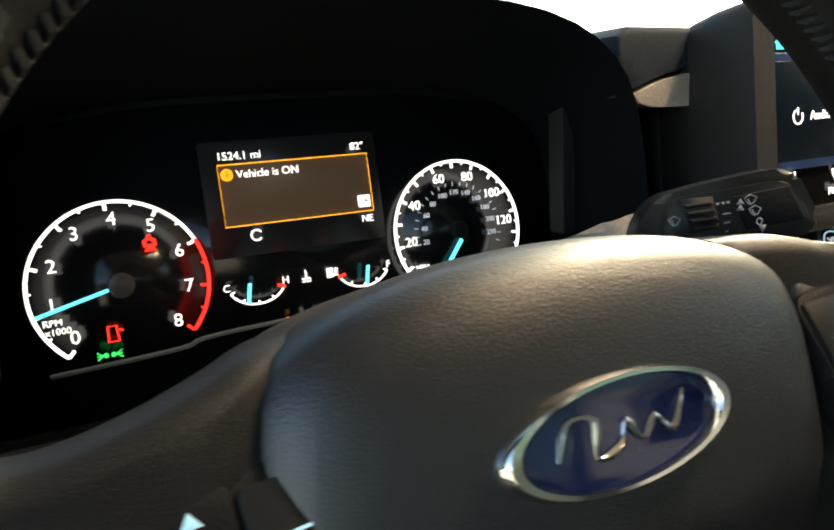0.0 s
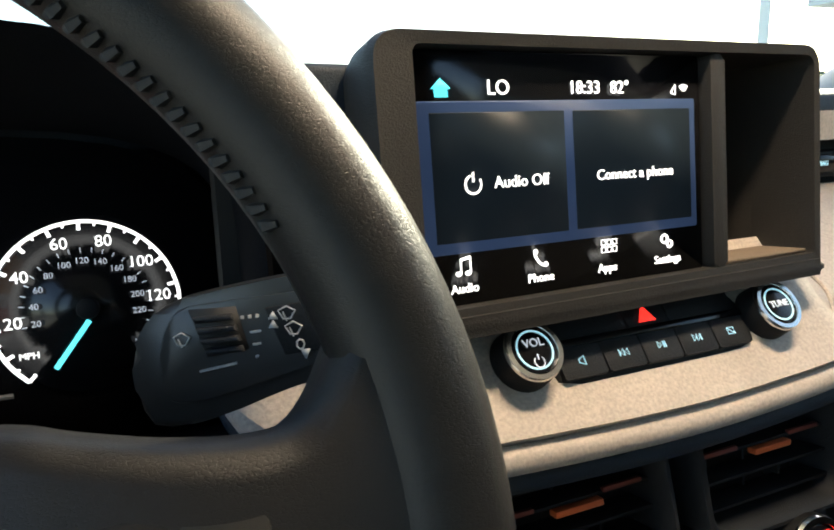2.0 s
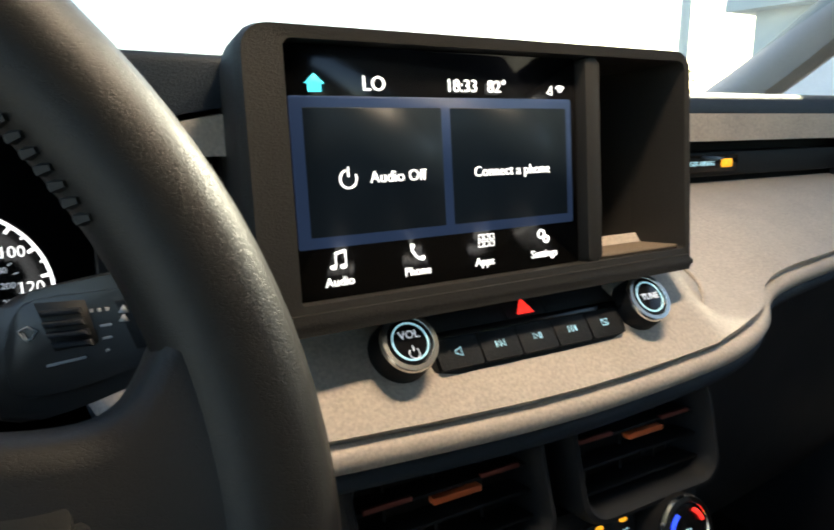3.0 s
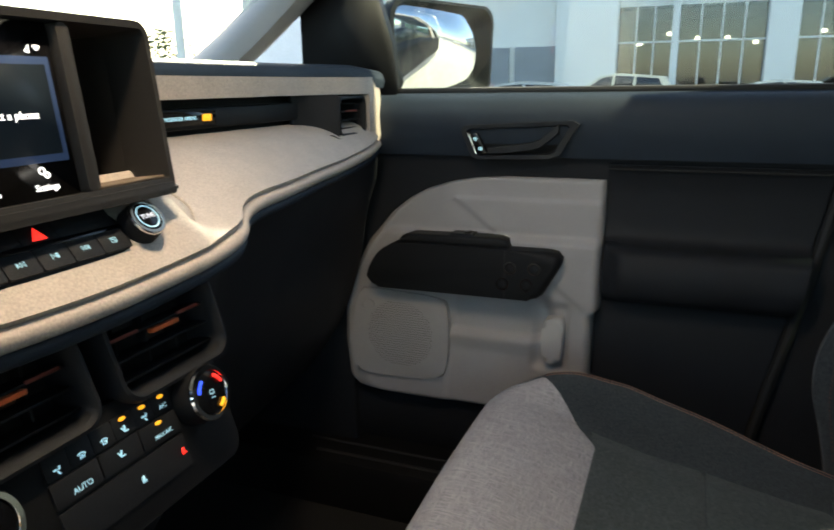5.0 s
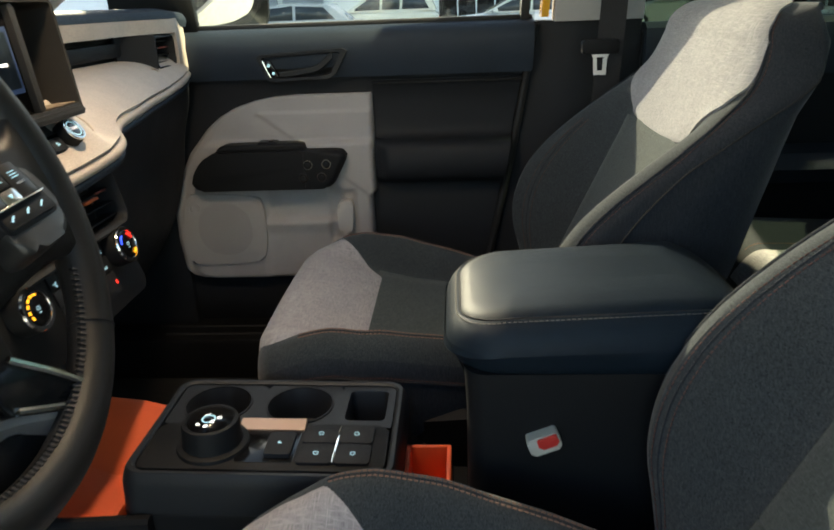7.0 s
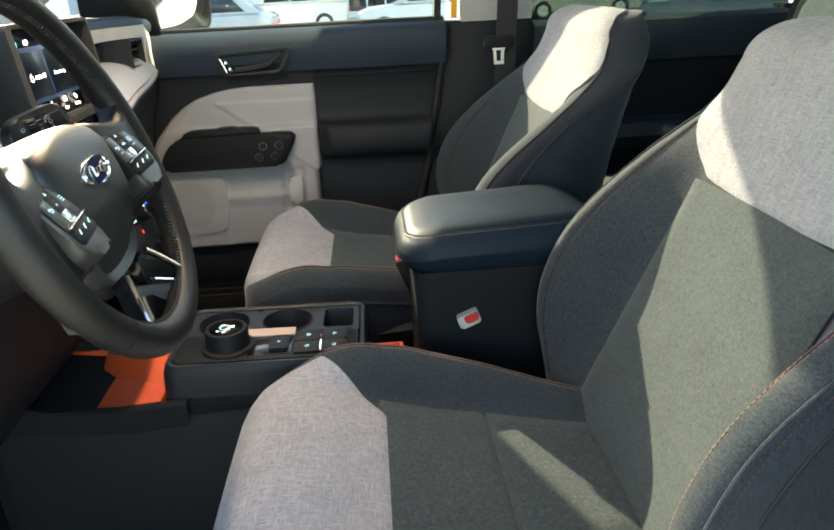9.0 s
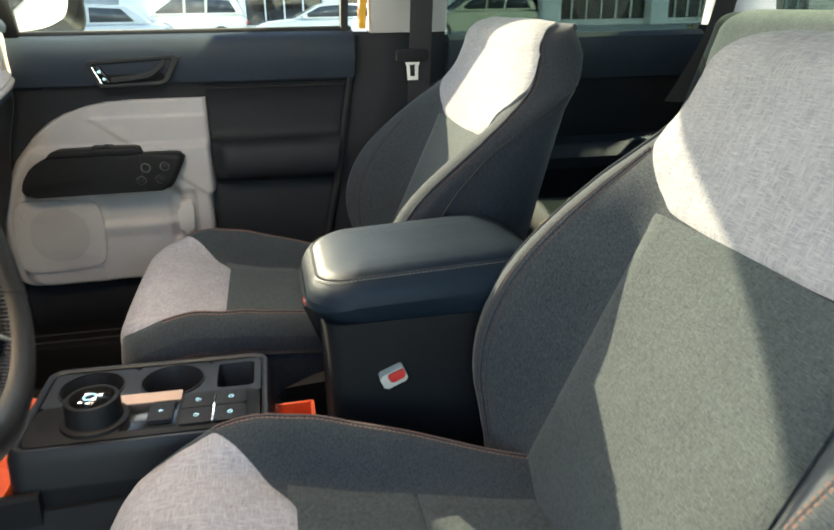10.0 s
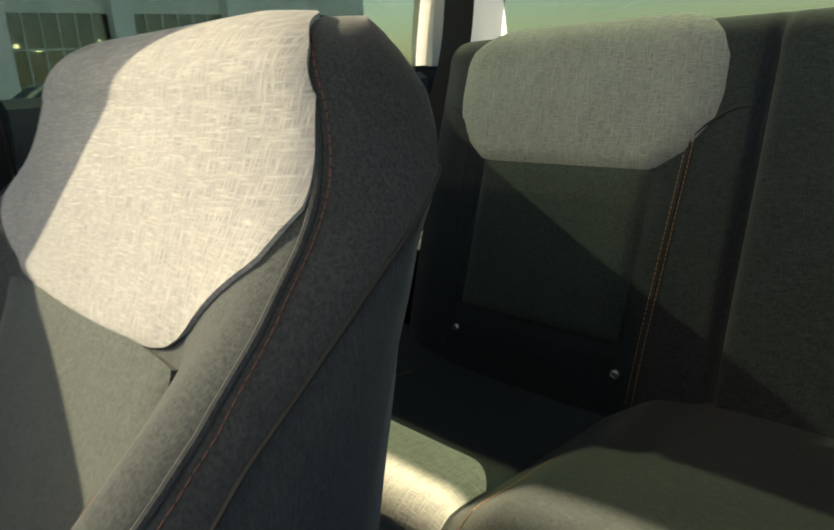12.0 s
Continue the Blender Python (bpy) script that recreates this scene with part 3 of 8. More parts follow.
def screen_unit():
    s = thing("touchscreen_unit", (-0.03, 0.30, 1.165), "brown black screen housing with a lit touchscreen and an open cubby", "touchscreen")
    m = SCR
    w, h = 0.0825, 0.0495
    bm = bmesh.new()
    # housing: frame open to the cubby on one side
    outer = rrect(-0.106, -0.062, 0.174, 0.0665, (0.004, 0.004, 0.012, 0.012))
    inner = rrect(-0.0865, -0.053, 0.169, 0.0605, (0.002, 0.002, 0.006, 0.004))
    loops = []
    for pts, k, z in ((outer, 0.90, -0.075), (outer, 0.985, -0.02), (outer, 1.0, 0.004), (outer, 0.99, 0.010), (inner, 1.0, 0.009), (inner, 1.0, -0.075)):
        loops.append([m @ Vector(((x - 0.034) * k + 0.034, y * k, z)) for x, y in pts])
    loft(bm, loops, True, False)
    part("housing", bm, BROWN, s, "dark brown grained plastic housing")
    bm = bmesh.new()
    prism(bm, rrect(-0.094, -0.054, 0.164, 0.060, 0.003), m, -0.085, -0.070)
    part("back_wall", bm, BLACK, s)
    bm = bmesh.new()
    prism(bm, rrect(0.0880, -0.0535, 0.0985, 0.0600, 0.003), m, -0.07, 0.007, 0.002)
    part("divider", bm, BROWN, s)
    bm = bmesh.new()
    mm = at_local(m, 0.034, -0.0625)
    prism(bm, rrect(-0.141, -0.0035, 0.139, 0.006, 0.0035), mm, -0.05, 0.012, 0.003)
    part("ledge", bm, BROWN, s, "protruding lower ledge")
    bm = bmesh.new()
    prism(bm, rrect(-w - 0.004, -h - 0.004, w + 0.004, h + 0.0105, 0.002), m, -0.02, 0.0)
    sc = part("screen", bm, PIANO, s, "glossy black glass screen showing a menu")
    bm = bmesh.new()
    LIT_BG = mat("screen_blue_grey", (0.030, 0.050, 0.105), 0.4, emit=0.20, spec=0.2)
    LIT_TILE = mat("screen_dark_tile", (0.012, 0.018, 0.024), 0.4, emit=0.10, spec=0.2)
    prism(bm, rrect(-w, -h + 0.020, w, h - 0.0115, 0.001), m, 0.0, 0.0004)
    part("menu_background", bm, LIT_BG, sc)
    for x0, x1 in ((-w + 0.006, -0.004), (0.0015, w - 0.004)):
        bm = bmesh.new()
        prism(bm, rrect(x0, -h + 0.025, x1, h - 0.0165, 0.0005), m, 0.0004, 0.0008)
        part("menu_tile", bm, LIT_TILE, sc)
    z = 0.0010
    words("audio_off_text", "Audio Off", 0.0076, at_local(m, -0.030, 0.001, z), WHITE_LIT, sc)
    words("connect_text", "Connect a phone", 0.0073, at_local(m, 0.040, 0.001, z), WHITE_LIT, sc)
    words("lo_text", "LO", 0.0095, at_local(m, -0.0405, 0.0435, z), WHITE_LIT, sc)
    words("time_text", "18:33", 0.0088, at_local(m, 0.009, 0.0435, z), WHITE_LIT, sc)
    words("temperature_text", "82\u00b0", 0.0088, at_local(m, 0.0310, 0.0435, z), WHITE_LIT, sc)
    for x, t in ((-0.0640, "Audio"), (-0.0220, "Phone"), (0.0190, "Apps"), (0.0600, "Settings")):
        words("menu_text", t, 0.0060, at_local(m, x, -0.0455, z), WHITE_LIT, sc)
    # icons
    bm = bmesh.new()
    prism(bm, [(-0.0732, 0.0397), (-0.0668, 0.0397), (-0.0668, 0.0433), (-0.0652, 0.0433), (-0.0700, 0.0477), (-0.0748, 0.0433), (-0.0732, 0.0433)], m, 0.0004, 0.001)
    part("home_icon", bm, CYAN_LIT, sc)
    bm = bmesh.new()
    for a in range(40, 320, 20):
        p = [(-0.0565 + 0.0042 * math.sin(radians(b + 20)), 0.001 + 0.0042 * math.cos(radians(b + 20))) for b in (a, a + 20)]
        tube(bm, [m @ Vector((x, y, z)) for x, y in p], 0.0005, 5)
    tube(bm, [m @ Vector((-0.0565, 0.002, z)), m @ Vector((-0.0565, 0.0065, z))], 0.0005, 5)
    part("power_icon", bm, WHITE_LIT, sc)
    bm = bmesh.new()
    for dx in (0, 1, 2):
        for dy in (0, 1):
            tube(bm, [m @ Vector((0.0155 + dx * 0.0036 + a, -0.0375 + dy * 0.0036 + b, z)) for a, b in ((0, 0), (0.0026, 0), (0.0026, 0.0026), (0, 0.0026))], 0.0003, 4, True)
    part("apps_icon", bm, WHITE_LIT, sc)
    bm = bmesh.new()
    for x in (-0.0670, -0.0620):
        prism(bm, circle(x, -0.0385, 0.0016, 12, 0.0012), m, z, z + 0.0003)
        tube(bm, [m @ Vector((x + 0.0014, -0.0385, z)), m @ Vector((x + 0.0014, -0.0325 + (0.001 if x > -0.064 else 0), z))], 0.0004, 5)
    tube(bm, [m @ Vector((-0.0656, -0.0323, z)), m @ Vector((-0.0606, -0.0313, z))], 0.0007, 5)
    part("note_icon", bm, WHITE_LIT, sc)
    bm = bmesh.new()
    tube(bm, [m @ Vector((-0.022 + x, -0.036 + y, z)) for x, y in ((-0.003, 0.0035), (-0.0028, 0.001), (-0.0008, -0.002), (0.0016, -0.0036), (0.0036, -0.0036))], 0.0007, 5)
    for x, y in ((-0.0027, 0.0030), (0.0030, -0.0033)):
        prism(bm, circle(-0.022 + x, -0.036 + y, 0.0013, 10), m, z, z + 0.0003)
    part("phone_icon", bm, WHITE_LIT, sc)
    bm = bmesh.new()
    for cx, cy, r in ((0.0580, -0.0345, 0.0022), (0.0615, -0.0375, 0.0018)):
        tube(bm, [m @ Vector((cx + r * math.cos(a * 0.785), cy + r * math.sin(a * 0.785), z)) for a in range(8)], 0.0006, 4, True)
    part("gear_icon", bm, WHITE_LIT, sc)
    bm = bmesh.new()
    for r in (0.0012, 0.0026, 0.0040):
        tube(bm, [m @ Vector((0.0745 + r * math.sin(radians(a)), 0.0410 + r * math.cos(radians(a)), z)) for a in (-45, -22, 0, 22, 45)], 0.0004, 4)
    tube(bm, [m @ Vector((0.0655 + a * 0.001, 0.0410 + b * 0.001, z)) for a, b in ((0, 0), (3, 4), (3, -1), (0, 0))], 0.0004, 4)
    part("status_icon", bm, WHITE_LIT, sc)
    # cubby mat
    bm = bmesh.new()
    prism(bm, rrect(0.1000, -0.0530, 0.1680, -0.0505, 0.001), m, -0.068, 0.004)
    part("cubby_mat", bm, mat("tan_rubber", (0.16, 0.12, 0.085), 0.7, grain=0.2, bump=0.3), s)


screen_unit()
PANEL = frame_at((-0.018, 0.2625, 1.1335), (1, 0.0, 0), (0, 0.62, 0.78))


def knob(name, x, y, m, r, h, parent_label, word, wsize, ringmat=CHROME, dots=None):
    k = thing(name, m @ Vector((x, y, 0)), parent_label, "knob", "dashboard knobs")
    bm = bmesh.new()
    loft(bm, [[at_local(m, x, y) @ Vector((rr * math.cos(a * math.pi / 18), rr * math.sin(a * math.pi / 18), z)) for a in range(36)] for rr, z in ((r * 1.06, -0.004), (r * 1.04, h * 0.3), (r, h * 0.8), (r * 0.98, h * 0.86))])
    part("knob_body", bm, BLACK, k)
    bm = bmesh.new()
    loft(bm, [[at_local(m, x, y) @ Vector((rr * math.cos(a * math.pi / 18), rr * math.sin(a * math.pi / 18), z)) for a in range(36)] for rr, z in ((r * 0.98, h * 0.8), (r * 1.0, h * 0.92), (r * 0.95, h), (r * 0.80, h), (r * 0.77, h * 0.95), (r * 0.77, h * 0.85))])
    part("metal_ring", bm, ringmat, k, "satin metal ring")
    bm = bmesh.new()
    prism(bm, circle(0, 0, r * 0.76, 32), at_local(m, x, y), h * 0.8, h * 0.96, 0.001)
    part("knob_face", bm, PIANO, k)
    bm = bmesh.new()
    if dots is None:
        ring(bm, circle(0, 0, r * 0.64, 32), circle(0, 0, r * 0.58, 32), at_local(m, x, y), h * 0.96, h * 0.98)
        part("lit_ring", bm, ICON_LIT, k)
        words("lettering", word, wsize, at_local(m, x, y + (0.003 if word == "VOL" else 0.0), h), DIM_LIT, k)
        if word == "VOL":
            bm = bmesh.new()
            q = at_local(m, x, y - 0.006, h)
            tube(bm, [q @ Vector((0.0026 * math.sin(radians(a)), 0.0026 * math.cos(radians(a)), 0)) for a in range(40, 321, 20)], 0.0003, 4)
            tube(bm, [q @ Vector((0, 0.001, 0)), q @ Vector((0, 0.0038, 0))], 0.0003, 4)
            part("power_icon", bm, DIM_LIT, k)
    else:
        bm.free()
        for a0, a1, mt in dots:
            bm = bmesh.new()
            tube(bm, [at_local(m, x, y, h) @ Vector((r * 0.62 * math.cos(radians(a)), r * 0.62 * math.sin(radians(a)), 0)) for a in np.linspace(a0, a1, 5)], 0.0014, 6)
            part("lit_mark", bm, mt, k)
        bm = bmesh.new()
        q = at_local(m, x, y, h)
        tube(bm, [q @ Vector(p) for p in ((-0.002, 0.002, 0), (0.002, 0.002, 0), (0.002, -0.001, 0), (-0.002, -0.001, 0))], 0.0004, 4, True)
        tube(bm, [q @ Vector(p) for p in ((-0.002, -0.004, 0), (0.002, -0.004, 0))], 0.0004, 4)
        part("seat_icon", bm, ICON_LIT, k)
    return k


def audio_panel():
    s = thing("audio_panel", PANEL @ Vector((0, 0, 0)), "dark audio button panel set in the beige trim", "button panel")
    m = up_by(PANEL, 0.004)
    bm = bmesh.new()
    prism(bm, [(-0.064, -0.018), (-0.052, -0.021), (0.052, -0.021), (0.064, -0.018), (0.068, 0.0), (0.058, 0.016), (0.050, 0.019), (-0.050, 0.019), (-0.060, 0.015), (-0.068, 0.0)], m, -0.006, 0.003, 0.0015)
    part("panel_base", bm, BLACK, s)
    xs = [-0.062, -0.036, -0.012, 0.012, 0.036, 0.060]
    for i in range(5):
        bm = bmesh.new()
        prism(bm, rrect(xs[i] + 0.0005, -0.0185, xs[i + 1] - 0.0005, -0.003, 0.001), m, 0.002, 0.0058, 0.001)
        b = part("button", bm, DARK, s)
        bm = bmesh.new()
        mi = at_local(m, (xs[i] + xs[i + 1]) / 2, -0.0105, 0.0060) @ Matrix.Scale(0.66, 4)
        def tri_(px, d, hgt=0.0026):
            tube(bm, [mi @ Vector((px, hgt, 0)), mi @ Vector((px + d, 0, 0)), mi @ Vector((px, -hgt, 0))], 0.00035, 4, True)
        if i == 0:
            tube(bm, [mi @ Vector((a, c, 0)) for a, c in ((-0.003, 0.001), (0.002, 0.0034), (0.002, -0.0034), (-0.003, -0.001))], 0.00035, 4, True)
        elif i == 1:
            tri_(0.0, -0.0034), tri_(0.004, -0.0034)
            tube(bm, [mi @ Vector((-0.004, -0.0026, 0)), mi @ Vector((-0.004, 0.0026, 0))], 0.00035, 4)
        elif i == 2:
            tri_(-0.0035, 0.0036)
            for d in (0.002, 0.0036):
                tube(bm, [mi @ Vector((d, -0.0026, 0)), mi @ Vector((d, 0.0026, 0))], 0.00035, 4)
        elif i == 3:
            tri_(-0.004, 0.0034), tri_(0.0, 0.0034)
            tube(bm, [mi @ Vector((0.004, -0.0026, 0)), mi @ Vector((0.004, 0.0026, 0))], 0.00035, 4)
        else:
            tube(bm, [mi @ Vector((a, c, 0)) for a, c in ((-0.0034, 0.0026), (0.0034, 0.0026), (0.0034, -0.0026), (-0.0034, -0.0026))], 0.00035, 4, True)
            tube(bm, [mi @ Vector((-0.003, 0.0022, 0)), mi @ Vector((0.003, -0.0022, 0))], 0.00035, 4)
        part("button_icon", bm, ICON_LIT, b)
    for x0, x1 in ((-0.060, -0.014), (-0.013, 0.013), (0.014, 0.060)):
        bm = bmesh.new()
        prism(bm, rrect(x0, 0.002, x1, 0.0165, 0.001), m, 0.001, 0.0035, 0.001)
        b = part("button", bm, DARK, s)
        if x0 == -0.013:
            bm = bmesh.new()
            prism(bm, [(-0.0055, 0.0035), (0.0055, 0.0035), (0.0, 0.0125)], m, 0.0035, 0.0042)
            part("hazard_triangle", bm, RED_LIT, b, "red lit warning triangle")
    bm = bmesh.new()
    box(bm, -0.064, 0.064, -0.0025, 0.0015, 0.002, 0.0045, 0.0008, m)
    part("rib", bm, PIANO, s)
    knob("volume_knob", -0.0785, -0.004, m, 0.0148, 0.0165, "black volume knob with a satin metal ring", "VOL", 0.0056)
    knob("tuning_knob", 0.0785, -0.004, m, 0.0148, 0.0165, "black tuning knob with a satin metal ring", "TUNE", 0.0052)


audio_panel()


def air_vent(x0, x1, z0, z1, y, label, accents, slats=5, tilt=0.12, rimr=0.007, lean=0.0, deep=0.030):
    v = thing("air_vent", ((x0 + x1) / 2, y, z0), label, "air vent", "air vents")
    m = frame_at(((x0 + x1) / 2, y, (z0 + z1) / 2), (1, 0, 0), (0, tilt, 1))
    w, h = (x1 - x0) / 2, (z1 - z0) / 2

    def shape(g, r):
        return [(px - lean * py, py) for px, py in rrect(-w + g, -h + g, w - g, h - g, r, 6)]
    bm = bmesh.new()
    loops = [[m @ Vector((px, py, z)) for px, py in shape(g, r)] for g, r, z in ((0.0, rimr * 2.2, -deep), (0.0, rimr * 2.2, 0.000), (rimr * 0.25, rimr * 2.1, 0.0050), (rimr * 0.6, rimr * 1.9, 0.0058), (rimr * 0.9, rimr * 1.7, 0.0030), (rimr, rimr * 1.6, -0.004), (rimr * 1.15, rimr * 1.5, -deep))]
    loft(bm, loops, True, False)
    part("frame", bm, DARK, v)
    bm = bmesh.new()
    prism(bm, shape(0.002, rimr), m, -deep - 0.014, -deep)
    part("duct", bm, RUBBER, v)
    for k in range(slats):
        yy = -h + rimr + (2 * h - 2 * rimr) * (k + 0.5) / slats
        bm = bmesh.new()
        box(bm, -w + rimr - lean * yy, w - rimr - lean * yy, yy - 0.0010, yy + 0.0010, -0.024, -0.006, 0.0006, m)
        sl = part("slat", bm, BLACK, v)
        if k == slats // 2:
            span = 2 * (w - rimr)
            for a0, a1, t in accents:
                bm = bmesh.new()
                dy = -0.0030 if t > 0.0015 else 0.0012
                box(bm, -w + rimr + a0 * span, -w + rimr + a1 * span, yy + dy - t, yy + dy + t, -0.008, -0.002 if dy < 0 else -0.005, 0.0006, m)
                part("accent", bm, COPPERSLAT if dy < 0 else COPPERDARK, sl, "copper orange tab" if dy < 0 else "dark copper strip")
    for k in (0.25, 0.5, 0.75):
        bm = bmesh.new()
        box(bm, -w + 2 * w * k - 0.0008, -w + 2 * w * k + 0.0008, -h + rimr, h - rimr, -deep, -deep + 0.010, 0.0, m)
        part("vane", bm, RUBBER, v)
    return v


ACCENTS = ((0.04, 0.30, 0.0013), (0.40, 0.68, 0.0017), (0.70, 0.94, 0.0013))
air_vent(0.004, 0.124, 1.012, 1.092, 0.243, "black centre air vent with copper red accents", ACCENTS, 4, 0.12, 0.008, 0.16)
air_vent(-0.132, -0.012, 1.012, 1.090, 0.243, "black centre air vent with copper red accents", ACCENTS, 4, 0.12, 0.008, 0.16)
air_vent(0.603, 0.698, 1.157, 1.2185, 0.3745, "black outer air vent in a beige surround", ((0.45, 0.90, 0.0014),), 4, 0.0, 0.006, 0.0, 0.040)
CLIM = frame_at((-0.018, 0.242, 0.995), (1, 0, 0), (0, 0.30, 1))


def climate_panel():
    s = thing("climate_panel", (-0.018, 0.25, 0.96), "black climate control panel with lit buttons", "control panel")
    m = at_local(CLIM, 0.004, -0.005)
    bm = bmesh.new()
    prism(bm, rrect(-0.130, -0.062, 0.130, 0.030, 0.012), m, -0.05, 0.002, 0.002)
    part("panel_base", bm, BLACK, s)
    def mark(kind, x, y, b):
        """A small lit symbol on a button."""
        bm = bmesh.new()
        if kind == "person":
            tube(bm, [m @ Vector((x + a, y + c, 0.0046)) for a, c in ((-0.003, 0.002), (-0.001, -0.0015), (0.0025, -0.0015))], 0.0007, 4)
            tube(bm, [m @ Vector((x + a, y + c, 0.0046)) for a, c in ((-0.001, -0.0015), (0.0, 0.003))], 0.0008, 4)
        elif kind == "fan":
            for q in range(3):
                tube(bm, [m @ Vector((x + r * math.cos(q * 2.1 + r * 300), y + r * math.sin(q * 2.1 + r * 300), 0.0046)) for r in (0.0006, 0.0018, 0.0030)], 0.0007, 4)
        else:
            tube(bm, [m @ Vector((x + 0.0032 * math.cos(q), y + 0.0022 * math.sin(q), 0.0046)) for q in (0.4, 1.2, 1.9, 2.7)], 0.0006, 4)
            for dx in (-0.0015, 0.0, 0.0015):
                tube(bm, [m @ Vector((x + dx, y - 0.002, 0.0046)), m @ Vector((x + dx + 0.0004, y + 0.0008, 0.0046))], 0.0004, 4)
        part("button_icon", bm, ICON_LIT, b)

    def key(x0, x1, y0, y1, lamp):
        bm = bmesh.new()
        prism(bm, rrect(x0 + 0.0003, y0, x1 - 0.0003, y1, 0.0012), m, 0.001, 0.0042, 0.0008)
        b = part("button", bm, DARK, s)
        if lamp is not None:
            bm = bmesh.new()
            prism(bm, circle((x0 + x1) / 2, y1 - 0.0028, 0.0030, 14, 0.0014), m, 0.0042, 0.0050)
            part("indicator", bm, lamp, b)
        return b
    edges = (-0.062, -0.043, -0.024, -0.005, 0.014, 0.033, 0.052, 0.071)
    for i, (kind, lamp) in enumerate((("fan", None), ("screen", None), ("screen", None), ("person", AMBER_LIT), ("fan", AMBER_LIT), ("A/C", AMBER_LIT))):
        x0, x1 = edges[i + 1], edges[i + 2]
        b = key(x0, x1, 0.004, 0.019, lamp)
        if kind == "A/C":
            words("key_text", "A/C", 0.0048, at_local(m, (x0 + x1) / 2, 0.0085, 0.0043), ICON_LIT, b)
        else:
            mark(kind, (x0 + x1) / 2, 0.0085, b)
    b = key(-0.043, -0.005, -0.015, 0.002, None)
    words("key_text", "AUTO", 0.0056, at_local(m, -0.021, -0.010, 0.0043), ICON_LIT, b)
    b = key(-0.004, 0.032, -0.015, 0.002, None)
    mark("person", 0.014, -0.006, b)
    b = key(0.033, 0.071, -0.015, 0.002, AMBER_LIT)
    words("key_text", "MAX A/C", 0.0044, at_local(m, 0.054, -0.0105, 0.0043), ICON_LIT, b)
    b = key(-0.043, 0.071, -0.044, -0.018, None)
    for x, mt in ((0.066, RED_LIT), (0.024, ICON_LIT)):
        bm = bmesh.new()
        prism(bm, [(x + 0.7 * a, -0.031 + 0.7 * c) for a, c in ((-0.003, -0.0035), (0.0025, -0.0035), (0.003, -0.0015), (0.0005, 0.0), (0.0015, 0.0035), (-0.0015, 0.0035), (-0.0028, 0.0))], m, 0.0042, 0.0048)
        part("indicator", bm, mt, b)
    knob("temperature_knob", 0.096, 0.002, m, 0.0225, 0.022, "black temperature knob with chrome ring and lit marks", "", 0, BRIGHT, ((120, 165, BLUE_LIT), (20, 60, RED_LIT), (290, 320, AMBER_LIT)))
    knob("fan_knob", -0.094, 0.004, m, 0.0225, 0.022, "black fan knob with chrome ring and amber marks", "", 0, BRIGHT, tuple((a, a + 14, AMBER_LIT) for a in (70, 95, 120, 145, 170, 195)))


climate_panel()


def airbag_light():
    s = thing("airbag_indicator", (0.31, 0.412, 1.19), "lit passenger airbag indicator in the slot", "indicator light")
    m = frame_at((0.312, 0.4125, 1.199), (1, 0, 0), (0, 0, 1))
    bm = bmesh.new()
    prism(bm, rrect(-0.045, -0.008, 0.055, 0.008, 0.002), m, -0.002, 0.001)
    part("lens", bm, PIANO, s)
    words("airbag_text", "PASSENGER AIRBAG", 0.0062, at_local(m, -0.008, 0, 0.0014), ICON_LIT, s)
    bm = bmesh.new()
    prism(bm, rrect(0.030, -0.004, 0.046, 0.004, 0.002), m, 0.001, 0.0016)
    part("lit_symbol", bm, AMBER_LIT, s)


airbag_light()


# ---- steering wheel ----
PRINT = mat("grey_print", (0.42, 0.42, 0.42), 0.6)
TILT_W, YAW_W = radians(19.3), radians(3.7)
WHEEL = frame_at((-0.3663, 0.1192, 1.1589), (math.cos(YAW_W), math.sin(YAW_W), 0), (-math.sin(YAW_W) * math.sin(TILT_W), math.cos(YAW_W) * math.sin(TILT_W), math.cos(TILT_W)))
HUB_AT = at_local(WHEEL, -0.010, -0.0185, 0.0185)
RIM = 0.1660


def rim_point(a, r=RIM, z=0.0):
    """A point of the rim at the angle a (degrees, from the right, counter-clockwise), measured in the plane of the wheel."""
    x, y = r * math.cos(radians(a)), r * math.sin(radians(a))
    return WHEEL @ Vector((x, y, z))


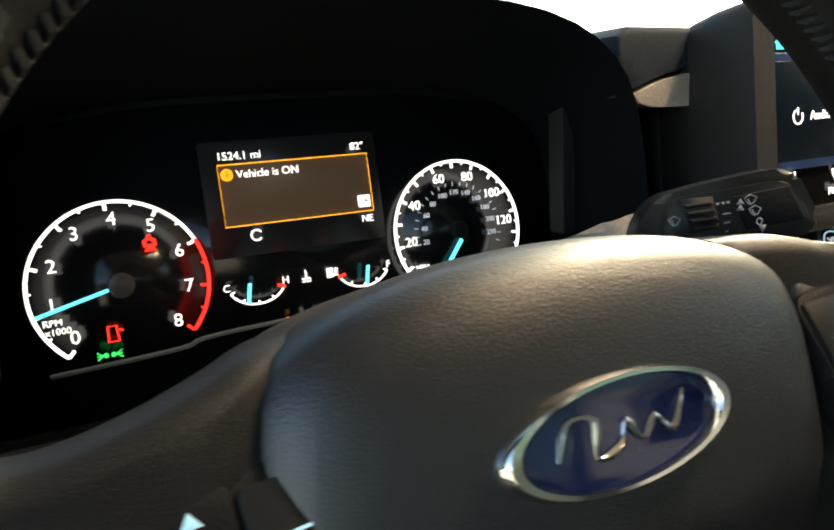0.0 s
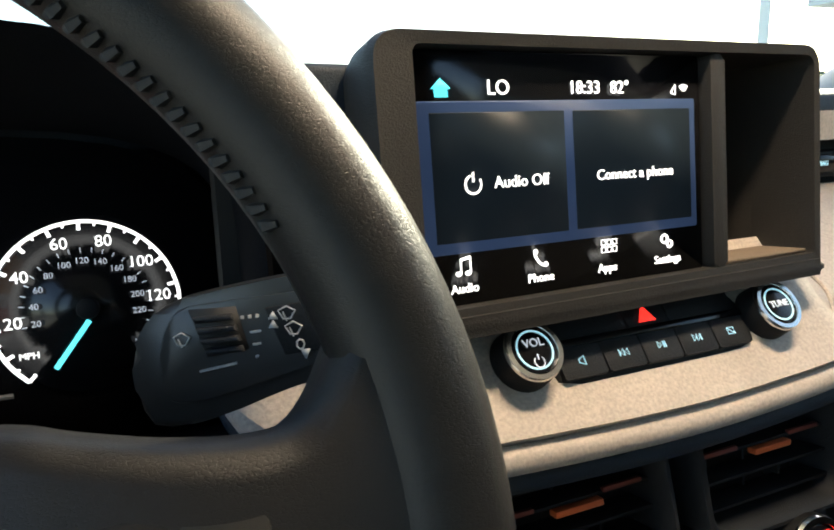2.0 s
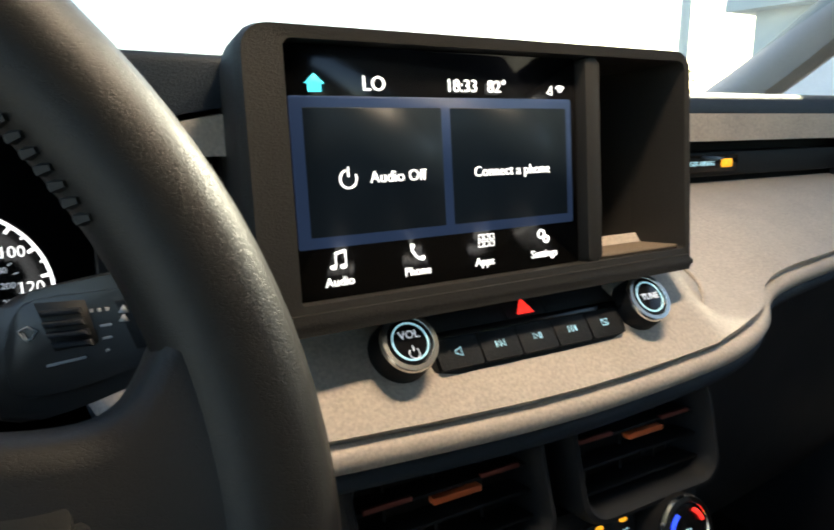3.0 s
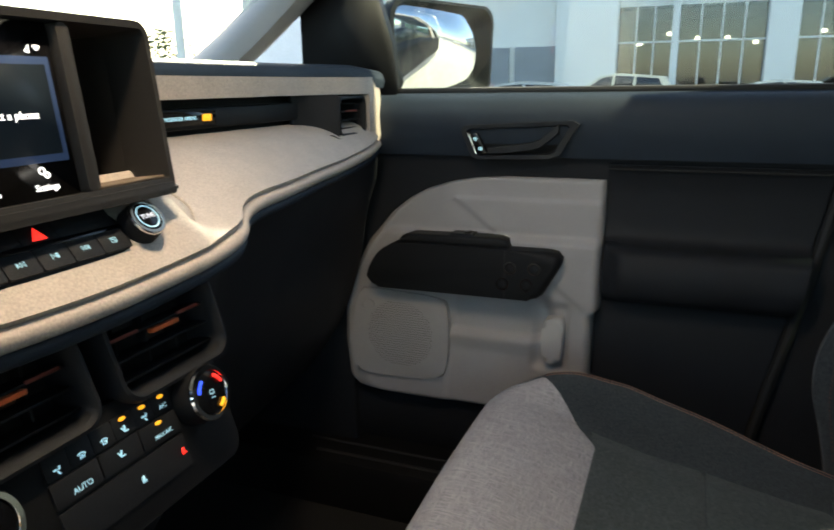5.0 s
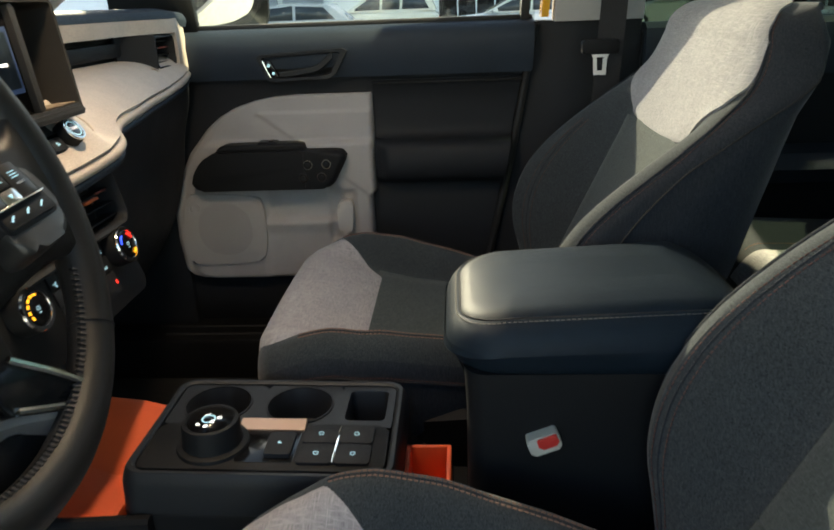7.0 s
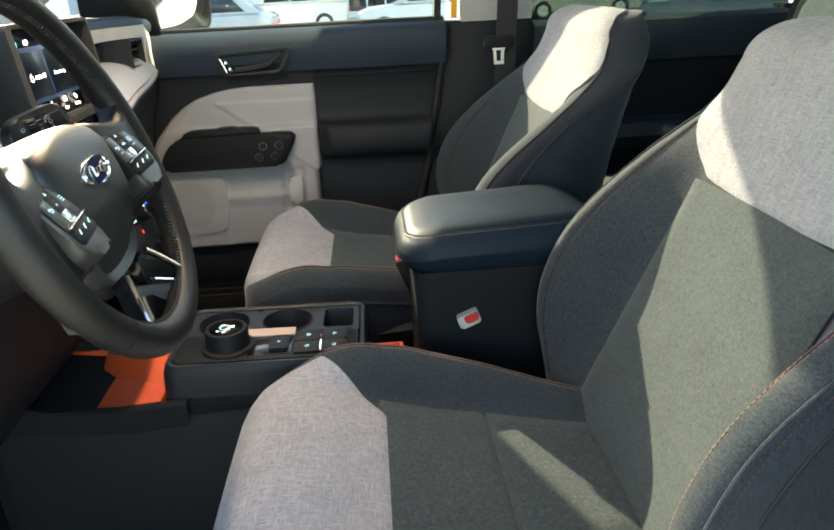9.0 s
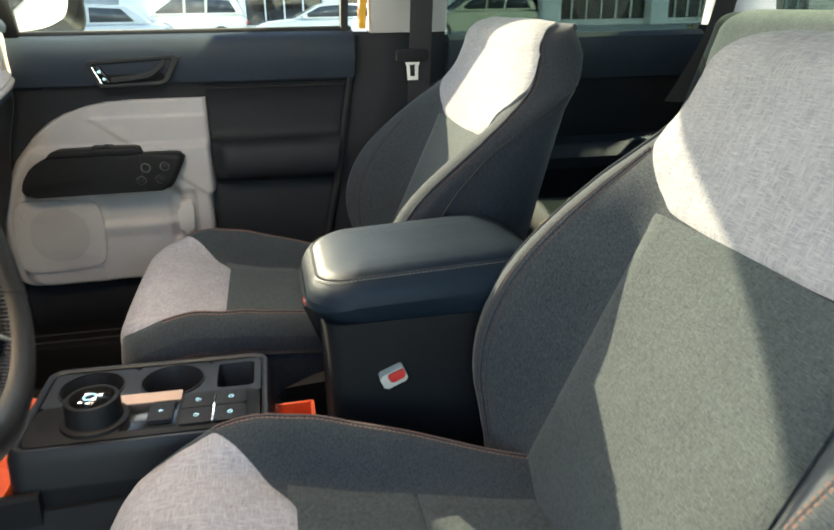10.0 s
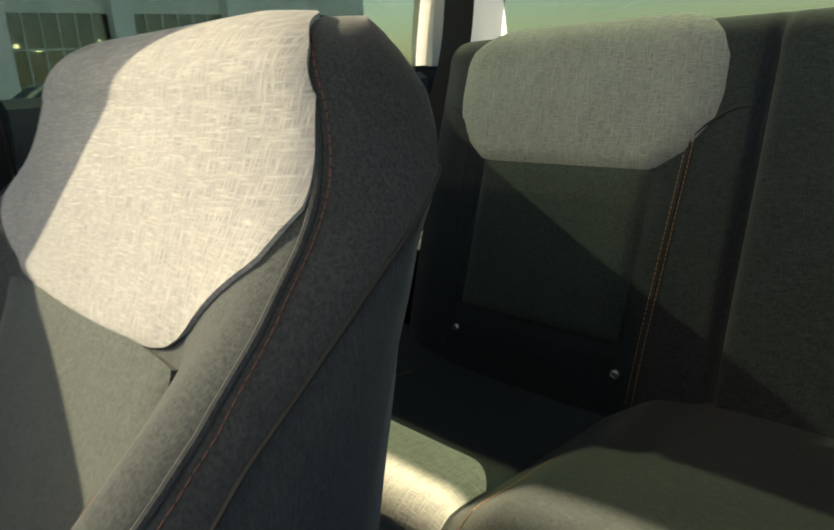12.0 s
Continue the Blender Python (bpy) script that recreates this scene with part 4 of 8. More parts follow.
def steering_wheel():
    s = thing("steering_wheel", (-0.371, 0.14, 1.14), "black leather steering wheel with a grey hub and chrome trim", "steering wheel")
    def rr(t):
        a = (t * 360) % 360
        g = 0.0155
        for c in (0, 180):
            d = min(abs(a - c), 360 - abs(a - c))
            g += 0.001 * math.exp(-(d / 28) ** 2)
        return g
    bm = bmesh.new()
    tube(bm, [rim_point(3.0 * k) for k in range(120)], rr, 16, True)
    part("rim", bm, LEATHER, s, "black grained leather rim")
    # laced inner seam
    lace = bmesh.new()
    tube(lace, [Vector((-0.0010, -0.0028, -0.0003)), Vector((0.0, 0.0, 0.0006)), Vector((0.0012, 0.0028, -0.0003))], lambda t: 0.0010 + 0.0007 * math.sin(math.pi * t), 5)
    lace_mesh = finish(lace, RUBBER)
    lace_mesh.name = "lacing"
    for k0, k1 in ((26, 155), (210, 331)):
        for k in np.arange(k0, k1, 1.6):
            c = rim_point(k, RIM - 0.0152, 0.0042)
            out = (c - rim_point(k, RIM, 0.0)).normalized()
            tang = (rim_point(k + 1, RIM) - rim_point(k - 1, RIM)).normalized()
            ob = new("lacing", lace_mesh)
            ob.parent = s
            ob.matrix_parent_inverse = s.matrix_basis.inverted()
            ob.matrix_basis = frame_at(c, tang, out.cross(tang))
    for a in (-45, 225):
        bm = bmesh.new()
        tube(bm, [rim_point(a + d, RIM) for d in (-0.3, 0.3)], 0.0163, 16)
        part("joint_band", bm, LEATHER, s)
    # hub pad
    def pad_outline(k):
        pts = [(-0.085, 0.030), (-0.076, 0.049), (-0.045, 0.060), (0.0, 0.063), (0.045, 0.058), (0.074, 0.047), (0.084, 0.030), (0.083, 0.000), (0.076, -0.028), (0.062, -0.056), (0.046, -0.076), (0.0, -0.082), (-0.046, -0.076), (-0.062, -0.056), (-0.076, -0.028), (-0.086, 0.000)]
        return [Vector((x * k, y * k, 0)) for x, y in pts]
    bm = bmesh.new()
    loops = []
    for k, z in ((1.0, -0.070), (1.0, -0.030), (0.985, -0.021), (0.95, -0.015), (0.85, -0.010), (0.72, -0.007), (0.6, -0.005), (0.45, -0.0038), (0.3, -0.003), (0.15, -0.003)):
        loops.append([HUB_AT @ (p + Vector((0, 0, z - (0.40 * max(0.0, -0.012 - p.y) if k < 0.9 else 0.22 * max(0.0, -0.012 - p.y))))) for p in smooth_line(pad_outline(k), 4, True)])
    loft(bm, loops)
    part("hub_pad", bm, HUB, s, "grey grained airbag cover")
    # badge
    b = at_local(HUB_AT, -0.005, 0.0162, -0.0042) @ Matrix.Scale(0.95, 4)
    bm = bmesh.new()
    loft(bm, [[b @ Vector((0.0325 * k * math.cos(a * math.pi / 24), 0.0122 * k * math.sin(a * math.pi / 24), z)) for a in range(48)] for k, z in ((1.10, -0.004), (1.10, 0.002), (1.05, 0.004), (0.97, 0.004), (0.93, 0.002), (0.93, 0.0))])
    badge = part("badge_ring", bm, BRIGHT, s, "bright chrome oval ring")
    bm = bmesh.new()
    prism(bm, circle(0, 0, 0.0305, 48, 0.0114), b, 0.0, 0.0022, 0.0008)
    part("badge_field", bm, BADGEBLUE, badge, "dark blue oval emblem")
    bm = bmesh.new()
    tube(bm, [b @ Vector((p.x, p.y, 0.0024)) for p in smooth_line([(-0.021, -0.002, 0), (-0.017, 0.0055, 0), (-0.009, 0.0045, 0), (-0.010, -0.004, 0), (-0.003, -0.003, 0), (0.0, 0.002, 0), (0.004, -0.003, 0), (0.009, 0.001, 0), (0.014, -0.003, 0), (0.020, 0.005, 0)], 4)], lambda t: 0.0006 + 0.0006 * math.sin(t * 19) ** 2, 6)
    part("badge_mark", bm, CHROME, badge, "plain silver strokes")
    # spokes: a leather web that flares into the rim, a moulded cover on it and the switches
    HALF = [(0.060, 0.0360, -0.070), (0.083, 0.0325, -0.064), (0.094, 0.0287, -0.062), (0.109, 0.0243, -0.060), (0.1235, 0.0217, -0.060), (0.1335, 0.0222, -0.062), (0.141, 0.0277, -0.066), (0.149, 0.040, -0.076), (0.156, 0.055, -0.088)]
    for sx in (-1, 1):
        bm = bmesh.new()
        loops = []
        for p in smooth_line([Vector(h) for h in HALF], 4):
            x, h1, h0 = p
            t = (x - 0.060) / 0.096
            x += 0.006 * (1 - t) if sx < 0 else 0.0
            dz = -0.012 + 0.022 * math.sin(min(1.0, t * 1.15) * math.pi / 2) - 0.004 * t
            loops.append([WHEEL @ Vector((sx * x, yy, zz + dz)) for yy, zz in ((h0, -0.020), (h0 - 0.004, -0.010), (h0 - 0.002, -0.001), (h0 + 0.006, 0.004), (h1 - 0.007, 0.004), (h1 - 0.001, 0.001), (h1 + 0.002, -0.008), (h1, -0.020))])
        loft(bm, loops)
        part("spoke", bm, LEATHER, s, "black leather spoke", 75)
        # moulded cover, turned a little outwards
        face = WHEEL @ frame_at((0.0998, -0.0094, 0.0082) if sx > 0 else (-0.106, -0.0135, 0.0082), (0.99, 0.03, 0.11 * sx), (0.10 * sx, 0.94, -0.31))
        cover = [(-0.024, 0.0265), (-0.012, 0.0300), (0.014, 0.0270), (0.0295, 0.0180), (0.0350, 0.003), (0.0345, -0.013), (0.030, -0.030), (0.018, -0.040), (0.0, -0.042), (-0.020, -0.041), (-0.027, -0.030)]
        outl = [(p.x, p.y) for p in smooth_line([(sx * x, y, 0) for x, y in cover], 3, True)]
        bm = bmesh.new()
        prism(bm, outl if sx < 0 else outl[::-1], face, -0.028, 0.0025, 0.004, 3)
        part("spoke_cover", bm, HUB, s, "grey grained spoke cover")
        # button cluster
        m = at_local(face, 0, 0, 0.0008) @ Matrix.Diagonal((1.0, 0.87, 0.92, 1.0))
        bm = bmesh.new()
        prism(bm, rrect(-0.0275, -0.030, 0.0285, 0.0280, (0.007, 0.007, 0.015, 0.008) if sx > 0 else (0.007, 0.007, 0.008, 0.015)), m, -0.010, 0.0030, 0.0012)
        sw = part("switch_block", bm, BLACK, s, "black button cluster")
        defs = ((-0.0255, -0.009, -0.009, 0.024), (-0.008, 0.016, 0.008, 0.026), (-0.008, 0.003, 0.008, 0.014), (-0.008, -0.010, 0.008, 0.001), (0.009, -0.009, 0.0255, 0.024))
        for i, (x0, y0, x1, y1) in enumerate(defs):
            bm = bmesh.new()
            prism(bm, rrect(x0, y0, x1, y1, 0.0015), m, 0.002, 0.0042, 0.0008)
            bt = part("button", bm, CHROME if i == 3 else (BLACK if i in (1, 2) else KEY_BLACK), sw)
            cx, cy = (x0 + x1) / 2, (y0 + y1) / 2
            bm = bmesh.new()
            if i == 1:
                prism(bm, [(cx - 0.0021, cy - 0.0014), (cx + 0.0021, cy - 0.0014), (cx, cy + 0.0021)], m, 0.0041, 0.0046)
            elif i == 3:
                prism(bm, [(cx - 0.0021, cy + 0.0014), (cx, cy - 0.0021), (cx + 0.0021, cy + 0.0014)], m, 0.0041, 0.0046)
            elif i == 4:
                for d in (-0.003, 0, 0.003):
                    box(bm, cx - 0.0034, cx + 0.0034, cy + 0.002 + d * 0.8 - 0.0004, cy + 0.002 + d * 0.8 + 0.0004, 0.0041, 0.0046, 0, m)
            elif i == 0:
                tube(bm, [m @ Vector((cx + a, cy + c, 0.0044)) for a, c in ((-0.003, 0.0022), (0.0015, 0.0022), (0.003, 0.0008), (0.0015, -0.0008), (-0.0015, -0.0008))], 0.0005, 4)
                prism(bm, [(cx - 0.0045, cy + 0.0022), (cx - 0.0022, cy + 0.0040), (cx - 0.0022, cy + 0.0004)], m, 0.0041, 0.0046)
            else:
                box(bm, cx - 0.001, cx + 0.001, cy - 0.001, cy + 0.001, 0.0041, 0.0043, 0, m)
            part("button_icon", bm, ICON_LIT, bt)
            if sx > 0 and i == 2:
                words("ok_text", "OK", 0.0042, at_local(m, cx, cy, 0.0046), ICON_LIT, bt)
            if sx > 0 and i == 0:
                words("back_text", "BACK", 0.0028, at_local(m, cx, cy - 0.006, 0.0046), PRINT, bt)
            if sx > 0 and i == 4:
                words("menu_text", "MENU", 0.0028, at_local(m, cx, cy - 0.006, 0.0046), PRINT, bt)
        bm = bmesh.new()
        box(bm, -0.025, 0.025, -0.0125, -0.0105, 0.002, 0.008, 0.0008, m)
        part("metal_strip", bm, CHROME, sw, "thin chrome strip")
        bm = bmesh.new()
        prism(bm, rrect(-0.0245, -0.0265, 0.0245, -0.0130, 0.003), m, 0.002, 0.005, 0.0015)
        bt = part("button", bm, BLACK, sw)
        bm = bmesh.new()
        for cx in (-0.016, 0.0, 0.015):
            tube(bm, [m @ Vector((cx - 0.0022, -0.0215, 0.0053)), m @ Vector((cx, -0.0195, 0.0053)), m @ Vector((cx + 0.0022, -0.0180, 0.0053))], 0.0007, 4)
        part("button_icon", bm, ICON_LIT, bt)
    # lower spokes: gloss black field in a bright chrome frame
    for sx in (-1, 1):
        foot = at_local(WHEEL, 0, -0.130, -0.016) @ Matrix.Rotation(radians(-16 * sx), 4, "Y")
        rim_ = smooth_line([(sx * x, y, 0) for x, y in ((0.020, 0.030), (0.040, 0.034), (0.058, 0.012), (0.072, -0.006), (0.076, -0.014), (0.068, -0.020), (0.048, -0.010), (0.024, 0.004))], 3, True)
        pts = [(p.x, p.y) for p in rim_]
        bm = bmesh.new()
        prism(bm, pts if sx < 0 else pts[::-1], foot, -0.014, 0.000, 0.002)
        low = part("lower_spoke", bm, PIANO, s, "gloss black lower spoke")
        bm = bmesh.new()
        tube(bm, [foot @ Vector((p.x, p.y, 0.001)) for p in smooth_line([(sx * x, y, 0) for x, y in ((0.038, 0.034), (0.058, 0.012), (0.072, -0.006), (0.0755, -0.013), (0.067, -0.0195), (0.048, -0.0095), (0.024, 0.005))], 5)], 0.0027, 8)
        part("chrome_frame", bm, BRIGHT, low, "bright chrome frame line")
    arch = smooth_line([(-0.024, -0.1255, -0.0225), (-0.012, -0.120, -0.0245), (0.0, -0.118, -0.025), (0.012, -0.120, -0.0245), (0.024, -0.1255, -0.0225)], 5)
    bm = bmesh.new()
    tube(bm, [WHEEL @ p for p in arch], 0.0018, 8)
    part("chrome_trim", bm, BRIGHT, s)
    bm = bmesh.new()
    band = smooth_line([(-0.066, -0.1515, -0.001), (-0.046, -0.142, -0.007), (-0.024, -0.1285, -0.018), (0.0, -0.1215, -0.022), (0.024, -0.1285, -0.018), (0.046, -0.142, -0.007), (0.066, -0.1515, -0.001)], 6)
    loft(bm, [[WHEEL @ (p + Vector((0, 0.001, -0.006))), WHEEL @ (p + Vector((0, 0.001, 0.0))), WHEEL @ (p + Vector((0, -0.005, 0.002))), WHEEL @ (p + Vector((0, -0.012, -0.002))), WHEEL @ (p + Vector((0, -0.014, -0.010)))] for p in band])
    part("lower_trim", bm, mat("satin_silver_trim", (0.42, 0.41, 0.39), 0.38, metal=0.8, blotch=0.08), s, "satin silver curved trim")
    bm = bmesh.new()
    prism(bm, [(-0.066, -0.155), (-0.040, -0.148), (-0.02, -0.136), (0.02, -0.136), (0.040, -0.148), (0.066, -0.155), (0.045, -0.165), (-0.045, -0.165)][::-1], WHEEL, -0.030, -0.018, 0.003)
    part("lower_web", bm, BLACK, s)
    # horn mark pressed into the pad
    for hx in (0.0555, -0.062):
        h = at_local(HUB_AT, hx, 0.0160, -0.0098, -12 if hx > 0 else 12)
        bm = bmesh.new()
        tube(bm, [h @ Vector((x, y, 0)) for x, y in ((-0.0055, -0.0010), (-0.002, -0.0014), (0.0035, -0.0040), (0.0035, 0.0040), (-0.002, 0.0014), (-0.0055, 0.0010))], 0.0009, 5, True)
        tube(bm, [h @ Vector((-0.004, -0.001, 0)), h @ Vector((-0.0035, -0.0038, 0)), h @ Vector((-0.0005, -0.0038, 0)), h @ Vector((-0.0005, -0.002, 0))], 0.0006, 5)
        part("horn_mark", bm, BLACK, s, "horn symbol pressed into the cover")
    # column
    bm = bmesh.new()
    tube(bm, [WHEEL @ Vector((0, -0.02, -0.03)), WHEEL @ Vector((0, -0.03, -0.26))], 0.055, 20)
    part("column_shroud", bm, BLACK, s)


steering_wheel()


def stalk(sx, label):
    """A broad flat lever; sx is 1 for the wiper lever and -1 for the indicator."""
    mid = Vector((-0.2242 if sx > 0 else -0.552, 0.2135, 1.1795))
    s = thing("column_stalk", mid - Vector((0, -0.03, 0.02)), label, "stalk", "column stalks")
    m = frame_at(mid, (1, -0.45 * sx, 0), (0.045 * sx, 0.10, 1)) @ Matrix.Diagonal((0.80, 1.0, 1.0, 1.0))

    def loc(pts):
        q = [((x + 0.228) * sx, z - 1.186) for x, z in pts]
        return q if sx > 0 else q[::-1]
    body = smooth_line([(x, z, 0) for x, z in ((-0.272, 1.155), (-0.279, 1.174), (-0.275, 1.186), (-0.265, 1.1945), (-0.251, 1.198), (-0.225, 1.202), (-0.199, 1.2048), (-0.189, 1.2030), (-0.183, 1.197), (-0.1745, 1.182), (-0.1765, 1.1765), (-0.190, 1.1725), (-0.215, 1.167), (-0.245, 1.158))], 3, True)
    bm = bmesh.new()
    prism(bm, loc([(p.x, p.y) for p in body])[::-1], m, -0.014, 0.0, 0.005, 3)
    part("lever", bm, KEY_BLACK, s)
    face = smooth_line([(x, z, 0) for x, z in ((-0.264, 1.164), (-0.267, 1.179), (-0.262, 1.190), (-0.254, 1.1945), (-0.225, 1.1972), (-0.199, 1.1992), (-0.190, 1.196), (-0.180, 1.1815), (-0.190, 1.1785), (-0.215, 1.1725), (-0.245, 1.165))], 3, True)
    bm = bmesh.new()
    prism(bm, loc([(p.x, p.y) for p in face])[::-1], m, -0.002, 0.0012, 0.0007)
    part("face_plate", bm, KEY_BLACK, s, "raised face plate")
    if sx < 0:
        bm = bmesh.new()
        prism(bm, [(0.030, -0.002), (0.037, -0.002), (0.037, -0.005), (0.043, 0.0), (0.037, 0.005), (0.037, 0.002), (0.030, 0.002)], m, 0.001, 0.0016)
        part("arrow_mark", bm, PRINT, s)
        return s
    bm = bmesh.new()
    prism(bm, loc([(-0.2545, 1.1935), (-0.2475, 1.178), (-0.2310, 1.1805), (-0.2355, 1.1942)]), m, 0.0, 0.0015)
    part("wheel_well", bm, RUBBER, s)
    for k in range(4):
        x, z = -0.2515 + 0.0013 * k, 1.1915 - 0.0034 * k
        bm = bmesh.new()
        prism(bm, loc([(x, z - 0.0024), (x + 0.0155, z - 0.0014), (x + 0.0145, z + 0.0006), (x - 0.001, z - 0.0004)]), m, 0.0015, 0.0042 - 0.0006 * abs(k - 1.5), 0.0007)
        part("wheel_rib", bm, DARK, s)
    bm = bmesh.new()
    prism(bm, loc([(-0.224, 1.1935), (-0.2165, 1.178), (-0.1835, 1.1815), (-0.193, 1.1970)]), m, 0.001, 0.0024, 0.0008)
    part("switch_panel", bm, BLACK, s)

    def mark(name, pts, closed=False, z=0.0016, r=0.00032):
        bm = bmesh.new()
        tube(bm, [m @ Vector((x + 0.228, q - 1.186, z)) for x, q in pts], r, 4, closed)
        part(name, bm, PRINT, s)
    for k in range(3):
        mark("drop_mark", [(-0.2330 + 0.0030 * k, 1.1902 + 0.0002 * k), (-0.2330 + 0.0030 * k, 1.1912 + 0.0002 * k)], r=0.0007)
    for k, w_ in enumerate((0.0042, 0.0032, 0.0012)):
        mark("dash_mark", [(-0.2300 + 0.0008 * k, 1.1858 - 0.0040 * k), (-0.2300 + 0.0008 * k + w_, 1.1862 - 0.0040 * k)], r=0.00045)
    for cx, cz in ((-0.2150, 1.1915), (-0.2125, 1.1865), (-0.2575, 1.1835)):
        zz = 0.0016 if cx < -0.25 else 0.0027
        mark("wiper_mark", [(cx - 0.0034, cz + 0.0012), (cx, cz + 0.0026), (cx + 0.0034, cz + 0.0012), (cx + 0.0014, cz - 0.0014), (cx - 0.0014, cz - 0.0014)], True, zz)
        mark("wiper_mark", [(cx, cz - 0.0022), (cx - 0.0016, cz + 0.0008)], False, zz)
    mark("ring_mark", [(-0.2100 + 0.0016 * math.cos(q), 1.1818 + 0.0016 * math.sin(q)) for q in np.linspace(0, 5.4, 7)], True, 0.0027)
    bm = bmesh.new()
    prism(bm, [(0.0180, -0.0058), (0.0200, -0.0092), (0.0220, -0.0058)][::-1], m, 0.0020, 0.0028)
    part("arrow_mark", bm, PRINT, s)
    for k in (0, 1):
        bm = bmesh.new()
        prism(bm, [(0.0055, 0.0040 - 0.0028 * k), (0.0095, 0.0040 - 0.0028 * k), (0.0075, 0.0066 - 0.0028 * k)], m, 0.0020, 0.0028)
        part("arrow_mark", bm, PRINT, s)
    mark("dash_mark", [(-0.2510, 1.1735), (-0.2360, 1.1760)], r=0.0005)
    return s


stalk(1, "black wiper stalk with a ribbed wheel and printed symbols")
stalk(-1, "black indicator stalk behind the steering wheel")

# ---- instrument cluster ----
CLU = frame_at((-0.377, 0.372, 1.163), (1, 0, 0), (0, 0.17, 0.985))


def cluster():
    s = thing("instrument_cluster", (-0.377, 0.38, 1.09), "lit instrument cluster with two round gauges under a dark hood", "instrument cluster")
    bm = bmesh.new()
    face_pts = [(-0.170, -0.075), (0.170, -0.075), (0.170, 0.020)] + [(0.170 * math.cos(radians(a)) ** 0.55, 0.020 + 0.062 * math.sin(radians(a)) ** 0.75) for a in range(10, 90, 10)] + [(0, 0.082)] + [(-0.170 * math.cos(radians(a)) ** 0.55, 0.020 + 0.062 * math.sin(radians(a)) ** 0.75) for a in range(80, 0, -10)] + [(-0.170, 0.020)]
    prism(bm, face_pts, CLU, -0.012, -0.001)
    part("face", bm, PIANO, s)
    # tapered bowl and hood
    bm = bmesh.new()
    ringo = [(-0.172, -0.078), (0.172, -0.078), (0.172, 0.022)] + [(0.172 * math.cos(radians(a)) ** 0.55, 0.022 + 0.064 * math.sin(radians(a)) ** 0.75) for a in range(10, 90, 10)] + [(0, 0.086)] + [(-0.172 * math.cos(radians(a)) ** 0.55, 0.022 + 0.064 * math.sin(radians(a)) ** 0.75) for a in range(80, 0, -10)] + [(-0.172, 0.022)]

    def rings(kx, ky, z, dy=0.0):
        return [CLU @ Vector((x * kx, y * ky + dy, z)) for x, y in ringo]
    loft(bm, [rings(1, 1, -0.004), rings(0.99, 1.06, 0.04, 0.004), rings(0.985, 1.2, 0.085, 0.002), rings(1.00, 1.23, 0.092, 0.004), rings(1.02, 1.25, 0.086, 0.004), rings(1.03, 1.24, 0.0, 0.01), rings(1.03, 1.2, -0.06, 0.01)], True, False)
    part("hood", bm, HOODSKIN, s, "dark curved binnacle hood")
    bm = bmesh.new()
    tube(bm, smooth_line([Vector(p) for p in ((-0.512, 0.332, 1.1235), (-0.476, 0.330, 1.1255), (-0.452, 0.330, 1.1268), (-0.443, 0.330, 1.1295), (-0.41, 0.330, 1.131), (-0.36, 0.331, 1.131), (-0.31, 0.331, 1.131))], 5), 0.0013, 6)
    part("lower_edge", bm, mat("grey_lens_edge", (0.12, 0.12, 0.12), 0.2), s, "glossy lower edge of the lens")

    def gauge(cx, cy, r, a0, a1, marks, minor, red_from=None):
        g = CLU @ Matrix.Translation((cx, cy, 0))
        bm = bmesh.new()
        prism(bm, circle(0, 0, r * 0.96, 48), g, -0.001, 0.0008)
        dial = part("dial", bm, PIANO, s)
        bm = bmesh.new()
        end = a1 if red_from is None else red_from
        arc = [g @ Vector((r * math.cos(radians(a)), r * math.sin(radians(a)), 0.002)) for a in np.linspace(a0, end, 60)]
        tube(bm, arc, 0.0010, 6)
        part("lit_arc", bm, WHITE_LIT, dial)
        if red_from is not None:
            bm = bmesh.new()
            tube(bm, [g @ Vector((r * math.cos(radians(a)), r * math.sin(radians(a)), 0.002)) for a in np.linspace(red_from, a1, 30)], 0.0011, 6)
            part("red_arc", bm, RED_LIT, dial)
        for k in range(minor + 1):
            a = radians(a0 + (a1 - a0) * k / minor)
            big = k % 2 == 0
            bm = bmesh.new()
            tube(bm, [g @ Vector((rr * math.cos(a), rr * math.sin(a), 0.002)) for rr in (r * (0.90 if big else 0.95), r)], 0.0009 if big else 0.0006, 5)
            part("tick", bm, RED_LIT if red_from is not None and math.degrees(a) < red_from - 1 else WHITE_LIT, dial)
        for t, a in marks:
            words("numeral", t, 0.0098 if len(t) == 1 else 0.0082, g @ Matrix.Translation((r * 0.77 * math.cos(radians(a)), r * 0.79 * math.sin(radians(a)), 0.0015)), WHITE_LIT, dial)
        return dial, g

    r = 0.0435
    d, g = gauge(-0.0995, -0.010, r, 228, -42, [(str(k), 222 - 264 * k / 8) for k in range(9)], 16, 26)
    words("unit_text", "RPM", 0.0048, g @ Matrix.Translation((-0.034, -0.014, 0.0015)), WHITE_LIT, d)
    words("unit_text", "x1000", 0.0048, g @ Matrix.Translation((-0.032, -0.0185, 0.0015)), WHITE_LIT, d)
    bm = bmesh.new()
    tube(bm, [g @ Vector((-0.005, -0.001, 0.004)), g @ Vector((-0.041, -0.010, 0.004))], 0.0011, 6)
    part("needle", bm, CYAN_LIT, d, "cyan lit needle")
    bm = bmesh.new()
    prism(bm, circle(0, 0, 0.0068, 24), g, 0.001, 0.006, 0.0015)
    part("needle_cap", bm, mat("smoked_cap", (0.05, 0.045, 0.04), 0.25), d)
    bm = bmesh.new()
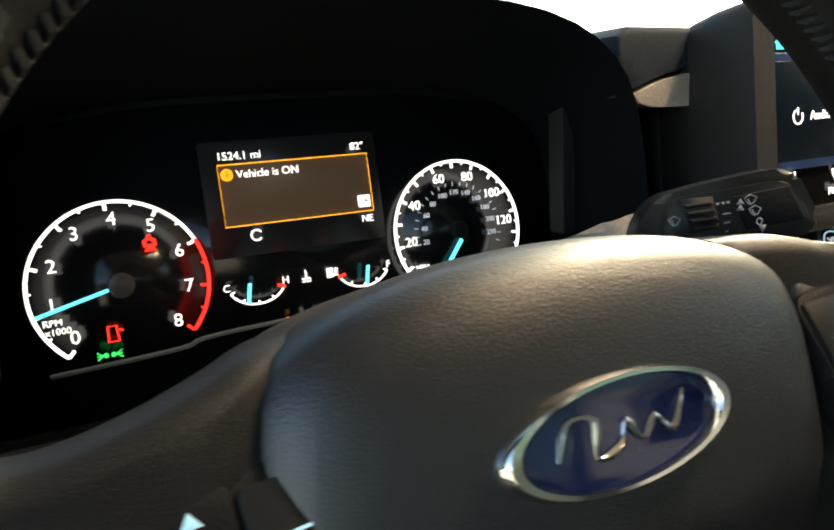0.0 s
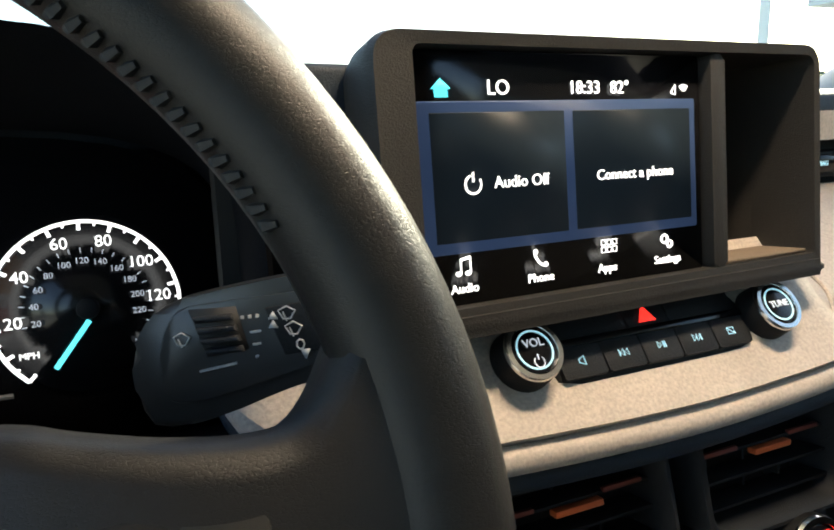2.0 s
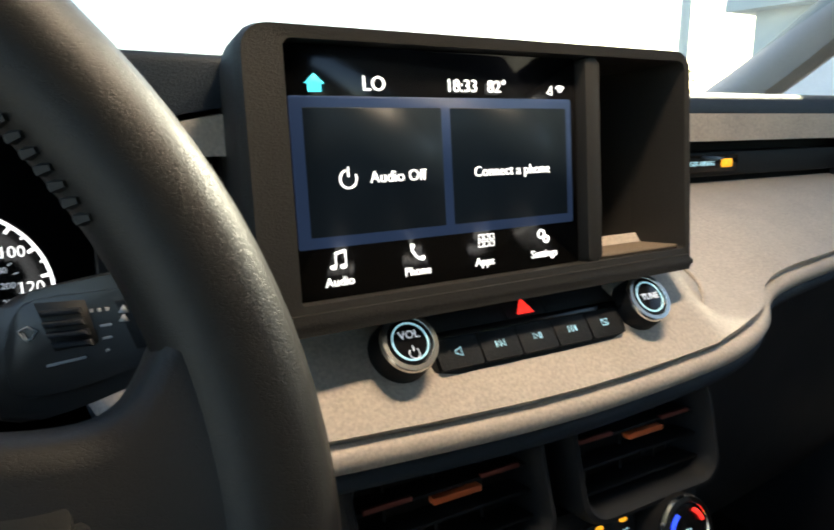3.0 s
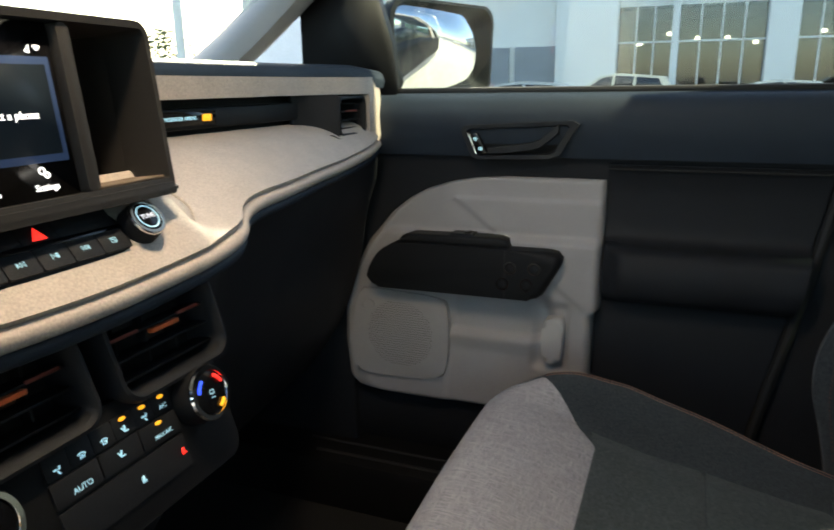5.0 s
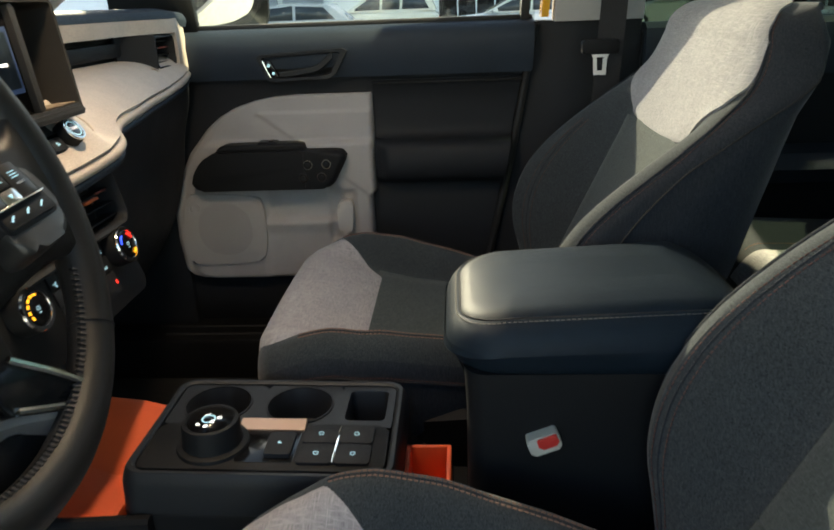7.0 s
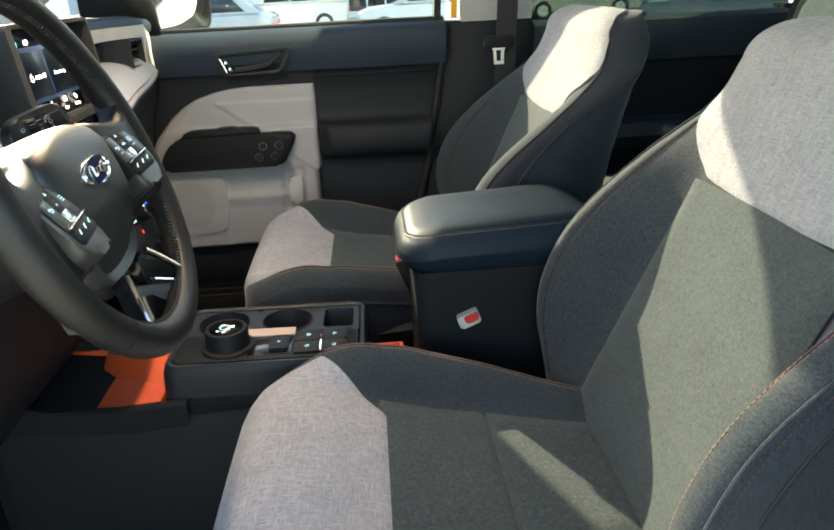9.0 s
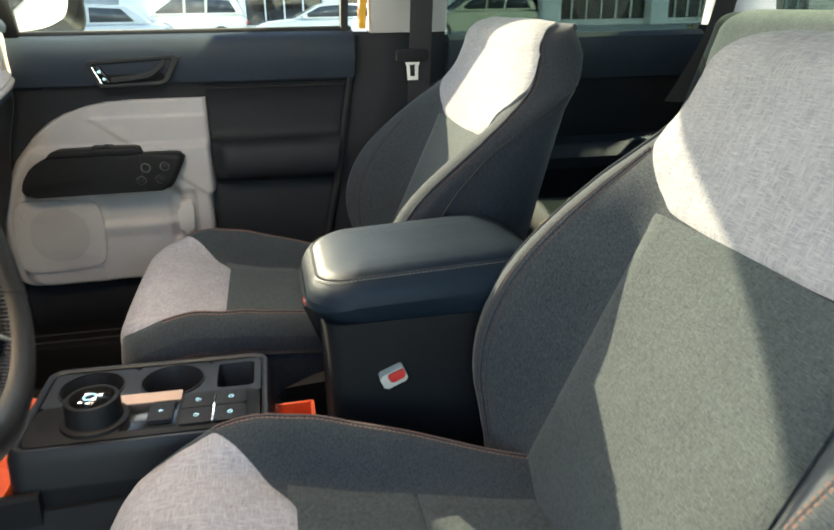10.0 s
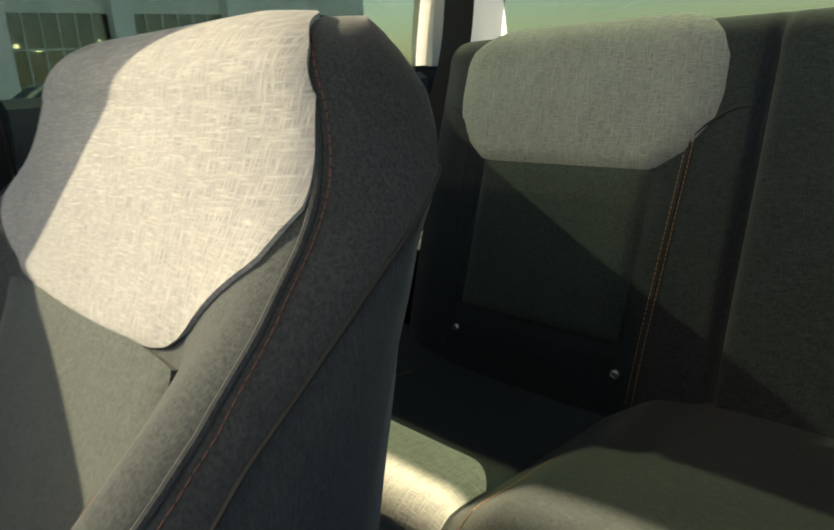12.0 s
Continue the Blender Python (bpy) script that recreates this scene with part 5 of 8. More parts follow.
    tube(bm, [g @ Vector((0.0165 + 0.0028 * math.sin(a), 0.0185 + 0.0012 + 0.0028 * math.cos(a), 0.0015)) for a in (2.2, 1, 0, -1, -2.2)], 0.0012, 5)
    prism(bm, circle(0.0165, 0.0235, 0.0013, 10), g, 0.001, 0.002)
    prism(bm, [(0.0135, 0.0155), (0.0195, 0.0155), (0.018, 0.0195), (0.015, 0.0195)], g, 0.001, 0.002)
    part("seat_belt_lamp", bm, RED_LIT, d, "red lit seat belt warning lamp")
    bm = bmesh.new()
    tube(bm, [g @ Vector((-0.0075 + x, -0.024 + y, 0.0015)) for x, y in ((-0.002, 0.004), (0.002, 0.004), (0.0025, -0.004), (-0.0025, -0.004))], 0.0007, 5, True)
    tube(bm, [g @ Vector((-0.0055 + x, -0.024 + y, 0.0015)) for x, y in ((0.001, 0.002), (0.003, 0.001))], 0.0007, 5)
    part("door_lamp", bm, RED_LIT, d, "red lit door warning lamp")
    bm = bmesh.new()
    for k in (-1, 1):
        prism(bm, circle(-0.0105 + k * 0.0018, -0.0345, 0.0013, 10), g, 0.001, 0.002)
        for yy in (-0.0365, -0.0345, -0.0325):
            tube(bm, [g @ Vector((-0.0105 + k * 0.0032, -0.0345, 0.0015)), g @ Vector((-0.0105 + k * 0.006, yy, 0.0015))], 0.0004, 4)
    part("side_light_lamp", bm, GREEN_LIT, d, "green lit side light lamp")
    d, g = gauge(0.0990, -0.006, r, 228, -48, [("20", 186), ("40", 148), ("60", 107), ("80", 72), ("100", 37), ("120", 4), ("140", -36)], 28)
    words("unit_text", "MPH", 0.0045, g @ Matrix.Translation((-0.028, -0.020, 0.0015)), WHITE_LIT, d)
    for k in range(1, 12):
        a = 212 - 246 * (k + 0.0) / 12.2
        words("inner_numeral", str(20 * k), 0.0044, g @ Matrix.Translation((r * 0.55 * math.cos(radians(a)), r * 0.55 * math.sin(radians(a)), 0.0015)), DIM_LIT, d)
        bm = bmesh.new()
        for da in (0, -10):
            b = radians(a + da)
            tube(bm, [g @ Vector((rr * math.cos(b), rr * math.sin(b), 0.0015)) for rr in (r * 0.645, r * 0.70)], 0.0003, 4)
        part("inner_tick", bm, DIM_LIT, d)
    words("unit_text", "km/h", 0.0042, g @ Matrix.Translation((0.024, -0.020, 0.0015)), DIM_LIT, d)
    bm = bmesh.new()
    tube(bm, [g @ Vector((0.0, -0.006, 0.004)), g @ Vector((-0.017, -0.0275, 0.004))], 0.0013, 6)
    part("needle", bm, CYAN_LIT, d, "cyan lit needle")
    bm = bmesh.new()
    prism(bm, circle(0, 0, 0.0055, 20), g, 0.001, 0.006, 0.0015)
    part("needle_cap", bm, BLACK, d)
    # centre display
    m = CLU
    bm = bmesh.new()
    prism(bm, rrect(-0.052, -0.004, 0.050, 0.060, 0.002), m, -0.002, 0.0004)
    disp = part("display", bm, mat("display_dark", (0.010, 0.010, 0.011), 0.3, emit=0.08, spec=0.2), s, "small lit information display")
    bm = bmesh.new()
    prism(bm, rrect(-0.043, 0.013, 0.044, 0.047, 0.0005), m, 0.0004, 0.0008)
    part("message_box", bm, mat("message_brown", (0.060, 0.038, 0.025), 0.4, emit=0.22, spec=0.2), disp)
    bm = bmesh.new()
    tube(bm, [m @ Vector((x, y, 0.001)) for x, y in ((-0.043, 0.013), (0.044, 0.013), (0.044, 0.047), (-0.043, 0.047))], 0.0005, 4, True)
    part("message_frame", bm, AMBER_LIT, disp, "amber frame line")
    bm = bmesh.new()
    prism(bm, circle(-0.0385, 0.0415, 0.0034, 20), m, 0.0008, 0.0012)
    part("info_disc", bm, AMBER_LIT, disp)
    words("info_text", "i", 0.006, at_local(m, -0.0385, 0.0415, 0.0016), BLACK, disp)
    words("message_text", "Vehicle is ON", 0.0062, at_local(m, -0.0335, 0.0412, 0.0014), WHITE_LIT, disp, "LEFT")
    words("odometer_text", "1524.1 mi", 0.0062, at_local(m, -0.043, 0.0515, 0.0010), WHITE_LIT, disp, "LEFT")
    words("temperature_text", "82\u00b0", 0.0062, at_local(m, 0.0385, 0.0515, 0.0010), WHITE_LIT, disp)
    words("compass_text", "NE", 0.0058, at_local(m, 0.0395, 0.0085, 0.0010), WHITE_LIT, disp)
    bm = bmesh.new()
    prism(bm, rrect(0.035, 0.0155, 0.0425, 0.0225, 0.001), m, 0.0008, 0.0012)
    part("ok_key", bm, WHITE_LIT, disp)
    words("ok_text", "OK", 0.0046, at_local(m, 0.03875, 0.019, 0.0014), BLACK, disp)
    bm = bmesh.new()
    tube(bm, [m @ Vector((-0.027 + 0.003 * math.cos(a), 0.007 + 0.003 * math.sin(a), 0.001)) for a in np.linspace(0.5, 5.6, 9)], 0.0006, 4)
    part("stop_start_icon", bm, WHITE_LIT, disp)
    # temperature and fuel gauges
    for cx, cy, l, rtxt, redside in ((-0.031, -0.028, "C", "H", 1), (0.032, -0.028, "E", "F", -1)):
        bm = bmesh.new()
        pts = [m @ Vector((cx + 0.0165 * math.cos(radians(a)), cy + 0.010 + 0.0165 * math.sin(radians(a)) * 0.8, 0.002)) for a in np.linspace(205, 335, 24)]
        tube(bm, pts, 0.0006, 5)
        for a in (205, 237, 270, 302, 335):
            tube(bm, [m @ Vector((cx + rr * math.cos(radians(a)), cy + 0.010 + rr * 0.8 * math.sin(radians(a)), 0.002)) for rr in (0.0140, 0.0165)], 0.0006, 4)
        gg = part("small_gauge_arc", bm, WHITE_LIT, s)
        bm = bmesh.new()
        a = 335 if redside > 0 else 205
        tube(bm, [m @ Vector((cx + rr * math.cos(radians(a + dd)), cy + 0.010 + rr * 0.8 * math.sin(radians(a + dd)), 0.0022)) for rr, dd in ((0.0125, 0), (0.0172, 0))], 0.0011, 4)
        part("red_mark", bm, RED_LIT, gg)
        words("gauge_letter", l, 0.0058, at_local(m, cx - 0.0165, cy + 0.0075, 0.001), WHITE_LIT, gg)
        words("gauge_letter", rtxt, 0.0058, at_local(m, cx + 0.0165, cy + 0.0075, 0.001), WHITE_LIT, gg)
        bm = bmesh.new()
        x = cx - 0.006 if redside > 0 else cx + 0.001
        tube(bm, [m @ Vector((x, cy - 0.002, 0.003)), m @ Vector((x + 0.002, cy + 0.009, 0.003))], 0.0011, 5)
        part("needle", bm, CYAN_LIT, gg)
    bm = bmesh.new()
    for yy in (-0.023, -0.0215):
        tube(bm, [m @ Vector((-0.005 + k * 0.001, yy + 0.0004 * (-1) ** k, 0.001)) for k in range(6)], 0.0004, 4)
    tube(bm, [m @ Vector((-0.0025, -0.021, 0.001)), m @ Vector((-0.0025, -0.0165, 0.001))], 0.0005, 4)
    box(bm, 0.010, 0.0135, -0.023, -0.0175, 0.0006, 0.0014, 0, m)
    tube(bm, [m @ Vector((0.0135, -0.022, 0.001)), m @ Vector((0.0155, -0.021, 0.001)), m @ Vector((0.0155, -0.0175, 0.001))], 0.0004, 4)
    part("fluid_icons", bm, WHITE_LIT, s)
    for k, ch in enumerate("PRNDL"):
        words("gear_letter", ch, 0.0066, at_local(m, -0.016 + 0.0090 * k, -0.044, 0.001), AMBER_LIT if k == 0 else WHITE_LIT, s)


cluster()


# ---- centre console ----
TRAY_Z = 0.790


def console():
    s = thing("centre_console", (0.0, 0.05, 0.46), "dark plastic centre console with rotary shifter and cup holders", "console", kind="")
    # lower body
    bm = bmesh.new()
    loops = []
    for y, w, zt in ((0.44, 0.115, 0.74), (0.34, 0.115, 0.725), (0.24, 0.118, 0.715), (0.20, 0.118, 0.72), (0.0, 0.118, 0.725), (-0.10, 0.112, 0.725), (-0.17, 0.108, 0.66), (-0.50, 0.105, 0.66)):
        loops.append([Vector((x, y, z)) for x, z in ((-w - 0.012, 0.47), (-w, zt - 0.02), (-w + 0.012, zt), (w - 0.012, zt), (w, zt - 0.02), (w + 0.012, 0.47))])
    loft(bm, loops)
    part("lower_body", bm, BLACK, s)
    for sx in (-1, 1):
        bm = bmesh.new()
        loft(bm, [[Vector((sx * x, y, z)) for x, z in ((0.122, 0.55), (0.112, zt - 0.004), (0.108, zt), (0.100, zt), (0.098, zt - 0.006), (0.098, 0.55))] for y, zt in ((0.16, 0.748), (0.26, 0.742), (0.36, 0.745), (0.46, 0.775))])
        part("side_rail", bm, BLACK, s)
    # raised tray block
    m = frame_at((0.005, 0.042, TRAY_Z), (1, 0, 0), (0, 1, 0.02))
    bm = bmesh.new()
    prism(bm, rrect(-0.104, -0.156, 0.104, 0.156, 0.024), m, -0.075, -0.046, 0.004, 3)
    part("tray_block", bm, BLACK, s)
    # top surround with openings as rings
    TRIM = mat("dark_console_trim", (0.015, 0.017, 0.020), 0.5, spec=0.35, grain=0.08, bump=0.2, blotch=0.05)
    bm = bmesh.new()
    loops = [[m @ Vector((x, y, z)) for x, y in rrect(-w, -l, w, l, r, 6)] for w, l, r, z in ((0.104, 0.156, 0.024, -0.060), (0.102, 0.154, 0.024, -0.012), (0.0995, 0.150, 0.023, 0.001), (0.097, 0.1475, 0.021, 0.0045), (0.093, 0.1435, 0.019, 0.0045), (0.090, 0.1405, 0.016, 0.002), (0.0885, 0.139, 0.014, -0.046))]
    loft(bm, loops, True, False)
    part("tray_rim", bm, TRIM, s)
    bm = bmesh.new()
    prism(bm, rrect(-0.089, -0.139, 0.089, 0.139, 0.010), m, -0.050, -0.044)
    part("tray_floor", bm, RUBBER, s)
    # cup holders along the passenger side: a plate with deep round wells

    def well_plate(name, x0, x1, y0, y1, inner, label):
        cx, cy = (x0 + x1) / 2, (y0 + y1) / 2
        outer = []
        for x, y in inner:
            dx, dy = x - cx, y - cy
            k = 1 / max(abs(dx) / (x1 - cx), abs(dy) / (y1 - cy))
            outer.append((cx + dx * k, cy + dy * k))
        bm = bmesh.new()
        loft(bm, [[m @ Vector((x, y, 0.0005)) for x, y in outer], [m @ Vector((x, y, 0.0005)) for x, y in inner], [m @ Vector((cx + (x - cx) * 0.97, cy + (y - cy) * 0.97, -0.002)) for x, y in inner], [m @ Vector((cx + (x - cx) * 0.93, cy + (y - cy) * 0.93, -0.044)) for x, y in inner]], True, False)
        p = part(name, bm, TRIM, s, label)
        return p
    for y0, y1 in ((0.030, 0.139), (-0.070, 0.030)):
        cp = well_plate("cup_holder", -0.002, 0.089, y0, y1, circle(0.0435, (y0 + y1) / 2, 0.0405, 40), "round cup holder well")
        cy = (y0 + y1) / 2
        bm = bmesh.new()
        ring(bm, circle(0.0435, cy, 0.0425, 40), circle(0.0435, cy, 0.0402, 40), m, -0.004, 0.0022)
        part("cup_ring", bm, DARK, cp)
    well_plate("coin_well", -0.002, 0.089, -0.139, -0.070, rrect(0.012, -0.130, 0.080, -0.080, 0.008), "small rectangular well")
    # shifter plate
    bm = bmesh.new()
    prism(bm, rrect(-0.0885, -0.138, -0.002, 0.138, 0.012), m, -0.044, 0.004, 0.003, 2)
    part("shifter_plate", bm, BLACK, s)
    bm = bmesh.new()
    loft(bm, [[m @ Vector((x, y, z)) for x, z in ((-0.0175, 0.0042), (-0.0172, 0.0062), (0.0005, 0.0098), (0.0020, 0.0090), (0.0020, 0.0042))] for y in (0.040, 0.036, 0.0, -0.034, -0.038)])
    part("copper_strip", bm, COPPER, s, "copper trim strip")
    # rotary shifter
    k = m @ Matrix.Translation((-0.043, 0.062, 0.004))
    bm = bmesh.new()
    loft(bm, [[k @ Vector((r * math.cos(a * math.pi / 20), r * math.sin(a * math.pi / 20), z)) for a in range(40)] for r, z in ((0.041, 0), (0.040, 0.004), (0.034, 0.006), (0.033, 0.010), (0.0325, 0.028), (0.0310, 0.0325), (0.0275, 0.0335), (0.0255, 0.0315))])
    sh = part("rotary_shifter", bm, BLACK, s, "black ribbed rotary gear dial")
    bm = bmesh.new()
    prism(bm, circle(0, 0, 0.0257, 32), k, 0.027, 0.0325)
    part("dial_face", bm, PIANO, sh)
    for x, y, ch in ((-0.010, 0.010, "P"), (-0.013, 0.001, "R"), (-0.004, -0.004, "N"), (0.004, -0.010, "D"), (0.010, 0.006, "L")):
        words("gear_letter", ch, 0.0075, k @ Matrix.Translation((x, y, 0.0327)), WHITE_LIT, sh)
    bm = bmesh.new()
    ring(bm, circle(0.001, 0.002, 0.008, 20), circle(0.001, 0.002, 0.0064, 20), k, 0.0325, 0.0331)
    part("lit_ring", bm, ICON_LIT, sh)
    # switches
    bm = bmesh.new()
    prism(bm, rrect(-0.076, -0.036, -0.0185, 0.030, 0.004), m, 0.003, 0.0048, 0.001)
    part("switch_well", bm, PIANO, s)
    bm = bmesh.new()
    prism(bm, rrect(-0.068, -0.032, -0.026, -0.002, 0.003), m, 0.004, 0.0100, 0.002)
    b = part("parking_brake_switch", bm, DARK, s)
    words("brake_symbol", "P", 0.007, m @ Matrix.Translation((-0.047, -0.017, 0.0105)), ICON_LIT, b)
    for x0, x1, y0, y1 in ((-0.079, -0.044, -0.080, -0.040), (-0.042, -0.008, -0.080, -0.040), (-0.079, -0.044, -0.121, -0.082), (-0.042, -0.008, -0.121, -0.082)):
        bm = bmesh.new()
        prism(bm, rrect(x0, y0, x1, y1, 0.004), m, 0.003, 0.0075, 0.0015)
        b = part("switch", bm, DARK, s)
        bm = bmesh.new()
        cx, cy = (x0 + x1) / 2, (y0 + y1) / 2
        tube(bm, [m @ Vector((cx + 0.003 * math.cos(q), cy + 0.003 * math.sin(q), 0.0078)) for q in range(6)], 0.0005, 4, True)
        part("switch_icon", bm, ICON_LIT, b)
    bm = bmesh.new()
    box(bm, -0.078, -0.009, -0.0825, -0.0795, 0.006, 0.0085, 0.0008, m)
    part("metal_strip", bm, BRIGHT, s, "thin bright metal strip")


console()


def orange_bins():
    for (x0, x1, y0, y1, z0, z1, lab) in ((-0.097, 0.097, 0.205, 0.43, 0.716, 0.738, "orange rubber storage tray in front of the console"), (-0.050, 0.030, -0.168, -0.112, 0.690, 0.745, "orange rubber bin liner beside the armrest")):
        s = thing("storage_tray", ((x0 + x1) / 2, (y0 + y1) / 2, z0), lab, "storage tray", "orange storage trays")
        bm = bmesh.new()
        box(bm, x0, x1, y0, y1, z0, z0 + 0.006, 0.002)
        part("tray_floor", bm, ORANGE, s)
        for a0, a1, b0, b1 in ((x0, x0 + 0.006, y0, y1), (x1 - 0.006, x1, y0, y1), (x0, x1, y0, y0 + 0.006), (x0, x1, y1 - 0.006, y1)):
            bm = bmesh.new()
            box(bm, a0, a1, b0, b1, z0, z1, 0.002)
            part("tray_wall", bm, ORANGE, s)
        if y0 > 0:
            bm = bmesh.new()
            loft(bm, [[Vector((x, y, z)) for x, z in ((-0.03 + k, 0.718), (0.094, 0.718), (0.094, zt), (0.080, zt))] for y, zt, k in ((0.212, 0.760, 0.0), (0.25, 0.770, 0.02), (0.30, 0.776, 0.04), (0.34, 0.74, 0.07))])
            part("tray_ramp", bm, ORANGE, s)


orange_bins()


def armrest():
    s = thing("armrest_box", (0, -0.32, 0.62), "dark blue vinyl padded armrest on a tall console box", "armrest")
    bm = bmesh.new()
    loops = []
    for z, g in ((0.60, 0.0), (0.80, 0.0), (0.88, 0.002), (0.921, 0.004)):
        loops.append([Vector((x, y, z)) for x, y in rrect(-0.098 - g, -0.52, 0.098 + g, -0.188 + g, 0.022, 6)])
    loft(bm, loops)
    part("box", bm, BLACK, s)
    bm = bmesh.new()
    loops = []
    for z, g in ((0.915, 0.040), (0.917, 0.022), (0.922, 0.012), (0.935, 0.003), (0.950, -0.002), (0.962, -0.003), (0.976, 0.001), (0.986, 0.008), (0.991, 0.0155), (0.9905, 0.0185), (0.9935, 0.0215), (0.9965, 0.034), (0.998, 0.055), (0.9985, 0.08)):
        loop = []
        for x, y in rrect(-0.110 + g, -0.488 + g, 0.110 - g, -0.166 - g * 0.8, max(0.014, 0.058 - g * 0.55), 10):
            zz = z - 0.004 - 0.040 * max(0, (-y - 0.40) / 0.09) ** 2 - (0.022 * max(0, (y + 0.34) / 0.17) ** 1.6 if z > 0.95 else 0.0)
            loop.append(Vector((x, y, max(zz, 0.911))))
        loops.append(loop)
    loft(bm, loops)
    part("pad", bm, ARMSKIN, s, "padded dark vinyl lid")

    def seam_pts(g, z):
        out = []
        for x, y in rrect(-0.110 + g, -0.475, 0.110 - g, -0.166 - g * 0.8, 0.048, 10):
            zz = z - 0.004 - 0.040 * max(0, (-y - 0.40) / 0.09) ** 2 - (0.022 * max(0, (y + 0.34) / 0.17) ** 1.6 if z > 0.95 else 0.0)
            out.append(Vector((x, y, zz)))
        return out
    bm = bmesh.new()
    tube(bm, seam_pts(0.0185, 0.9912), 0.0009, 6, True)
    part("seam", bm, RUBBER, s)
    bm = bmesh.new()
    stitches(bm, seam_pts(0.0135, 0.9903) + seam_pts(0.0135, 0.9903)[:1], 0.0050, 0.0034, 0.0005)
    part("stitching", bm, GREYTHREAD, s)
    return s


armrest()


def belt_buckle(x, y, z, label):
    s = thing("belt_buckle", (x, y, z - 0.03), label, "belt buckle", "belt buckles")
    m = frame_at((x, y, z), (0, -1, 0.42), (0, 0.42, 1)) @ Matrix.Scale(0.95, 4)
    bm = bmesh.new()
    prism(bm, rrect(-0.017, -0.011, 0.017, 0.010, 0.004), m, -0.012, 0.012, 0.003)
    part("buckle_body", bm, mat("pale_plastic", (0.55, 0.52, 0.44), 0.4), s)
    bm = bmesh.new()
    prism(bm, rrect(-0.006, -0.004, 0.016, 0.0085, 0.003), m, 0.010, 0.015, 0.003)
    part("release_button", bm, REDPLASTIC, s, "red release button")


belt_buckle(-0.101, -0.262, 0.848, "seat belt buckle with red release button beside the driver seat")


def passenger_buckle():
    s = thing("belt_buckle", (0.12, -0.175, 0.83), "black seat belt buckle with red button beside the passenger seat", "belt buckle", "belt buckles")
    m = frame_at((0.120, -0.178, 0.848), (1, 0, 0), (0, 0.35, 0.94))
    bm = bmesh.new()
    box(bm, -0.014, 0.014, -0.06, 0.012, -0.010, 0.010, 0.004, m)
    part("buckle_body", bm, BLACK, s)
    bm = bmesh.new()
    box(bm, -0.011, 0.011, 0.008, 0.017, -0.007, 0.007, 0.002, m)
    part("release_button", bm, REDPLASTIC, s, "red release button")


passenger_buckle()

# ---- passenger door ----
DOOR = frame_at((0.765, 0.0, 0.0), (0, -1, 0), (0, 0, 1))      # local x = -y, y = z, z towards the cabin


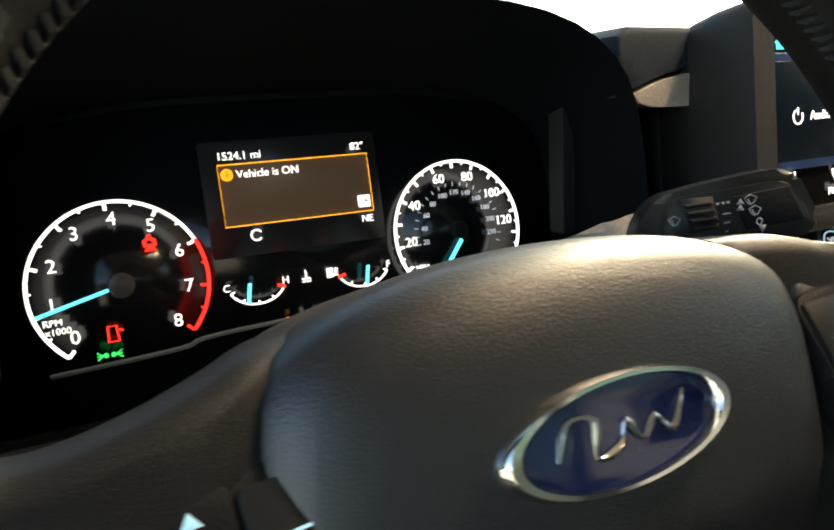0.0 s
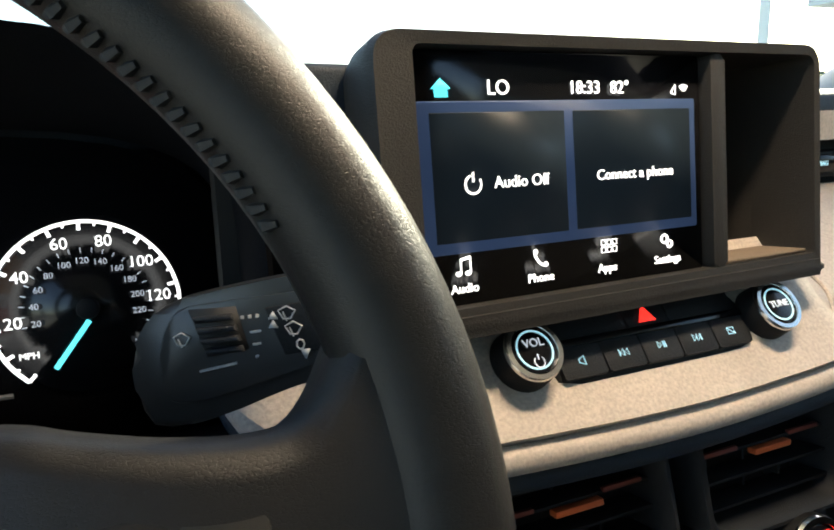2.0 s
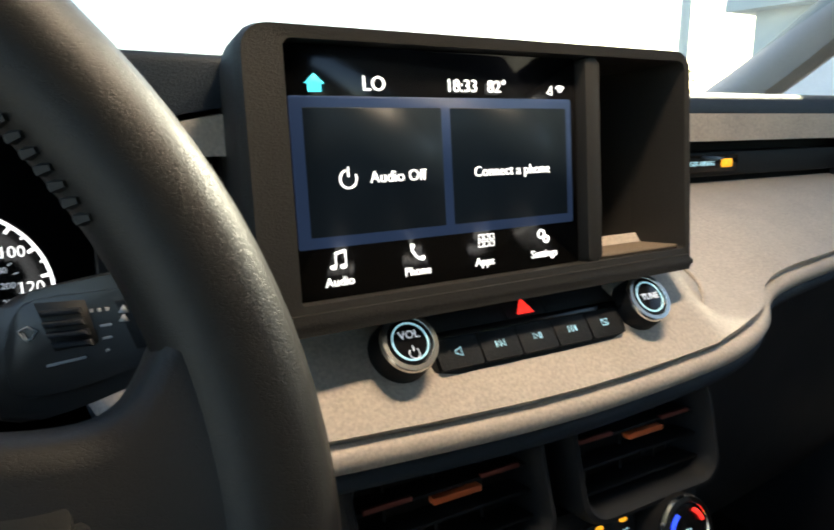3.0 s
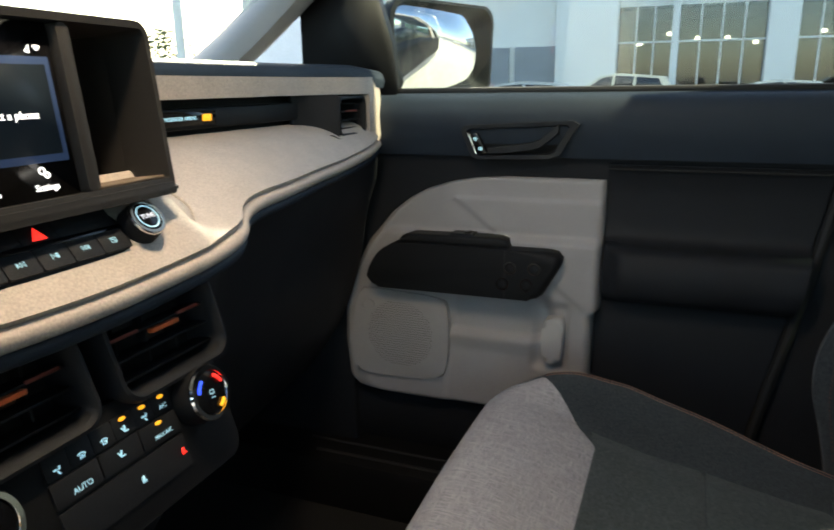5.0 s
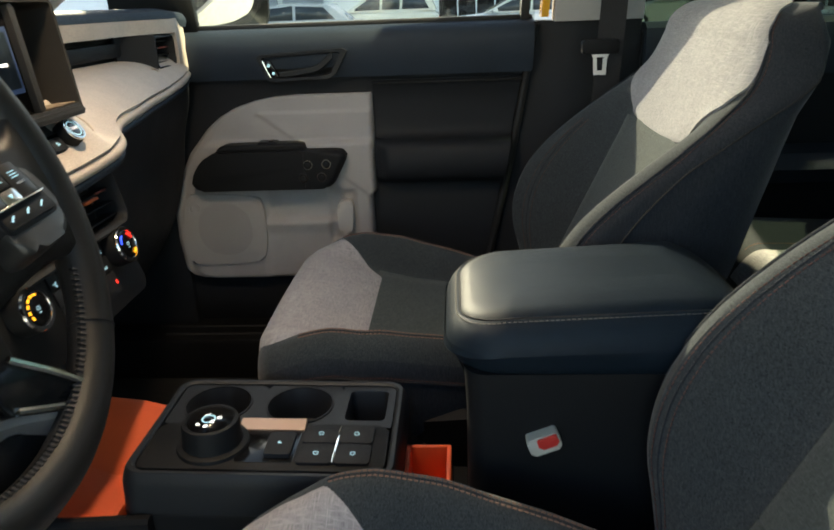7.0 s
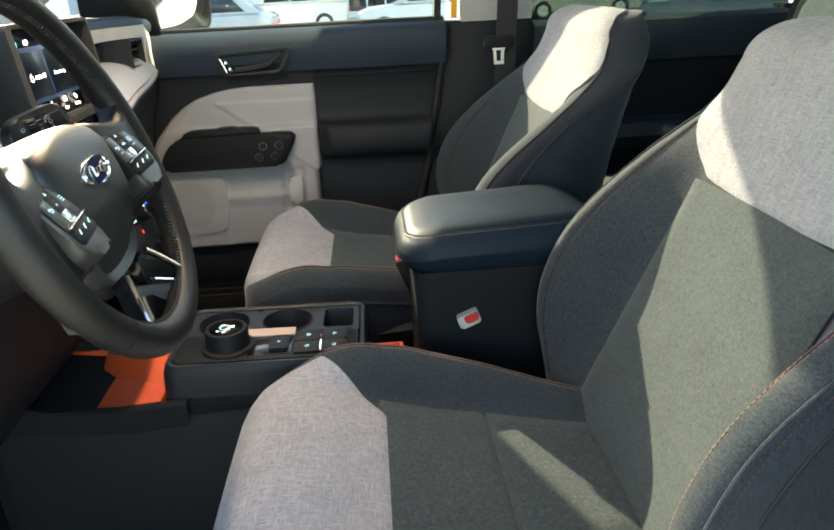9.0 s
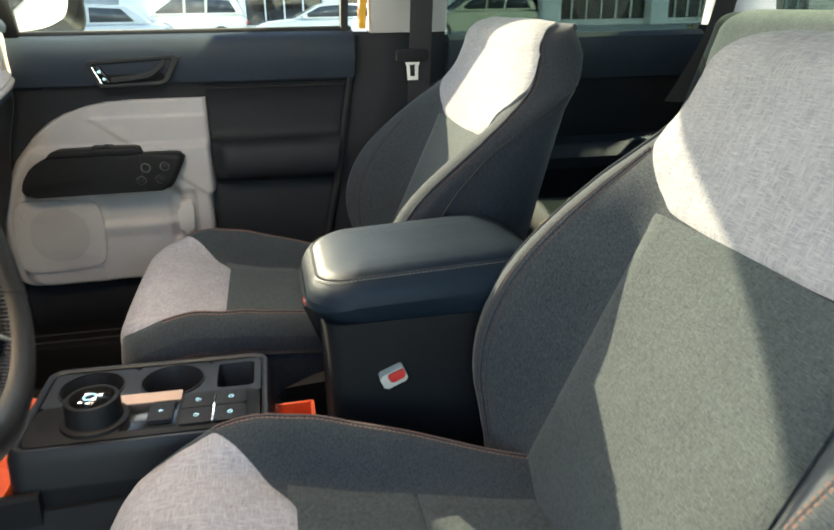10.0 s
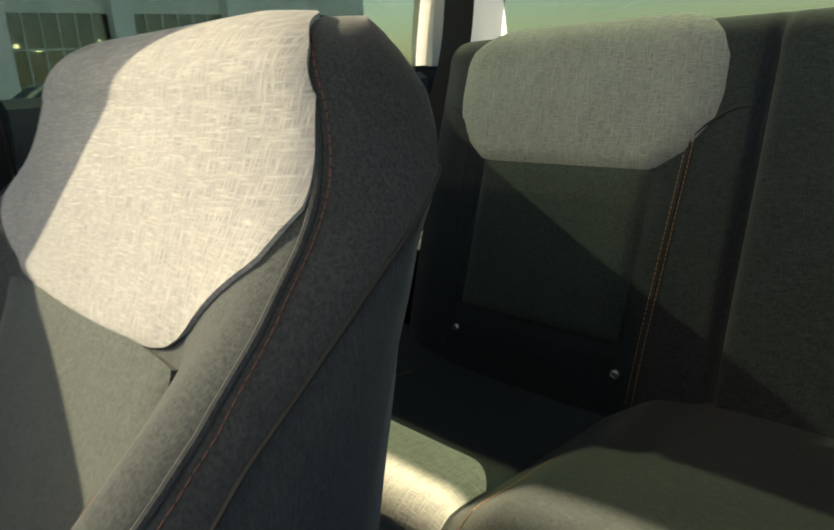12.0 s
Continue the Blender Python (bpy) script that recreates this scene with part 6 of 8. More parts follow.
def passenger_door():
    s = thing("passenger_door", (0.79, 0.1, 0.55), "closed passenger door with dark panel and grey insert", "door")
    m = DOOR
    # main panel, from the hinge to the rear edge
    def front_edge(z):
        return 0.52

    def rear_edge(z):
        return float(np.interp(z, [0.50, 0.70, 0.95, 1.215], [-0.215, -0.240, -0.290, -0.335]))

    def panel(u, v):
        z = 0.53 + (1.195 - 0.53) * v
        y = front_edge(z) + (rear_edge(z) - front_edge(z)) * u
        x = 0.768 + 0.010 * math.sin(math.pi * v) - 0.018 * max(0, (z - 1.08) / 0.12)
        if z < 0.60:
            x += 0.03 * (0.60 - z) / 0.07
        return (x, y, z)
    bm = bmesh.new()
    sheet(bm, panel, 30, 24, 0.05, (1, 0, 0))
    part("panel", bm, DARK, s)
    # upper roll and sill
    bm = bmesh.new()
    prof = [(0.752, 1.120), (0.742, 1.150), (0.738, 1.185), (0.742, 1.205), (0.752, 1.215), (0.775, 1.220), (0.81, 1.220), (0.81, 1.13)]
    loops = [[Vector((x, y, z)) for x, z in prof] for y in np.linspace(0.52, -0.336, 14)]
    loft(bm, loops)
    part("upper_roll", bm, NAVY, s, "navy soft touch upper door trim")
    # dark rear half: hollow, ledge, arm pad and map pocket in one moulding
    bm = bmesh.new()
    prof = smooth_line([(0.750, 1.112, 0), (0.757, 1.098, 0), (0.765, 1.070, 0), (0.767, 1.030, 0), (0.764, 1.004, 0), (0.752, 0.992, 0), (0.732, 0.987, 0), (0.718, 0.976, 0), (0.712, 0.952, 0), (0.714, 0.928, 0), (0.724, 0.910, 0), (0.742, 0.902, 0), (0.762, 0.897, 0), (0.768, 0.885, 0), (0.765, 0.84, 0), (0.762, 0.74, 0), (0.764, 0.60, 0)], 5)

    def dark_half(u, v):
        p = prof[min(len(prof) - 1, int(round(v * (len(prof) - 1))))]
        z = p.y
        y0, y1 = -0.009, rear_edge(z) + 0.004
        y = y0 + (y1 - y0) * u
        k = 0.45 + 0.55 * ease((y0 - y) / 0.030)
        x = p.x if z > 0.992 or z < 0.898 else 0.766 - (0.766 - p.x) * k
        return (x, y, z)
    sheet(bm, dark_half, 40, len(prof) - 1, 0.008, (1, 0, 0))
    part("arm_pad", bm, DARK, s, "dark moulded rear half of the door panel")
    bm = bmesh.new()
    tube(bm, [(0.7485, -0.010 - 0.31 * k / 12, 1.106) for k in range(13)], 0.0016, 6)
    part("trim_gap", bm, RUBBER, s)
    # light grey insert: one moulding with ledge, hollow under the armrest, rib and facets
    LEFT = [(0.682, 0.418), (0.690, 0.440), (0.702, 0.450), (0.775, 0.457), (0.845, 0.454), (0.902, 0.436), (0.968, 0.400), (1.021, 0.353), (1.045, 0.322), (1.062, 0.290), (1.076, 0.245), (1.084, 0.200), (1.087, 0.150)]

    def insert(u, v):
        z = 0.682 + (1.087 - 0.682) * v
        y0 = float(np.interp(z, [a for a, _ in LEFT], [b for _, b in LEFT]))
        y1 = -0.006 + (0.010 * ease((0.880 - z) / 0.012))
        y = y0 + (y1 - y0) * u
        h = 0.010
        h += 0.015 * ease((0.997 - z) / 0.014) * ease((y0 - y) / 0.05)                   # ledge the armrest grows from
        h += 0.004 * ease((1.055 - z) / 0.006) * ease((0.205 - y + 1.3 * (z - 1.02)) / 0.010)
        h += 0.10 * max(0.0, min(0.03, (1.030 + 0.16 * (y - 0.16) - z) * 0.5, (0.30 - y) * 0.12)) * ease((z - 0.995) / 0.01)
        h += 0.09 * max(0.0, min(0.03, (z - 1.028 - 0.30 * (0.22 - y)) * 0.6, (y - 0.04) * 0.10)) * ease((z - 0.995) / 0.01)
        under = ease((0.900 - z) / 0.012) * ease((z - 0.812) / 0.014)
        span = ease((0.262 - y) / 0.03) * ease((y - 0.070 + 0.25 * (0.90 - z)) / 0.018)
        h -= 0.013 * under * span
        h -= 0.006 * ease((0.812 - z) / 0.03) * ease((0.26 - y) / 0.02) * ease((y - 0.06) / 0.02)
        pocket = ease((y - 0.036) / 0.010) * ease((0.104 - y) / 0.014) * ease((z - 0.762) / 0.014) * ease((0.892 - z) / 0.02)
        h -= 0.010 * pocket
        rim = min((y0 - y), (y - y1), (1.090 - z) * 1.2, (z - 0.679) * 1.2)
        h *= math.sqrt(max(0.0, 1 - (1 - min(1.0, rim / 0.011)) ** 2))
        h += 0.0035 * math.exp(-((y0 - y - 0.014) / 0.006) ** 2) * ease((1.06 - z) / 0.05)
        return m @ Vector((-y, z, h))
    bm = bmesh.new()
    sheet(bm, insert, 110, 110, 0.012, (1, 0, 0))
    part("insert_card", bm, CARD, s, "light grey moulded door insert", sharp=60)
    # protruding armrest with four round bolts
    bm = bmesh.new()
    body = [(p.x, p.y) for p in smooth_line([(-0.384, 0.908, 0), (-0.376, 0.934, 0), (-0.358, 0.960, 0), (-0.336, 0.974, 0), (-0.310, 0.9785, 0)], 3)] + [(-0.140, 0.9785), (-0.072, 0.9785), (-0.058, 0.976), (-0.050, 0.966), (-0.053, 0.954), (-0.078, 0.908), (-0.088, 0.900), (-0.100, 0.898), (-0.360, 0.897), (-0.376, 0.899)]
    prism(bm, body, m, 0.004, 0.062, 0.014, 4)
    grab = part("grab_armrest", bm, BLACK, s, "black protruding armrest with round bolts")
    bm = bmesh.new()
    prism(bm, [(-0.330, 0.976), (-0.322, 0.986), (-0.306, 0.9915), (-0.152, 0.9935), (-0.140, 0.990), (-0.134, 0.977)], m, 0.004, 0.048, 0.006, 3)
    part("grab_top", bm, BLACK, grab)
    bm = bmesh.new()
    box(bm, -0.1395, -0.138, 0.900, 0.979, 0.060, 0.0628, 0.0004, m)
    part("joint_line", bm, RUBBER, grab)
    bm = bmesh.new()
    prism(bm, rrect(-0.236, 0.990, -0.196, 0.9965, 0.002), m, 0.018, 0.044, 0.002)
    part("window_switch", bm, DARK, grab)
    bm = bmesh.new()
    prism(bm, rrect(-0.212, 0.9955, -0.204, 0.9985, 0.001), m, 0.024, 0.040, 0.001)
    part("switch_tab", bm, PIANO, grab)
    for x, y in ((-0.130, 0.950), (-0.091, 0.951), (-0.142, 0.923), (-0.103, 0.924)):
        bm = bmesh.new()
        ring(bm, circle(x, y, 0.0105, 24), circle(x, y, 0.0078, 24), m, 0.058, 0.0632)
        bt = part("bolt_recess", bm, PIANO, grab)
        bm = bmesh.new()
        prism(bm, circle(x, y, 0.0055, 6), m, 0.058, 0.0622, 0.001)
        part("bolt", bm, DARK, bt)
    # round screw plug above the speaker
    bm = bmesh.new()
    ring(bm, circle(-0.403, 0.850, 0.0085, 20), circle(-0.403, 0.850, 0.0066, 20), m, 0.018, 0.0328)
    prism(bm, circle(-0.403, 0.850, 0.0064, 20), m, 0.018, 0.0318, 0.001)
    part("screw_plug", bm, CARD, s)
    # speaker
    bm = bmesh.new()
    prism(bm, [(p.x, p.y) for p in smooth_line([(-0.424, 0.736, 0), (-0.410, 0.722, 0), (-0.34, 0.720, 0), (-0.268, 0.726, 0), (-0.250, 0.745, 0), (-0.243, 0.80, 0), (-0.246, 0.858, 0), (-0.262, 0.876, 0), (-0.33, 0.882, 0), (-0.395, 0.883, 0), (-0.413, 0.872, 0), (-0.428, 0.80, 0)], 5, True)], m, 0.004, 0.031, 0.012, 4)
    sp = part("speaker_cover", bm, CARD, s, "grey perforated speaker grille")
    bm = bmesh.new()
    for j in range(30):
        for i in range(30):
            x, y = -0.335 + (i - 14.5) * 0.0046 + (0.0023 if j % 2 else 0), 0.803 + (j - 14.5) * 0.0043
            if math.hypot(x + 0.335, y - 0.803) < 0.062:
                vs = [bm.verts.new(m @ Vector((x + 0.00105 * math.cos(a), y + 0.00105 * math.sin(a), 0.0313))) for a in (0.3, 1.9, 3.4, 5.0)]
                bm.faces.new(vs)
    tagged(part("perforations", bm, BLACK, sp), kind="stuff")
    bm = bmesh.new()
    ring(bm, circle(-0.393, 0.853, 0.0100, 20), circle(-0.393, 0.853, 0.0082, 20), m, 0.026, 0.0335)
    part("screw_cover", bm, CARD, sp)
    # pull handle in its pocket
    bm = bmesh.new()
    prism(bm, [(p.x, p.y) for p in smooth_line([(-0.078, 0.792, 0), (-0.068, 0.786, 0), (-0.055, 0.788, 0), (-0.050, 0.798, 0), (-0.047, 0.83, 0), (-0.0465, 0.856, 0), (-0.055, 0.864, 0), (-0.072, 0.860, 0), (-0.080, 0.850, 0), (-0.081, 0.82, 0)], 4, True)], m, 0.002, 0.036, 0.009, 3)
    part("pull_handle", bm, mat("pale_grey_plastic", (0.46, 0.44, 0.42), 0.55, grain=0.06, bump=0.2), s)
    # release handle recess
    mh = frame_at((0.7345, 0.0, 0.0), (0, -1, 0), (0, 0, 1))
    outer = [(-0.221, 1.163), (-0.214, 1.170), (-0.045, 1.178), (-0.036, 1.173), (-0.062, 1.128), (-0.078, 1.120), (-0.196, 1.117), (-0.204, 1.122)]
    inner = [(-0.212, 1.160), (-0.207, 1.1645), (-0.055, 1.1715), (-0.050, 1.168), (-0.071, 1.131), (-0.082, 1.126), (-0.192, 1.123), (-0.198, 1.127)]
    deep = [(x * 0.96 - 0.005, 1.146 + (y - 1.146) * 0.86) for x, y in inner]
    bm = bmesh.new()
    loft(bm, [[mh @ Vector((x, y, z)) for x, y in pts] for pts, z in ((outer, -0.006), (outer, 0.0035), (inner, 0.0030), (deep, -0.011))], True, False)
    hd = part("handle_surround", bm, DARK, s)
    bm = bmesh.new()
    prism(bm, deep, mh, -0.015, -0.0105)
    part("handle_recess", bm, RUBBER, hd)
    bm = bmesh.new()
    loft(bm, [[mh @ Vector((x, y + dy, z)) for dy, z in ((-w, -0.004), (w, -0.004), (w * 0.8, 0.006), (-w * 0.8, 0.006))] for x, y, w in ((-0.176, 1.131, 0.005), (-0.150, 1.133, 0.006), (-0.110, 1.138, 0.006), (-0.094, 1.143, 0.007), (-0.080, 1.154, 0.008), (-0.066, 1.166, 0.008))])
    part("release_lever", bm, DARK, hd, "black inner door release lever")
    bm = bmesh.new()
    prism(bm, [(-0.206, 1.158), (-0.194, 1.158), (-0.178, 1.127), (-0.192, 1.126)], mh, -0.009, 0.0045, 0.001)
    lk = part("lock_switch", bm, PIANO, hd)
    for x, y in ((-0.1965, 1.149), (-0.188, 1.134)):
        bm = bmesh.new()
        ring(bm, circle(x, y, 0.0030, 10), circle(x, y, 0.0014, 10), mh, 0.0045, 0.0053)
        part("lock_icon", bm, ICON_LIT, lk)
    bm = bmesh.new()
    tube(bm, [mh @ Vector((-0.2085, 1.158, 0.004)), mh @ Vector((-0.195, 1.126, 0.004))], 0.0010, 5)
    part("chrome_edge", bm, BRIGHT, lk)
    # weather strip at the sill and rear edge
    bm = bmesh.new()
    box(bm, 0.772, 0.800, -0.335, 0.52, 1.216, 1.228, 0.004)
    part("sill_seal", bm, RUBBER, s)
    bm = bmesh.new()
    tube(bm, smooth_line([(0.762, rear_edge(z) - 0.006, z) for z in (0.50, 0.70, 0.95, 1.21)], 6), 0.008, 8)
    part("door_seal", bm, RUBBER, s)
    # painted window frame
    bm = bmesh.new()
    loft(bm, [[Vector((x + xx, y + yy, z)) for xx, yy in ((0.0, 0.012), (0.04, 0.012), (0.04, -0.002), (0.0, -0.002))] for x, y, z in ((0.752, -0.362, 1.222), (0.738, -0.366, 1.30), (0.688, -0.374, 1.56))])
    part("window_frame_rear", bm, PAINT, s, "orange yellow painted frame edge")
    bm = bmesh.new()
    loft(bm, [[Vector((x + xx, y + yy, z)) for xx, yy in ((-0.006, 0.012), (0.030, 0.012), (0.030, -0.004), (-0.006, -0.004))] for x, y, z in ((0.775, -0.322, 1.20), (0.760, -0.326, 1.30), (0.705, -0.334, 1.56))])
    part("window_channel_rear", bm, RUBBER, s)
    # front quarter sail with mirror mount
    bm = bmesh.new()
    prism(bm, [(-0.52, 1.215), (-0.345, 1.215), (-0.352, 1.30), (-0.40, 1.45), (-0.52, 1.45)], m, -0.02, 0.004)
    part("mirror_sail", bm, BLACK, s)
    w = tagged(part("window_pane", sheet(bmesh.new(), lambda u, v: (0.785 - 0.10 * v ** 1.3, 0.36 - 0.70 * u, 1.20 + 0.36 * v), 4, 6, 0.004), GLASS, s), "clear side window glass")
    w.visible_shadow = False


passenger_door()


def door_mirror():
    s = thing("door_mirror", (0.92, 0.44, 1.22), "black exterior door mirror with a bright glass", "mirror")
    m = frame_at((1.150, 0.394, 1.300), (0.93, -0.36, 0.0), (0, -0.06, 1))
    bm = bmesh.new()
    loops = []
    for k, z in ((0.5, -0.09), (0.85, -0.06), (1.0, -0.02), (1.0, 0.004), (0.94, 0.006), (0.92, 0.0)):
        loops.append([m @ Vector((x * k, y * k, z)) for x, y in rrect(-0.172, -0.095, 0.172, 0.105, 0.04)])
    loft(bm, loops)
    part("mirror_shell", bm, BLACK, s)
    bm = bmesh.new()
    prism(bm, rrect(-0.163, -0.086, 0.163, 0.096, 0.034), m, 0.0, 0.003)
    part("mirror_glass", bm, MIRROR, s)
    bm = bmesh.new()
    tube(bm, [(0.80, 0.50, 1.225), (0.90, 0.49, 1.225), (1.02, 0.46, 1.245)], 0.028, 10)
    part("mirror_arm", bm, BLACK, s)


door_mirror()


def seat_belt():
    s = thing("seat_belt", (0.70, -0.44, 1.10), "black seat belt with steel tongue on the door pillar", "seat belt")
    bm = bmesh.new()
    sheet(bm, lambda u, v: (0.700 - 0.05 * v, -0.475 + 0.048 * u - 0.03 * v, 0.62 + 0.93 * v), 2, 16, 0.003, (-1, 0, 0))
    part("webbing", bm, WEB, s)
    m = frame_at((0.662, -0.449, 1.146), (0, -1, 0), (0, 0, 1))
    bm = bmesh.new()
    prism(bm, rrect(-0.034, 0.010, 0.034, 0.036, 0.006), m, -0.006, 0.010, 0.004)
    part("tongue_grip", bm, BLACK, s)
    bm = bmesh.new()
    ring(bm, [(-0.016, 0.012), (0.018, 0.012), (0.014, 0.002), (0.013, -0.028), (-0.010, -0.028), (-0.012, 0.002)], [(-0.006, 0.004), (0.008, 0.004), (0.006, 0.0), (0.006, -0.020), (-0.004, -0.020), (-0.005, 0.0)], m, 0.0, 0.003)
    part("tongue", bm, mat("bright_steel", (0.85, 0.85, 0.83), 0.3, metal=0.6), s, "bright steel tongue")


seat_belt()


def rear_belt():
    s = thing("seat_belt", (0.69, -1.14, 1.05), "black rear seat belt hanging beside the bench", "seat belt")
    line = smooth_line([(0.632, -1.185, 1.50), (0.636, -1.180, 1.36), (0.642, -1.172, 1.26), (0.654, -1.160, 1.19), (0.676, -1.140, 1.12), (0.702, -1.110, 1.04)], 5)
    bm = bmesh.new()
    loft(bm, [[p + Vector((-0.018, -0.014, 0.0)), p + Vector((0.018, 0.014, 0.0)), p + Vector((0.019, 0.012, 0.0)), p + Vector((-0.017, -0.016, 0.0))] for p in line])
    part("webbing", bm, WEB, s)


rear_belt()


# ---- seats ----
def lerp_table(table, x):
    return float(np.interp(x, [a for a, _ in table], [b for _, b in table]))


def smooth_table(table, x, w=0.02):
    return (lerp_table(table, x - w) + 2 * lerp_table(table, x) + lerp_table(table, x + w)) / 4


SEAT_X = 0.366
BACK_SHIFT = [0.0]
TOP_Z, TOP_R = 1.200, 0.042                 # where the front of the backrest starts to roll over, and how wide it rolls
BACK_Y = [(0.68, -0.318), (0.76, -0.338), (0.84, -0.373), (1.07, -0.478), (1.13, -0.500), (1.20, -0.526), (1.30, -0.566)]
BACK_W = [(0.68, 0.215), (0.76, 0.236), (0.84, 0.250), (0.92, 0.256), (1.05, 0.255), (1.10, 0.250), (1.14, 0.240), (1.185, 0.226), (1.215, 0.210), (1.24, 0.188), (1.258, 0.162), (1.27, 0.140)]
BACK_B = [(0.70, 0.012), (0.76, 0.030), (0.81, 0.062), (0.86, 0.098), (0.91, 0.118), (0.96, 0.122), (1.00, 0.112), (1.04, 0.086), (1.07, 0.060), (1.10, 0.030), (1.13, 0.006), (1.16, 0.0)]
CREASE = 0.147


def back_front(x, s):
    """The front of the backrest: x metres from its middle, s the height, which runs on over the rolled top."""
    w = smooth_table(BACK_W, s, 0.012)
    a = min(abs(x), w)
    if s <= TOP_Z:
        z, over = s, 0.0
    else:
        th = (s - TOP_Z) / TOP_R
        z, over = TOP_Z + TOP_R * math.sin(th), TOP_R * (1 - math.cos(th)) * 1.15
    crest = w - 0.034
    rise = max(0.0, min(1.0, (a - CREASE + 0.002) / (crest - CREASE + 0.002)))
    bol = smooth_table(BACK_B, s) * (0.86 if BACK_SHIFT[0] > 0 else 1.0) * (0.45 * rise + 0.55 * ease(rise) * rise ** 0.4)
    groove = 0.0012 * math.exp(-((a - CREASE) / 0.006) ** 2) * ease((1.085 - s) / 0.05)
    k = max(0.0, (a - crest) / (w - crest))
    roll = 0.036 * (1 - math.sqrt(max(0.0, 1 - k ** 2.2))) + 0.022 * max(0.0, (a - 0.190) / 0.05) ** 2 * ease((s - 1.12) / 0.05)
    shoulder = 0.030 * (a / 0.25) ** 3 * ease((s - 1.08) / 0.10)
    dish = 0.006 * (a / CREASE) ** 2 if a < CREASE else 0.006
    y = smooth_table(BACK_Y, min(s, TOP_Z), 0.03) + BACK_SHIFT[0] + bol - groove - roll - shoulder - over + dish - 0.006
    return Vector((SEAT_X + math.copysign(a, x), y, z))


def off_back(x, s, d):
    """A point set d out from the backrest along its slope."""
    return back_front(x, s) + Vector((0, 0.92 * d, 0.38 * d))


# half width of the light panel of the backrest by height
PATCH_W = [(1.066, 0.105), (1.072, 0.127), (1.09, 0.156), (1.11, 0.180), (1.128, 0.202), (1.15, 0.210), (1.17, 0.206), (1.20, 0.198), (1.225, 0.186), (1.25, 0.164), (1.262, 0.146)]
RIM_W = [(0.70, 0.0), (1.08, 0.0), (1.12, 0.010), (1.15, 0.016), (1.18, 0.015), (1.21, 0.012), (1.25, 0.006)]
CUSH_Z = [(-0.36, 0.762), (-0.25, 0.764), (-0.10, 0.770), (-0.045, 0.778), (0.0, 0.794), (0.05, 0.810), (0.09, 0.815), (0.12, 0.808), (0.138, 0.786), (0.150, 0.745), (0.155, 0.69)]
CUSH_W = [(-0.36, 0.165), (-0.27, 0.185), (-0.17, 0.212), (-0.05, 0.238), (0.04, 0.242), (0.09, 0.230), (0.12, 0.209), (0.138, 0.182), (0.150, 0.153), (0.155, 0.130)]
CUSH_B = [(-0.36, 0.010), (-0.27, 0.024), (-0.17, 0.046), (-0.07, 0.062), (0.0, 0.050), (0.05, 0.022), (0.09, 0.004), (0.12, 0.0)]


NOSE = [0.62]                               # how far the cushion's nose reaches, by seat


def nose(y):
    return y if y < 0.09 else 0.09 + (y - 0.09) * NOSE[0]


def cush_top(x, y):
    """The top of the cushion: x metres from its middle, y along it."""
    w = smooth_table(CUSH_W, y, 0.01)
    a = min(abs(x), w)
    crest = w - 0.034
    inner = crest - 0.056
    bol = smooth_table(CUSH_B, y) * ease((a - inner) / (crest - inner))
    k = max(0.0, (a - crest) / (w - crest))
    roll = 0.046 * (1 - math.sqrt(max(0.0, 1 - k ** 2.3)))
    crown = -0.012 * (a / 0.24) ** 2 * ease((y - 0.03) / 0.08)
    return Vector((SEAT_X + math.copysign(a, x), nose(y), smooth_table(CUSH_Z, y, 0.010) + bol - roll + crown))


CPATCH_W = [(-0.048, 0.100), (-0.040, 0.124), (0.0, 0.166), (0.046, 0.205), (0.09, 0.199), (0.12, 0.181), (0.138, 0.156), (0.152, 0.124)]


